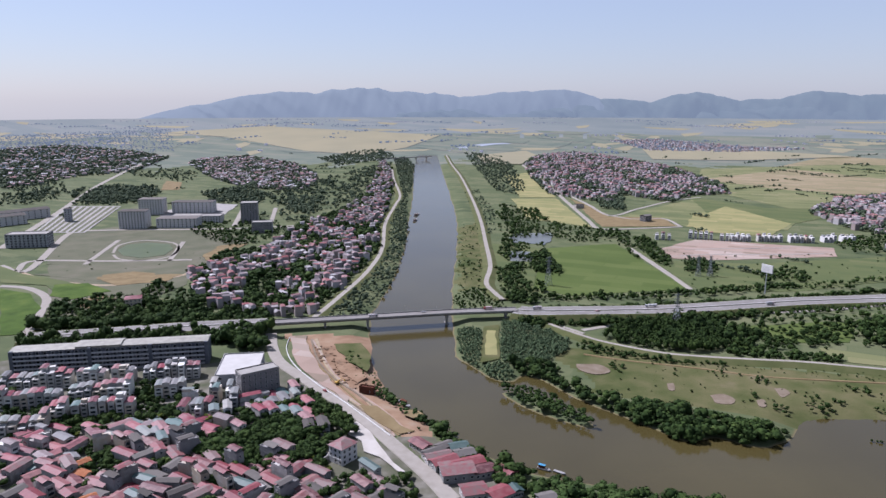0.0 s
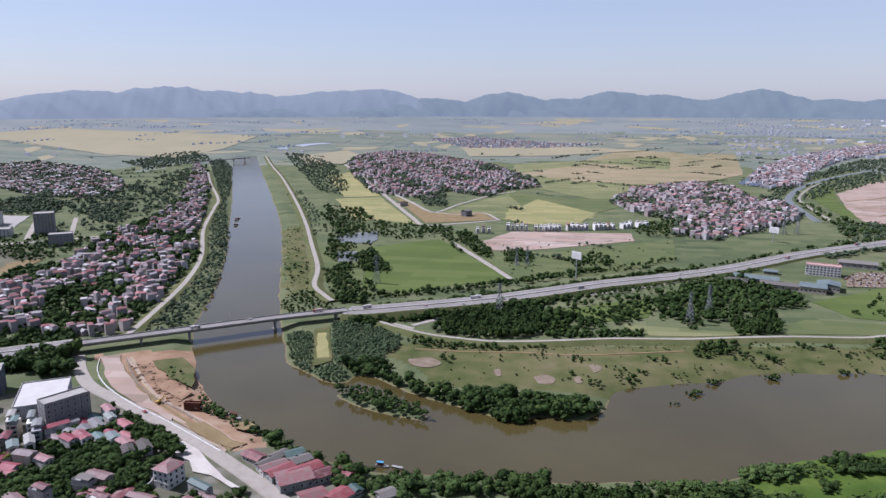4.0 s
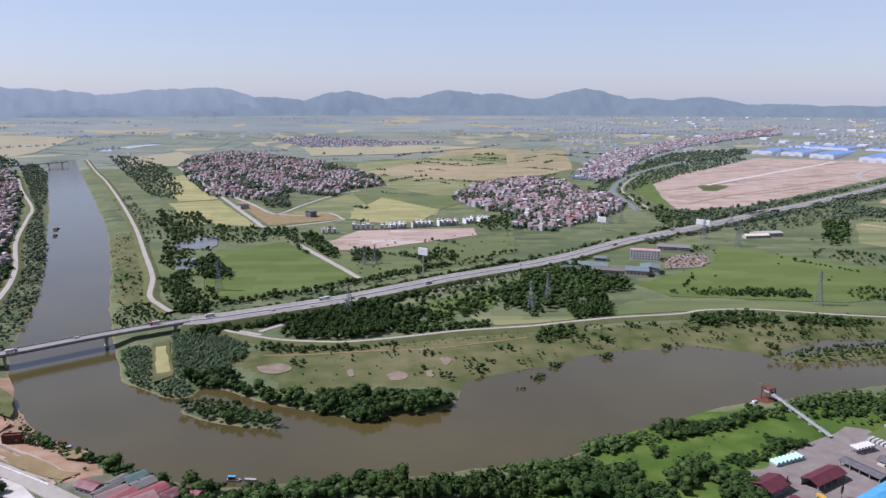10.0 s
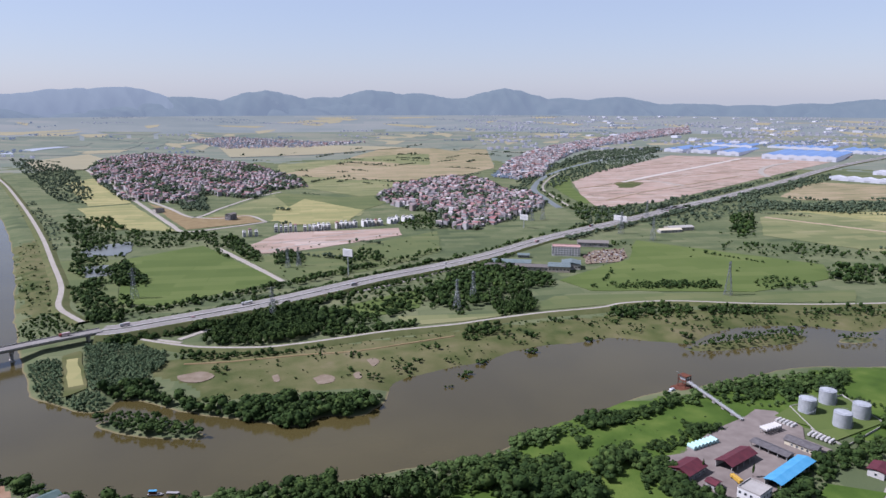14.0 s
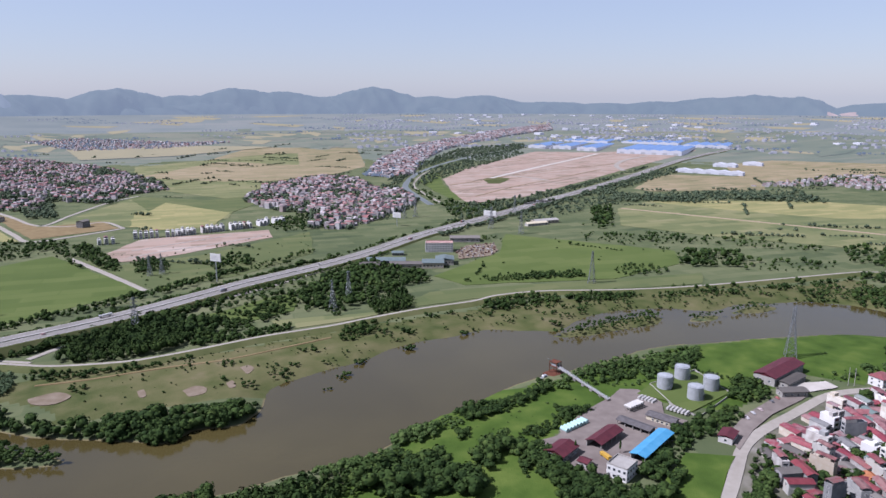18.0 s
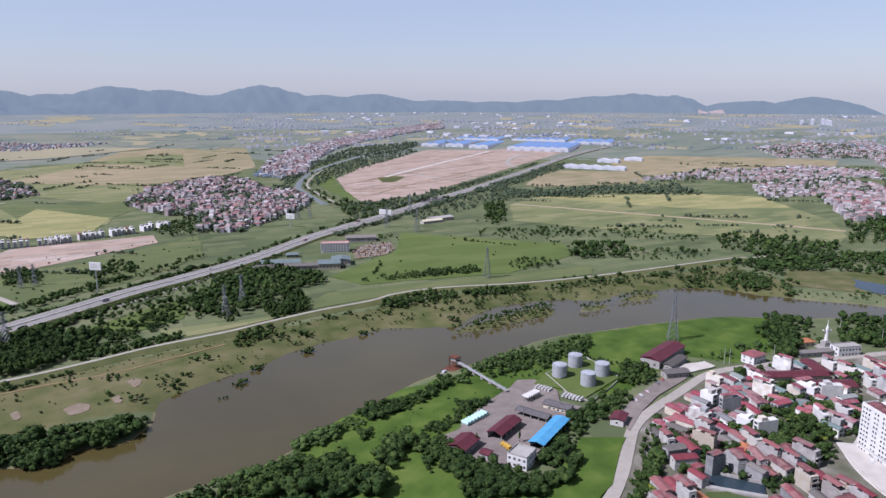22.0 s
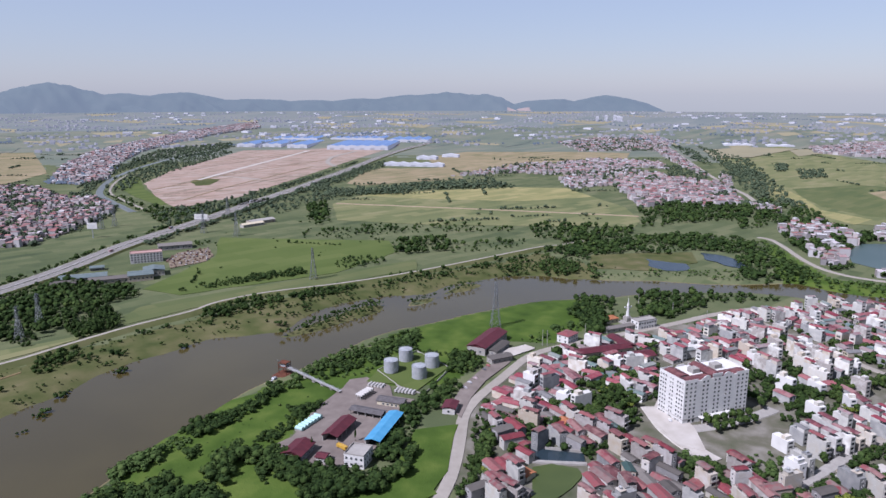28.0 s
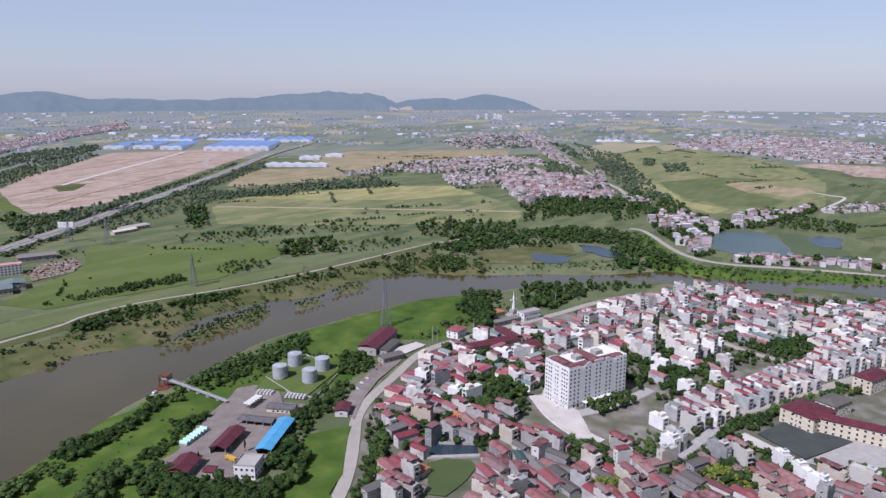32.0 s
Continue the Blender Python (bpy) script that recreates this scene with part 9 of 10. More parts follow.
TREES = [(7.5, 1.15, M_TREE, "dark green leafy tree between houses", HI[0]), (6.0, 1.2, M_TREEG, "bright green leafy garden tree", HI[1]),
         (8.5, 1.0, M_TREE, "tall dark green garden tree", HI[2]), (5.0, 1.25, M_TREEY, "small yellowish green garden tree", HI[3])]
TREE_MADE = {}


def tree(kind, x, y, turn, z=-0.2):
    m = pose(x, y, z, 0, 0, turn)
    if kind in TREE_MADE:
        return copy_thing(TREE_MADE[kind], m)
    TREE_MADE[kind] = tree_kind(*TREES[kind])
    TREE_MADE[kind].matrix_basis = m
    return TREE_MADE[kind]


def garden_trees(poly, spacing, seed, limit=0, away=6.3, weights=(4, 3, 3, 1.2), margin=1.0):
    rng = np.random.default_rng(seed)
    pts = spots(poly, spacing, spacing, 20, 0.45, seed, margin)
    hs = np.array(HOUSES)
    w = np.array(weights) / sum(weights)
    rest = []
    for x, y in pts:
        if np.hypot(hs[:, 0] - x, hs[:, 1] - y).min() < away:
            continue
        if limit > 0:
            tree(rng.choice(4, p=w), x, y, rng.uniform(0, 360))
            limit -= 1
        else:
            rest.append((x, y))
    if rest:
        trees_at("garden_trees", np.array(rest), 4.5, 8, MID, M_TREE, "leafy trees between the town houses", "trees", 1.15, seed)


garden_trees([(-174.2, 420.0), (-138.3, 435.8), (-82.3, 420.1), (-61.4, 401.8), (-74.9, 378.4), (-149.7, 391.4)], 5.5, 501, 21, 5.0)
garden_trees([(-174.1, 500.5), (-98.4, 511.4), (-65.0, 457.2), (-69.9, 435.9), (-132.9, 444.1), (-161.7, 461.6)], 6.5, 502, 16)
garden_trees([(-337.8, 500.2), (-186.3, 511.2), (-156.1, 444.1), (-288.0, 419.8)], 7, 503, 16)
garden_trees([(-292.8, 427.6), (-138.3, 435.8), (-42.3, 354.6), (-43.0, 333.2), (-234.4, 333.0)], 6.2, 504, 15, 5.4)
garden_trees([(-170.0, 431.1), (-151.2, 438.8), (-129.9, 431.2), (-112.2, 416.6), (-119.8, 394.2), (-151.8, 398.5)], 4.8, 520, 8, 4.4)
garden_trees([(-146.1, 481.0), (-106.9, 493.6), (-64.9, 457.8), (-74.9, 441.5), (-87.1, 416.7), (-109.9, 426.3), (-135.6, 452.1)], 5.0, 521, 10, 4.6)
garden_trees([(-318.3, 468.8), (-218.9, 493.4), (-191.9, 457.6), (-234.1, 452.0), (-298.1, 436.0)], 5.0, 522, 6, 4.8)
garden_trees([(-144.4, 402.9), (-117.8, 402.9), (-73.5, 377.8), (-15.1, 386.0), (-14.0, 355.4), (-126.9, 348.3)], 5.5, 523, 4, 4.8)
garden_trees([(467.1, 113.1), (526.5, 97.9), (543.0, 62.5), (508.4, 52.7), (440.1, 56.8), (397.3, 68.7), (418.6, 101.3)], 5.0, 524, 13, 4.6)
garden_trees([(427.2, 24.7), (424.7, -4.7), (396.7, -0.9), (395.9, 20.2)], 4.8, 525, 5, 4.6)
garden_trees([(402.5, -58.3), (409.5, -86.9), (387.2, -90.6), (371.2, -55.0)], 4.8, 526, 5, 4.6, (1, 2, 1, 4))
garden_trees([(561.6, -44.7), (567.8, -69.9), (609.6, -108.4), (584.8, -107.5), (539.2, -72.4), (518.9, -45.0)], 4.8, 528, 6, 4.6)
garden_trees([(466.2, -71.7), (489.0, -97.6), (520.3, -129.2), (496.6, -128.8), (467.0, -96.3), (446.9, -75.9)], 4.8, 529, 6, 4.6, (2, 3, 2, 3))
garden_trees([(713, -80), (673.7, -142.6), (686, -191), (636.2, -181.6), (606.6, -130.4), (661.0, -91.2)], 6, 530, 4, 4.8)
garden_trees([(-132.6, 546.1), (-69.6, 461.7), (-54.2, 431.9), (-69.9, 435.9), (-103.2, 490.4)], 5, 505, 12, 5)
garden_trees([(422.8, 160.0), (453.6, 158.4), (384.1, 129.9), (332.4, 118.6), (328.7, 127.3)], 5, 506, 16, 5)
garden_trees([(487.8, 103.3), (524.1, 71.7), (448.8, 55.9), (417.9, 69.0), (409.4, 89.0)], 5.5, 507, 14, 5)
garden_trees([(412.9, 26.8), (438.5, 2.0), (405.7, -5.6), (389.0, 18.2)], 5, 508, 7, 5)
garden_trees([(574.3, -10.6), (584.5, -52.2), (570.9, -99.4), (524.6, -92.8), (493.3, -46.4), (528.0, -19.2)], 6, 509, 14)
garden_trees([(427.6, -52.4), (484.7, -87.2), (443.8, -88.1), (416.1, -118.3), (387.2, -76.3), (392.1, -46.2)], 6, 510, 15, 5.5, (2, 2, 2, 3))
garden_trees([(484.7, -87.2), (601.3, -222.8), (564.1, -210.7), (518.5, -149.3), (490.4, -128.2), (460.1, -90.7)], 6, 511, 18, 5.5)
garden_trees([(743, -183), (673.9, -182.2), (620.9, -200.2), (586.2, -161.5), (615.6, -123.9)], 7, 512, 8)
garden_trees([(425.9, 152.7), (586.9, 131.2), (641.5, 59.7), (514.3, 41.0), (413.4, 61.0), (388.3, 120.0)], 5.5, 513, 7, 5.3)
garden_trees([(690.9, 28.5), (826, -99), (798, -287), (662, -257), (588.2, -119.3), (575.5, -15.2)], 6.5, 514, 5, 5.5)
garden_trees([(414.9, -0.5), (442.9, -84.6), (420.9, -164.1), (371.9, -148.2), (334.8, 3.3)], 6, 515, 7, 5.2)
for p, q, n in ((*[(475.5, 6.8), (501.3, -18.9)], 6), (*[(467.7, 0.7), (492.3, -22.7)], 6), (*[(519.1, -27.4), (582.3, -43.0)], 5), (*[(425.5, -43.7), (463.2, -69.9)], 4)):
    for i in range(n):
        u = i / (n - 1)
        tree(0 if i % 3 else 2, p[0] + (q[0] - p[0]) * u, p[1] + (q[1] - p[1]) * u, i * 57)


def cypress(x, y):
    th = empty("cypress", x, y, -0.2, 0, "slim dark conical conifer in the depot yard", "tree", "")
    bm = bmesh.new()
    cyl(bm, 0, 0, -0.3, 2, 0.2, 0.15, 7)
    part("trunk", bm, M_BARK, th)
    v, f = leaf_cloud(200, 0.07, 91, 3, 2)
    v = v.copy()
    k = np.clip(1.15 - v[:, 2], 0.1, 1)
    v[:, 0] *= k * 4.4
    v[:, 1] *= k * 4.4
    v[:, 2] *= 10.5
    raw("crown", v, f, M_TREE).parent = th


cypress(341.6, 235.1)
cypress(362.0, 215.4)

# ---- shrubs on the meadows and banks ----
shrubs([(152.7, 597.9), (244.6, 559.8), (332.5, 542.0), (397.7, 525.3), (528, 487), (518.6, 434.4), (467.3, 436.1), (406.5, 452.6), (315.5, 454.7), (216.9, 476.5), (130.2, 517.2)], 8, 0.8, 2.4, 0.25)
wood([(152.7, 597.9), (244.6, 559.8), (332.5, 542.0), (397.7, 525.3), (528, 487), (518.6, 434.4), (467.3, 436.1), (406.5, 452.6), (315.5, 454.7), (249.5, 461.7), (219.0, 502.8), (139.9, 551.8)], 5.0, 1.8, 4.2, MID, M_TREE, "bushy clumps on the flood meadow", 1.35, gaps=0.92, grain=0.045)
wood([(492.9, 483.7), (599, 464), (671, 420), (800, 337), (948, 250), (904, 165), (850, 154), (814, 258), (742, 311), (688, 348), (627, 391), (549.0, 410.3)], 5.5, 2, 4.6, MID, M_TREE, "bushy clumps on the flood meadow", 1.35, gaps=0.72, grain=0.045)
shrubs([(164.2, 602.7), (249.6, 570.9), (337.7, 550.5), (406.2, 536.7), (537, 495), (533, 484), (393.6, 519.8), (327.5, 533.7), (242.2, 554.4), (158.4, 582.9)], 6, 1.0, 2.4, 0.5)
shrubs([(414.4, 461.6), (474.3, 442.8), (510.3, 420.5), (501.0, 387.2), (474.1, 435.5), (381.9, 454.3), (315.5, 454.7), (243.0, 450.0), (247.3, 457.8), (320.6, 462.1), (378.8, 466.3)], 6, 1.5, 4, 0.5, M_TREEG)
shrubs([(573, 444), (671, 420), (800, 337), (948, 250), (904, 165), (838, 152), (804, 254), (733, 307), (682, 345), (621, 388), (541.6, 404.7)], 10, 1.5, 4.5, 0.35)
shrubs([(848, 283), (921, 235), (912, 155), (845, 142), (831, 211), (805, 261)], 8, 3, 6, 0.6)
shrubs([(22, 1243), (69, 1273), (67, 1046), (57, 842), (41, 733), (14, 732)], 8, 1.5, 3.5, 0.35)
wood([(-101.5, 625.1), (-73.8, 630.2), (-63.4, 562.3), (-53.4, 535.1), (-67.6, 546.4), (-87.4, 583.3)], 4.5, 1.0, 2.8, MID, M_TREEG, "weedy shrubs on the dug bank", 1.4, gaps=0.6, grain=0.06)
shrubs([(-135.4, 558.6), (-71.5, 630.6), (-56.7, 558.8), (-40.5, 500.8), (-17.7, 466.4), (-5.2, 432.0), (-24.2, 436.0), (-59.7, 480.5)], 8, 0.8, 2.2, 0.18)
shrubs([(-65.2, 571.9), (-41.3, 511.5), (-17.7, 466.4), (-27.8, 466.3), (-44.8, 500.8)], 4, 2, 4.5, 0.7, M_TREEG, "green shrubs on the dug bank")
shrubs([(-9.4, 454.7), (24.1, 414.3), (59.1, 378.6), (56.4, 359.3), (37.8, 366.3), (5.8, 405.5)], 5, 4, 8, 0.85, M_TREE, "riverside trees below the market")
shrubs([(58.6, 375.5), (149.6, 360.5), (145.5, 349.2), (55.0, 349.1)], 6, 4, 8, 0.8, M_TREEG, "riverside trees")
shrubs([(623, 700), (907, 786), (1045, 499), (897, 425), (529, 593)], 30, 1.5, 4, 0.25)
shrubs([(289, 1047), (639, 988), (550, 843), (305, 810)], 16, 1.5, 4, 0.3)
shrubs([(-673, 1134), (-325, 1088), (-296, 932), (-310, 841), (-506, 840)], 22, 1.2, 2.6, 0.3)
trees_at("shrubs", np.array([[(318.6, 446.5)][0], [(318.7, 450.2)][0], [(321.0, 445.3)][0]]), 4, 5, MID, M_TREEG, "bright green bush standing in the river", "shrubs", 1.2, 9)
trees_at("shrubs", np.array([[(287.8, 434.2)][0], [(291.1, 433.2)][0], [(293.3, 432.0)][0]]), 2, 2.6, MID, M_TREE, "low dark weed clump in the river", "shrubs", 1.2, 9)
tree_row([(787, 832), (944, 857), (1176, 908), (1354, 945), (1366, 916), (1770, 1004)], 6, 6, 10, MID, spread=6)
tree_row([(876, 899), (1013, 921), (1281, 991), (1516, 1046), (1484, 1040), (2028, 1168)], 6, 5, 9, MID, spread=5)
wood([(978, 835), (1237, 887), (1462, 858), (1495, 726), (1401, 678), (1352, 815), (1105, 790), (943, 781)], 15, 6, 11, LOW)
wood([(405, 897), (480, 919), (458, 843), (396, 841)], 9, 6, 10, MID)
wood([(285, 1080), (324, 1056), (296, 944), (268, 983)], 10, 6, 10, MID)
wood([(619, 1094), (704, 1114), (640, 995), (599, 1020)], 11, 5, 9, LOW)
wood([(2324, 10), (1887, -94), (1560, -103), (1605, -33), (2139, 41)], 15, 6, 11, LOW)
wood([(298, 1188), (319, 1178), (289, 1047), (272, 1063)], 9, 5, 9, MID)

# retaining wall of a small round basin in the west town
basin = [(-100.9, 412.0), (-93.4, 402.9), (-83.5, 397.7), (-73.9, 399.4), (-71.7, 406.6)]
tagged(sweep("trim", curve(basin, 2), [(0.4, -0.5), (0.35, 3.2), (-0.35, 3.2), (-0.4, -0.5)], M_CONC), "curved pale concrete retaining wall", "wall", kind="structure")
sheet("water_pond", curve([(-101.1, 412.9), (-91.6, 416.7), (-76.0, 412.0), (-71.4, 407.5), (-74.8, 400.8), (-83.8, 399.4), (-93.6, 404.3)], 3), 0.2, M_POND, "dark water in a walled basin", "pond")

def hedges(poly, n, seed, lmin=30, lmax=160, hmin=4, hmax=9):
    """Short tree lines and clumps scattered over the farmland."""
    rng = np.random.default_rng(seed)
    a = np.array(poly)
    pts = []
    while n > 0:
        x, y = rng.uniform(a.min(0), a.max(0))
        if not inside([x], [y], list(poly))[0]:
            continue
        n -= 1
        t = 0.45 + rng.choice([0, 1.57]) + rng.normal(0, 0.15)
        L = rng.uniform(lmin, lmax)
        if rng.random() < 0.3:
            for k in range(rng.integers(4, 14)):
                pts.append((x + rng.normal(0, 9), y + rng.normal(0, 9)))
        else:
            for u in np.arange(-L / 2, L / 2, 6.0):
                pts.append((x + math.cos(t) * u + rng.normal(0, 1.5), y + math.sin(t) * u + rng.normal(0, 1.5)))
    p = np.array(pts)
    ok = ~inside(p[:, 0], p[:, 1], RIVER)
    for ln, w in ROADS:
        ok &= line_distance(p[:, 0], p[:, 1], ln[::3] + ln[-1:]) > w
    trees_at("hedge", p[ok], hmin, hmax, FEW, M_TREE, "tree lines and clumps between the fields", "trees", 1.2, seed)


hedges([(289, 1088), (460, 1306), (835, 2137), (1525, 2902), (2029, 2578), (1508, 1711), (825, 931), (531, 841), (338, 878)], 34, 601)
hedges([(911, 473), (932, 585), (1294, 843), (2207, 950), (2679, 532), (2520, 233), (1245, 102), (1062, 275)], 30, 602)
hedges([(1214, -19), (3466, -31), (3146, -486), (2351, -792), (1123, -393), (1179, -277), (1249, -159)], 34, 603)
hedges([(-1161, 1833), (-975, 2510), (-650, 3074), (-251, 2516), (-250, 1370), (-283, 1135), (-358, 1135), (-700, 1616), (-761, 1184)], 40, 604)
hedges([(124, 2772), (856, 3390), (1842, 2935), (799, 1246), (604, 1673), (437, 2522)], 26, 605)
hedges([(623, 700), (927, 803), (1173, 564), (843, 398), (549, 567)], 8, 606, 20, 70, 3, 6)
hedges([(266, 693), (489, 744), (396, 594), (268.1, 612.6)], 12, 607, 20, 60, 4, 8)
hedges([(710, 1941), (1166, 2329), (1977, 2459), (1925, 2115), (1247, 1656), (802, 1566)], 16, 608)

# ---- pylons, boards, poles ----
def pylon(x, y, h, turn, arms=3, label="tall grey lattice power pylon on the plain"):
    th = empty("power_pylon", x, y, -0.3, turn, label, "pylon", "power pylons")
    b, t = h * 0.10, h * 0.018
    for sx in (-1, 1):
        for sy in (-1, 1):
            bm = bmesh.new()
            beam(bm, (sx * b, sy * b, 0), (sx * t * 1.6, sy * t * 1.6, h * 0.7), 0.34)
            beam(bm, (sx * t * 1.6, sy * t * 1.6, h * 0.7), (sx * t, sy * t, h), 0.28)
            part("leg", bm, M_DSTEEL, th)
    bm = bmesh.new()
    n = 9
    for k in range(n):
        z0, z1 = h * 0.96 * k / n, h * 0.96 * (k + 1) / n

        def half(z):
            return b + (t * 1.6 - b) * min(1, z / (h * 0.7)) if z < h * 0.7 else t * 1.4
        for s in (-1, 1):
            a, c = half(z0), half(z1)
            beam(bm, (-a, s * a, z0), (c, s * c, z1), 0.2)
            beam(bm, (a, s * a, z0), (-c, s * c, z1), 0.2)
            beam(bm, (s * a, -a, z0), (s * c, c, z1), 0.2)
            beam(bm, (s * a, a, z0), (s * c, -c, z1), 0.2)
    part("bracing", bm, M_DSTEEL, th)
    for k in range(arms):
        z = h * (0.74 + 0.1 * k)
        bm = bmesh.new()
        for s in (-1, 1):
            beam(bm, (0, 0, z), (s * h * 0.11, 0, z), 0.28)
            beam(bm, (0, 0, z + h * 0.04), (s * h * 0.11, 0, z), 0.22)
            beam(bm, (s * h * 0.11, 0, z), (s * h * 0.11, 0, z - 1.4), 0.18)
        part("cross_arm", bm, M_DSTEEL, th)
    return th


for px_, py_, hh, tt in ((231.1, 665.0, 36, 20), (128.3, 828.3, 36, 20), (327.2, 874.0, 27, 20), (342.5, 874.1, 27, 20), (443.6, 613.0, 34, 20), (699.3, 468.6, 40, 20),
                         (615.3, 206.3, 46, 30), (879.7, 730.5, 38, 10), (1020.3, 864.5, 38, 10), (786.7, 1052.9, 40, 20), (839.2, 977.7, 36, 10), (865.0, 976.1, 36, 10), (408.7, 593.9, 34, 20), (881.1, 798.2, 38, 10)):
    pylon(px_, py_, hh, tt)


def billboard(x, y, turn, h, w, bh, label):
    th = empty("billboard", x, y, -0.3, turn, label, "billboard")
    bm = bmesh.new()
    cyl(bm, 0, 0, 0, h - bh, 0.7, 0.55, 14)
    part("post", bm, M_STEEL, th)
    bm = boxes((-w / 2, w / 2, -0.5, 0.5, h - bh, h, 0.08))
    panel = part("panel", bm, M_WHITE, th, "blank white panel")
    bm = boxes((-w / 2 - 0.2, w / 2 + 0.2, -0.8, 0.8, h - bh - 0.5, h - bh - 0.1))
    part("catwalk", bm, M_DSTEEL, th)
    for k in range(5):
        part("rib", boxes((-w / 2 + w * k / 4 - 0.12, -w / 2 + w * k / 4 + 0.12, 0.5, 0.9, h - bh, h)), M_DSTEEL, th)
    bm = boxes(*[(-w * 0.35, w * 0.2 + 0.1 * w * (k % 2), -0.56, -0.52, h - bh * (0.35 + 0.2 * k), h - bh * (0.28 + 0.2 * k)) for k in range(3)])
    part("faded_print", bm, M_STEEL, panel, "faded grey printed bars")


billboard(374.9, 788.7, -64, 35, 15, 9, "tall single-post billboard with a white panel")
billboard(933.9, 849.8, -72, 19, 24, 9, "wide white highway billboard")
billboard(778.6, 927.3, -68, 24, 16, 9, "tall billboard on a post beside a village")
for x, y in ([(583.3, 150.9), (584.9, 147.1), (616.0, 119.6), (735, 88), (718, 52), (703, 19)]):
    th = empty("utility_pole", x, y, -0.2, 20, "tall pale concrete utility pole beside the road", "pole", "utility poles")
    bm = bmesh.new()
    cyl(bm, 0, 0, 0, 15, 0.28, 0.18, 8)
    part("shaft", bm, M_CONC, th)
    bm = boxes((-1.2, 1.2, -0.08, 0.08, 13.6, 13.8), (-0.9, 0.9, -0.08, 0.08, 12.4, 12.6))
    part("crossbar", bm, M_DSTEEL, th)


def monument():
    """A tall white figure-like spire with side wings on a stepped plinth."""
    x, y = 679.5, 91.0
    th = empty("monument", x, y, 0, -42, "tall white monument spire on a stepped stone plinth", "monument")
    part("plinth", boxes((-7, 7, -7, 7, -0.5, 0.8, 0.1), (-5, 5, -5, 5, 0.8, 1.8, 0.1), (-3.2, 3.2, -3.2, 3.2, 1.8, 6.0, 0.15), (-2.4, 2.4, -2.4, 2.4, 6.0, 7.0, 0.15)), M_CONC, th, "stepped pale stone plinth")
    bm = bmesh.new()
    cyl(bm, 0, 0, 7.0, 17.0, 1.7, 1.1, 10)
    cyl(bm, 0, 0, 17.0, 20.0, 1.3, 0.9, 10)
    cyl(bm, 0, 0, 20.0, 26.0, 0.5, 0.1, 8)
    part("shaft", bm, M_WHITE, th)
    for s in (-1, 1):
        bm = bmesh.new()
        beam(bm, (0, 0, 14.5), (s * 4.2, 0, 16.5), 0.9, 1.2)
        part("wing", bm, M_WHITE, th)
    part("stairway", boxes((-2.4, 2.4, -18, -7, -0.5, 0.35), (-2.2, 2.2, -12, -7, 0.35, 0.7)), M_CONC, th)


monument()

# ---- buildings on the plain ----
M_PINKROOF = mat("faded_pink_roof", [(0.36, 0.22, 0.19), (0.48, 0.33, 0.29)], 0.2, 4, rough=0.7)
M_TEALROOF = mat("weathered_teal_roof", [(0.104, 0.137, 0.137), (0.156, 0.189, 0.185)], 0.2, 4, rough=0.6)
M_SCRAP = mat("mixed_scrap", [(0.10, 0.05, 0.04), (0.30, 0.28, 0.26), (0.16, 0.09, 0.07), (0.42, 0.40, 0.38)], 0.5, 3, island=0.8)
block("roadside_hotel", 692.0, 728.8, -43, 40, 17, 4, 3.2, M_WHITE, M_PINKROOF, "white four-storey roadside building with a faded pink roof", "hotel", 12, 4, "flat", (2.4, 1.7))
for x, y, t, w, d, hh, m in ((555.8, 718.5, -43, 26, 16, 5, M_GREYROOF), (587.4, 723.5, -43, 52, 22, 5, M_TEALROOF), (593.0, 687.3, -43, 44, 16, 5, M_GREYROOF), (619.9, 664.9, -43, 28, 24, 7, M_TEALROOF), (643.7, 667.3, -43, 24, 24, 7, M_TEALROOF),
                             (771.5, 754.7, -43, 46, 22, 6, M_GREYROOF), (630.8, 750.3, -43, 16, 9, 3.4, M_TEALROOF), (992.2, 769.6, -20, 46, 20, 5, M_CONC), (961.6, 764.5, -20, 40, 12, 4, M_CREAM)):
    block("roadside_shed", x, y, t, w, d, 1, hh, M_WALL, m, "long low shed beside the highway", "shed", 6, 2, "gable", (2.2, 1.8), False, rise=2.2)


def scrap_yard():
    """Heaps of scrap and crates on bare ground."""
    sheet("ground_clay", [(707, 709), (749, 727), (788, 708), (754, 669), (722, 654), (674, 670)], 0.5, M_CLAY, "bare clay yard beside the highway", "bare ground", step=4, rag=1.2)
    rng = np.random.default_rng(88)
    bm = bmesh.new()
    for x, y in scatter([(707, 709), (749, 727), (788, 708), (754, 669), (722, 654), (674, 670)], 6.5, 0.45, 89):
        w, d, h = rng.uniform(1.0, 3.2, 3)
        vs = bmesh.ops.create_cube(bm, size=1.0)["verts"]
        t = rng.uniform(0, 3.1)
        for v in vs:
            v.co = Vector((x + v.co.x * w * math.cos(t) - v.co.y * d * math.sin(t), y + v.co.x * w * math.sin(t) + v.co.y * d * math.cos(t), 0.4 + v.co.z * h * 0.8 + h * 0.3))
    tagged(obj("scrap_heaps", bm, M_SCRAP), "heaps of rusty and pale scrap", "scrap", kind="stuff")


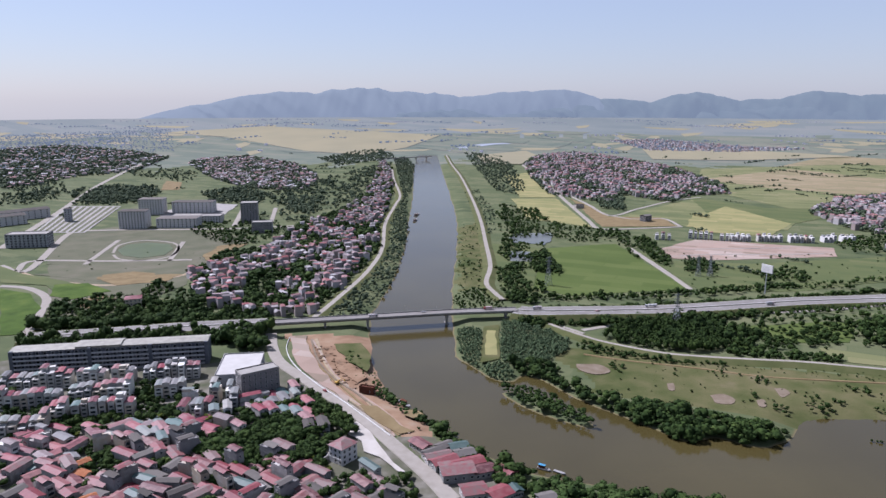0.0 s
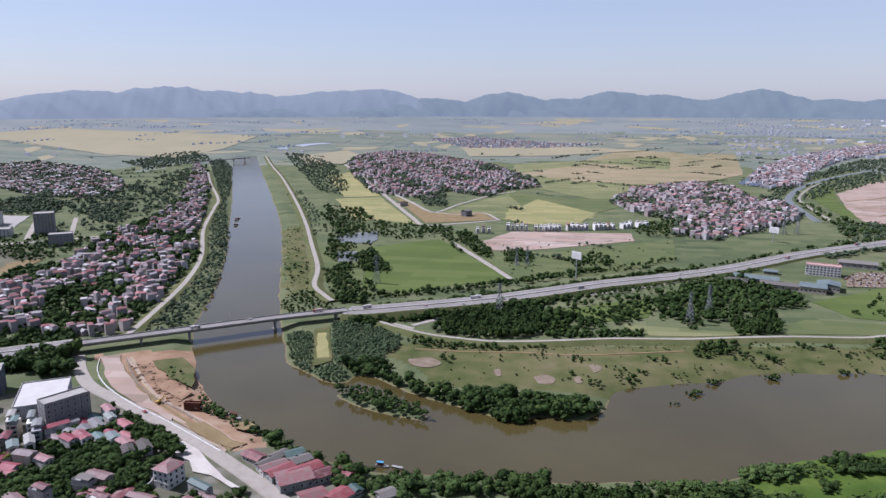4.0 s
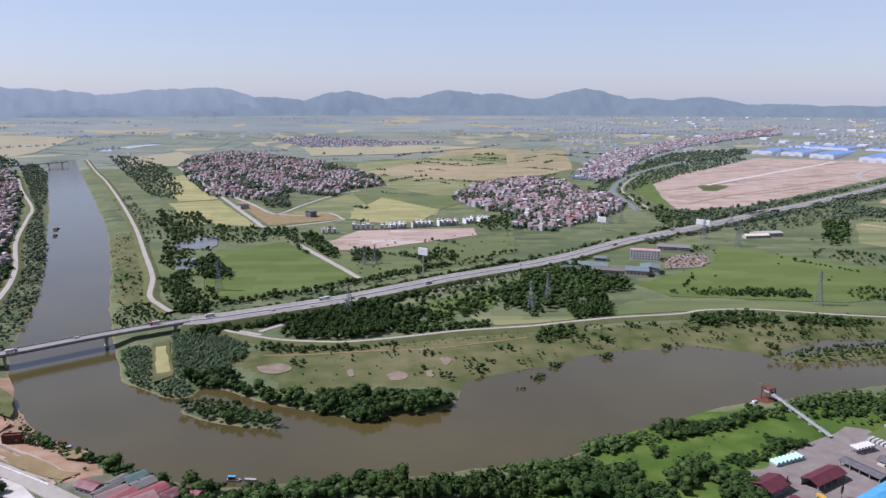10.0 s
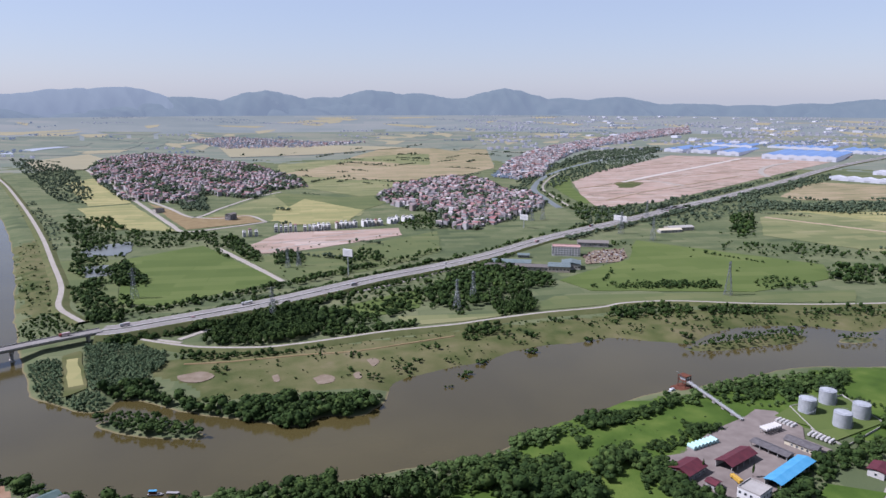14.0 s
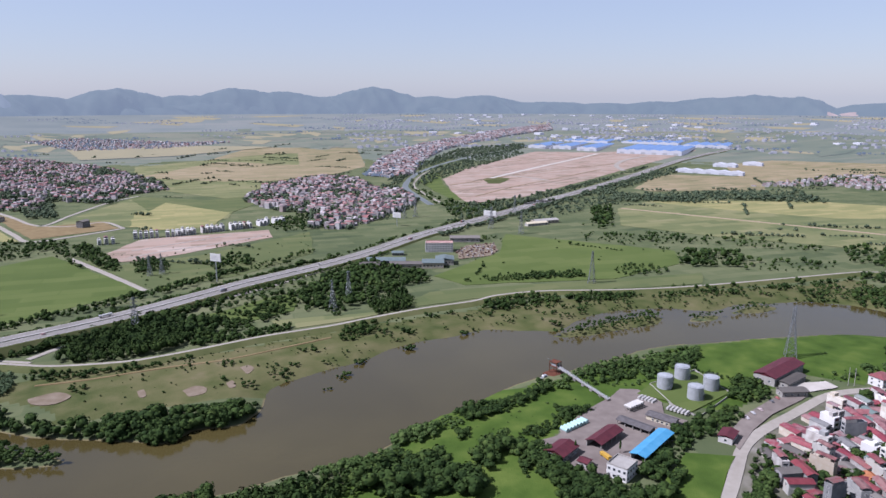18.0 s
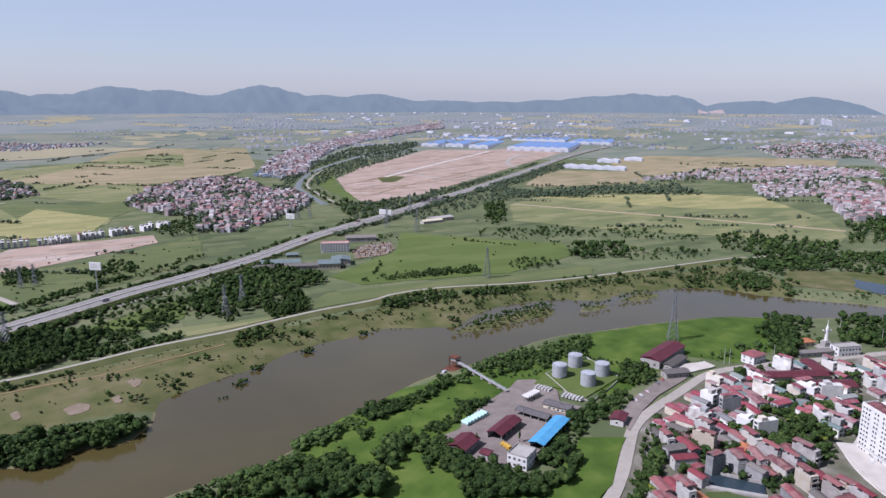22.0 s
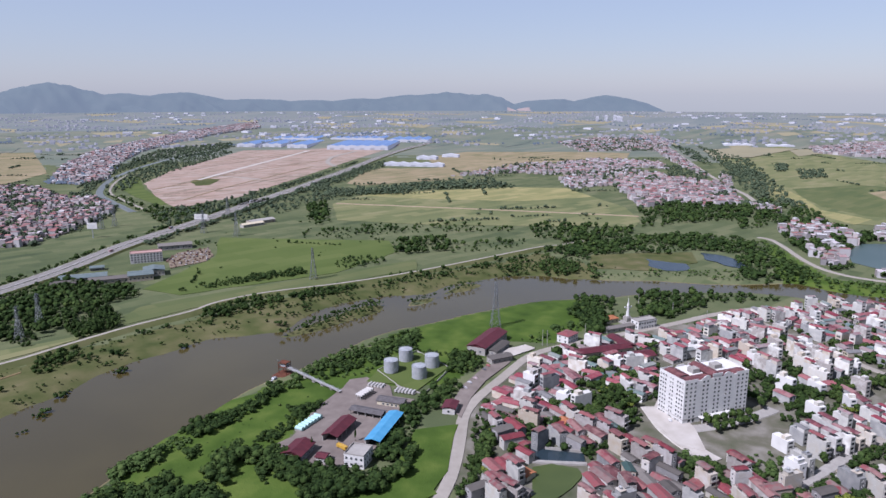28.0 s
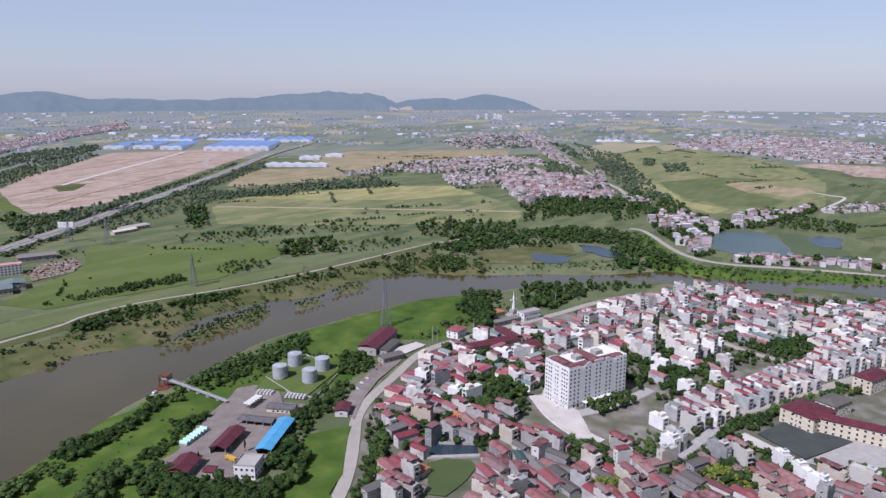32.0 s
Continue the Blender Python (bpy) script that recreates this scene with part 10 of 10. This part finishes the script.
scrap_yard()
block("university_tower", -547.0, 1229.2, 5, 46, 30, 8, 3.8, M_WHITE, M_GREYROOF, "white eight-storey university block with a hipped roof", "university", 9, 5, "hip", (2.0, 1.9))
block("university_tower", -576.8, 1382.7, 5, 46, 30, 8, 3.8, M_WHITE, M_GREYROOF, "white eight-storey university block with a hipped roof", "university", 9, 5, "hip", (2.0, 1.9))
block("university_hall", -472.9, 1241.0, 3, 70, 34, 4, 4.0, M_WHITE, M_GREYROOF, "white colonnaded university hall", "university", 14, 6, "hip", (2.0, 2.2))
block("university_hall", -502.2, 1404.9, 3, 80, 30, 5, 4.4, M_WHITE, M_GREYROOF, "white university hall with a hipped roof", "university", 14, 5, "hip", (2.0, 2.2))
block("university_hall", -430.7, 1289.5, 3, 40, 26, 3, 4.0, M_WHITE, M_CONC, "white three-storey university wing", "university", 8, 5, "flat", (2.0, 2.2))
block("office_slab", -639.3, 1064.6, 9, 60, 26, 5, 4.0, M_GREYP, M_CONC, "grey glazed five-storey office block", "office building", 14, 6, "flat", (2.8, 2.4))
block("training_hall", -808.2, 1313.4, 50, 110, 28, 4, 4.0, M_WHITE, M_GREYROOF, "long white four-storey hall with a pale roof", "hall", 16, 4, "gable", (2.4, 1.8), rise=3)
block("training_hall", -804.9, 1239.6, 50, 100, 28, 4, 4.0, M_WHITE, M_GREYROOF, "long white four-storey hall with a pale roof", "hall", 16, 4, "gable", (2.4, 1.8), rise=3)
block("city_tower", -359.2, 1289.8, 10, 30, 26, 10, 3.6, M_GREY, M_CONC, "grey unfinished ten-storey tower", "tower", 6, 5, "flat", (2.0, 1.7))
block("city_block", -309.9, 1186.0, 10, 34, 20, 5, 3.5, M_GREY, M_CONC, "grey five-storey concrete block", "building", 7, 4)
block("riverside_house", -332.1, 725.3, 20, 16, 14, 4, 3.4, M_CREAM, M_REDROOF, "pinkish four-storey house among trees", "house", 4, 3, "hip", (1.4, 1.6))
block("village_tower", 504.4, 2723.3, 0, 12, 12, 8, 3.6, M_WHITE, M_CONC, "slim white tower at the village edge", "tower", 3, 3)
block("clock_tower", -697.9, 1291.2, 10, 11, 11, 6, 4.0, M_GREYP, M_GREYROOF, "slim grey tower on a wide paved square", "tower", 2, 2, "hip", (1.6, 2.0))
for k, (x, y) in enumerate([(285, 1458), (379, 1295), (290, 1881), (296, 1694), (318, 1680), (459, 1650), (367, 1544)]):
    block("plot_house", x, y, 15 + k * 20, 18, 13, 2 + k % 2, 3.5, M_GREY if k % 2 else M_WALL, M_GREYROOF, "detached house on an unbuilt plot", "house", 4, 3, "gable" if k % 3 else "flat", (1.5, 1.5))


def factory(x, y, turn, w, d, h, roof, label):
    """A hall of parallel gabled bays, each with its own roof and gate."""
    th = empty("factory_hall", x, y, far(x, y)[2], turn, label, "factory", "factory halls")
    n = max(1, round(w / 42))
    for i in range(n):
        a, b = -w / 2 + w * i / n, -w / 2 + w * (i + 1) / n
        bm = bmesh.new()
        v = [bm.verts.new(p) for p in ((a, 0, -1), (b, 0, -1), (b, 0, h), ((a + b) / 2, 0, h + 4), (a, 0, h), (a, d, -1), (b, d, -1), (b, d, h), ((a + b) / 2, d, h + 4), (a, d, h))]
        for f in ((v[0], v[1], v[2], v[3], v[4]), (v[6], v[5], v[9], v[8], v[7]), (v[1], v[6], v[7], v[2]), (v[5], v[0], v[4], v[9])):
            bm.faces.new(f)
        part("wall", bm, M_FARWHITE, th)
        bm = bmesh.new()
        gable(bm, a, b, 0, d, h + 0.3, 4, 0.0, 0.3, "y")
        part("roof", bm, roof, th)
        part("loading_door", boxes((a + (b - a) * 0.3, a + (b - a) * 0.7, -0.2, 0.3, 0, h * 0.5)), M_GREYP, th)
    return th


# far hall walls and roofs emit a little in place of haze
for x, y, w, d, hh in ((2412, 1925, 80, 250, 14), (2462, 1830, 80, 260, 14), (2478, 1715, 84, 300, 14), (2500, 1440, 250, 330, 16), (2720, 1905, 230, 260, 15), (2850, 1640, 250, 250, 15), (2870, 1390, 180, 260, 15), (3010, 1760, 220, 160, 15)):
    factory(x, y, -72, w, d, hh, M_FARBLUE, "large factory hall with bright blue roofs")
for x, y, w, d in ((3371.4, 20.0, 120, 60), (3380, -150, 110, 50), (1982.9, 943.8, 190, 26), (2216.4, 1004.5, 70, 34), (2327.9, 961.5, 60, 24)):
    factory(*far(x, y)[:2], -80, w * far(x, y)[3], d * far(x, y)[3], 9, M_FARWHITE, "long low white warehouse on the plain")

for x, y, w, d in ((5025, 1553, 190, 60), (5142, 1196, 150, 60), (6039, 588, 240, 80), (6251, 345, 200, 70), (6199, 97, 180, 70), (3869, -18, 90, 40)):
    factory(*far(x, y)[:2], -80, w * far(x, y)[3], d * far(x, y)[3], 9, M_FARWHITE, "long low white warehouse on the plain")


def distant_tower(x, y, w, h):
    fx, fy, fz, q = far(x, y)
    th = empty("tower_block", fx, fy, fz, 12, "hazy pale residential tower far off on the plain", "tower block", "distant towers")
    w, h = w * q, h * q
    # tower walls and bands carry the same emissive haze
    part("body", boxes((-w / 2, w / 2, -w / 3, w / 3, -1, h)), M_FARWHITE, th)
    for k in range(1, 6):
        part("floor_band", boxes((-w / 2 - 0.2, w / 2 + 0.2, -w / 3 - 0.2, w / 3 + 0.2, h * k / 6 - 0.7, h * k / 6 + 0.7)), M_FARHOUSE, th)
    part("roof_house", boxes((-w / 5, w / 5, -w / 6, w / 6, h, h + 4 * q)), M_FARWHITE, th)


for x, y, w, h in ((6122, 1169, 40, 34), (6283, 1124, 36, 40), (6306, 1052, 38, 42), (6230, 1010, 36, 38), (6050, 961, 40, 36)):
    distant_tower(x, y, w, h)

# ---- boats, vehicles, diggers ----
def boat(x, y, turn, l, w, label, cabin=True, deck=None):
    th = empty("river_boat", x, y, WATER - 0.4, turn, label, "boat", "river boats")
    bm = bmesh.new()
    ring = []
    for z, s in ((0, 0.75), (1.4, 1.0)):
        ring.append([bm.verts.new((px * l / 2 * (0.9 + 0.1 * s), py * w / 2 * s, z)) for px, py in ((-1, -0.8), (0.6, -1), (1, 0), (0.6, 1), (-1, 0.8))])
    for i in range(5):
        bm.faces.new((ring[0][i], ring[0][(i + 1) % 5], ring[1][(i + 1) % 5], ring[1][i]))
    bm.faces.new(ring[1])
    bm.faces.new(ring[0][::-1])
    part("hull", bm, deck or M_GREY, th)
    if cabin:
        part("cabin", boxes((-l * 0.4, l * 0.05, -w * 0.35, w * 0.35, 1.35, 3.4, 0.1)), M_RUST, th)
        part("cabin_roof", boxes((-l * 0.43, l * 0.08, -w * 0.4, w * 0.4, 3.4, 3.55)), M_BLUE if l < 10 else M_RUST if l < 14 else M_GREYROOF, th)


for x, y, t, l, w, lab, cab in ((-52.4, 1395.8, 80, 34, 8, "dredging barge with a cabin", True), (-53.1, 1327.5, 85, 28, 7, "dredging barge by the shore", True), (-28.4, 492.3, -50, 12, 3.5, "small cabin boat at the bank", True),
                                (-31.7, 497.3, -40, 8, 2.5, "small grey boat at the bank", False), (62.8, 397.4, -30, 9, 2.6, "small boat with a blue cabin roof", True), (71.7, 393.4, -35, 8, 2.2, "small open wooden boat", False)):
    boat(x, y, t, l, w, lab, cab)


def vehicle(x, y, z, turn, l, w, h, label, kind, paint=None):
    th = empty(kind, x, y, z, turn, label, "vehicle", "vehicles on the road")
    if kind in ("truck", "tanker_truck"):
        part("cab", boxes((l / 2 - 2.2, l / 2, -w / 2, w / 2, 0.6, h * 0.9, 0.15)), paint or M_TRUCK, th)
        bm = bmesh.new()
        if kind == "tanker_truck":
            cyl(bm, 0, 0, -l * 0.38, l * 0.36, w * 0.5, n=18)
            bmesh.ops.rotate(bm, verts=bm.verts, matrix=Matrix.Rotation(math.pi / 2, 3, "Y"))
            bmesh.ops.translate(bm, verts=bm.verts, vec=(-l * 0.1, 0, 2.1))
        else:
            box(bm, -l / 2, l / 2 - 2.5, -w / 2, w / 2, 0.9, h, 0.08)
        part("cargo_body", bm, paint or (M_WHITE if kind == "tanker_truck" else M_TRUCK), th)
        part("windscreen", boxes((l / 2 - 0.1, l / 2 + 0.03, -w * 0.42, w * 0.42, h * 0.5, h * 0.8)), M_GLASS, th)
    else:
        bm = boxes((-l / 2, l / 2, -w / 2, w / 2, 0.35, 0.85, 0.12), (-l * 0.28, l * 0.22, -w * 0.44, w * 0.44, 0.85, h, 0.15))
        part("body", bm, paint or M_TRUCK, th)
        part("windscreen", boxes((l * 0.21, l * 0.235, -w * 0.38, w * 0.38, 0.95, h - 0.15)), M_GLASS, th)
    r = 0.5 if h > 2 else 0.33
    for sx in (-0.32, 0.32):
        for sy in (-1, 1):
            bm = bmesh.new()
            cyl(bm, 0, 0, -0.14, 0.14, r, n=12)
            bmesh.ops.rotate(bm, verts=bm.verts, matrix=Matrix.Rotation(math.pi / 2, 3, "X"))
            bmesh.ops.translate(bm, verts=bm.verts, vec=(sx * l, sy * (w / 2 - 0.12), r))
            part("wheel", bm, M_RUBBER, th)


def along(line, heights, u, side):
    a, nrm = offsets(line)
    i = min(len(a) - 2, int(u * (len(a) - 1)))
    d = a[i + 1] - a[i]
    hh = heights if np.isscalar(heights) else heights[i]
    return a[i][0] + nrm[i][0] * side, a[i][1] + nrm[i][1] * side, hh, math.degrees(math.atan2(d[1], d[0]))


for u, s, kind, l, lab in ((0.42, -3, "truck", 9, "dark covered truck on the bridge"), (0.88, 3, "truck", 9, "pale box truck on the bridge"), (0.62, 3, "car", 4.4, "car crossing the bridge")):
    x, y, z, t = along(BRIDGE_LINE, 7.96, u, s)
    vehicle(x, y, z, t + (180 if s > 0 else 0), l, 2.4 if l > 6 else 1.8, 3.3 if l > 6 else 1.5, lab, kind)
for k, (u, s) in enumerate(((0.012, 5), (0.03, -5), (0.048, 8), (0.09, -8), (0.14, 5), (0.2, -6), (0.26, 8), (0.33, -5), (0.4, 5), (0.5, -8), (0.58, 6))):
    x, y, z, t = along(EAST_LINE, EAST_H, u, s)
    big = k % 3 != 1
    vehicle(x, y, z + 0.1, t + (180 if s > 0 else 0), 13 if k == 2 else (9 if big else 4.4), 2.5 if big else 1.8, 3.5 if big else 1.5, "white tanker truck on the highway" if k == 2 else ("truck on the highway" if big else "car on the highway"), "tanker_truck" if k == 2 else ("truck" if big else "car"))
vehicle(349.9, 218.2, 0.3, 70, 9, 2.5, 3.0, "yellow lorry parked in the depot yard", "truck", M_ORANGE)
for x, y, t in ((478.9, 180.8, 60), (488.3, 179.5, 60), (468.1, 180.5, 60), (472.5, 30.6, 20), (-91.3, 508.1, -50), (517.4, 179.1, 60), (508.5, 179.5, 60)):
    vehicle(x, y, 0.35, t, 4.4, 1.8, 1.5, "car parked beside the road", "car")


def digger(x, y, turn):
    th = empty("excavator", x, y, 0.2, turn, "yellow excavator on the dug bank", "excavator")
    for s in (-1, 1):
        part("track", boxes((-2, 2, s * 1.3 - 0.35, s * 1.3 + 0.35, 0, 0.9, 0.25)), M_RUBBER, th)
    part("cab", boxes((-1.8, 1.4, -1.3, 1.3, 0.95, 2.1, 0.15), (0.1, 1.5, -1.2, 0.0, 2.1, 3.2, 0.1)), M_ORANGE, th)
    bm = bmesh.new()
    beam(bm, (1.2, 0.4, 1.8), (4.4, 0.4, 4.4), 0.45)
    beam(bm, (4.4, 0.4, 4.4), (6.4, 0.4, 2.0), 0.35)
    box(bm, 5.9, 6.9, -0.2, 1.0, 1.0, 2.1, 0.15)
    part("boom", bm, M_ORANGE, th)


digger(-83.8, 522.5, 30)
def rubble(poly, spacing, seed):
    """Heaps of spoil and broken stone on the dug bank."""
    rng = np.random.default_rng(seed)
    bm = bmesh.new()
    for x, y in scatter(poly, spacing, 0.48, seed, False):
        r = rng.uniform(0.5, 1.9)
        for v in bmesh.ops.create_icosphere(bm, subdivisions=1, radius=1.0)["verts"]:
            k = rng.uniform(0.75, 1.2) * r
            v.co = Vector((x + v.co.x * k * 1.5, y + v.co.y * k * 1.2, v.co.z * k * 0.7))
    return tagged(obj("spoil_heaps", bm, M_BROWN), "heaps of dug brown spoil on the river bank", "spoil", kind="stuff")


rubble([(-98.0, 579.6), (-80.8, 569.9), (-61.8, 536.2), (-55.2, 510.4), (-65.3, 507.1), (-82.4, 528.9)], 5.5, 41)
rubble([(-122.9, 618.5), (-103.1, 614.7), (-78.6, 551.1), (-86.0, 540.9), (-106.4, 574.8)], 6.5, 42)
block("rusty_container", -58.2, 505.0, -20, 12, 4, 1, 5, M_RUST, M_RUST, "rusty red steel hopper on the river bank", "hopper", 2, 1, "flat", (1.0, 1.0), False)

# ---- distance: fields, tree lines and houses out to the hills ----
def patchwork(n, a0, a1, r0, r1, material, name, label, seed, lift, wide=(0.4, 2.4), deep=(0.03, 0.1)):
    rng = np.random.default_rng(seed)
    V, F = [], []
    for k in range(n):
        az, r = rng.uniform(a0, a1), math.exp(rng.uniform(math.log(r0), math.log(r1)))
        w, d = rng.uniform(*wide), rng.uniform(*deep)
        skew = rng.uniform(-0.05, 0.05)
        o = len(V)
        for u, v in ((-1, -1), (1, -1), (1, 1), (-1, 1)):
            a = radians(az + u * w * (0.8 + 0.2 * v))
            rr = r * (1 + v * d / 2 + u * skew)
            x, y, z, q = far(rr * math.sin(a), rr * math.cos(a))
            V.append((x, y, z + lift + k * 0.005))
        F.append((o, o + 3, o + 2, o + 1))
    return tagged(raw(name, np.array(V), np.array(F)[:, ::-1].copy(), material), label, "distant fields", kind="stuff")


# haze over these fields, tree lines and houses is emission in their materials
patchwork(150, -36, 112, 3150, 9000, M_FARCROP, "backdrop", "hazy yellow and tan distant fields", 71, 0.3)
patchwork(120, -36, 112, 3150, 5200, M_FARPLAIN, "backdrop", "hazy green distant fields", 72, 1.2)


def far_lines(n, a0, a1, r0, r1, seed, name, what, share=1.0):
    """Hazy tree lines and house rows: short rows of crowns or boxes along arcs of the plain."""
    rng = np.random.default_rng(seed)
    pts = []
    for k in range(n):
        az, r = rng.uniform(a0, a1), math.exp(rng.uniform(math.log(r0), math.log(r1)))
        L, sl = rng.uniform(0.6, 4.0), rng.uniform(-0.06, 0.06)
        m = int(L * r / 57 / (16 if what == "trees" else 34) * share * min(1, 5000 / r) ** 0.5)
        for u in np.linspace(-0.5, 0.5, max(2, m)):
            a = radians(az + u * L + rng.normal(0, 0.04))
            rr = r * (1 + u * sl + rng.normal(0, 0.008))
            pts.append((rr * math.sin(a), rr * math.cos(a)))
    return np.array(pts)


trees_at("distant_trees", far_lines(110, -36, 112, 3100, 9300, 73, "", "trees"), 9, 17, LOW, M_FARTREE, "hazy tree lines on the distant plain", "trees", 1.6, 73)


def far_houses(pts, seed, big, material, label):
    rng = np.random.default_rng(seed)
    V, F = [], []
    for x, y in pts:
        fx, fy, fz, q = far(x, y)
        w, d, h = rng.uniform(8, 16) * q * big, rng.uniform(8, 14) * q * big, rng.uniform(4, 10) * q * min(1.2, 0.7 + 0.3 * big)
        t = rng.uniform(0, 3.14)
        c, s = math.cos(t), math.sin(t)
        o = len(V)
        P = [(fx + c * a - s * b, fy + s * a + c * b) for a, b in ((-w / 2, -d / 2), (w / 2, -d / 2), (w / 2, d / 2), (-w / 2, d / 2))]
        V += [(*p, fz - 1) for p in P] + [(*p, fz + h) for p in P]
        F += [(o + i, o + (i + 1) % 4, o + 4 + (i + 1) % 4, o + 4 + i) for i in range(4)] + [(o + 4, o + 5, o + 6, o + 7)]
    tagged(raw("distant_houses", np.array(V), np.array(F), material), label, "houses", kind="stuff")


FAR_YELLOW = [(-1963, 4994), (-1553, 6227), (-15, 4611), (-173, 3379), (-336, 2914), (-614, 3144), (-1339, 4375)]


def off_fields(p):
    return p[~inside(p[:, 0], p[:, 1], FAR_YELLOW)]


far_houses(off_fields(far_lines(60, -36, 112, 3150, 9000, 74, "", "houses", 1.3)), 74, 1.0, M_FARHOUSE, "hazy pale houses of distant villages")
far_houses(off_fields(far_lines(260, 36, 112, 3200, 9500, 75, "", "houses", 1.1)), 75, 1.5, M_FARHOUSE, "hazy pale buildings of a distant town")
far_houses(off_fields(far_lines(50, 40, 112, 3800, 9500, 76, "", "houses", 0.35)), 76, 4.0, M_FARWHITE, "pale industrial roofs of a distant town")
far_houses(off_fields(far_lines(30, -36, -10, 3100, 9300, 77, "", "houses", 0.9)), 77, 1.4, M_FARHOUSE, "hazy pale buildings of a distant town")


def far_bridge():
    (xa, ya), (xb, yb) = [(-241, 2607), (-45, 2753)]
    ang = math.degrees(math.atan2(yb - ya, xb - xa))
    L = math.hypot(xb - xa, yb - ya)
    th = empty("road_bridge", (xa + xb) / 2, (ya + yb) / 2, 0, ang, "small pale concrete bridge across the upper river", "bridge")
    part("deck", boxes((-L / 2, L / 2, -4.5, 4.5, 7.2, 8.4, 0.2)), M_CONC, th)
    for s in (-1, 1):
        part("parapet", boxes((-L / 2, L / 2, s * 4.4 - 0.15, s * 4.4 + 0.15, 8.4, 9.4)), M_CONC, th)
    for k in range(5):
        x = -L * 0.4 + k * L * 0.2
        part("pier", boxes((x - 1, x + 1, -3.5, 3.5, -8, 7.2)), M_CONC, th)


far_bridge()
bend = sweep("water_upstream", curve([(50, 3180), (92, 3333), (155, 3495), (232, 3642), (338, 3728)], 60), [(40, 1.2), (-40, 1.2)], M_FARWATER)
tagged(bend, "pale distant bend of the river", "river", kind="structure")
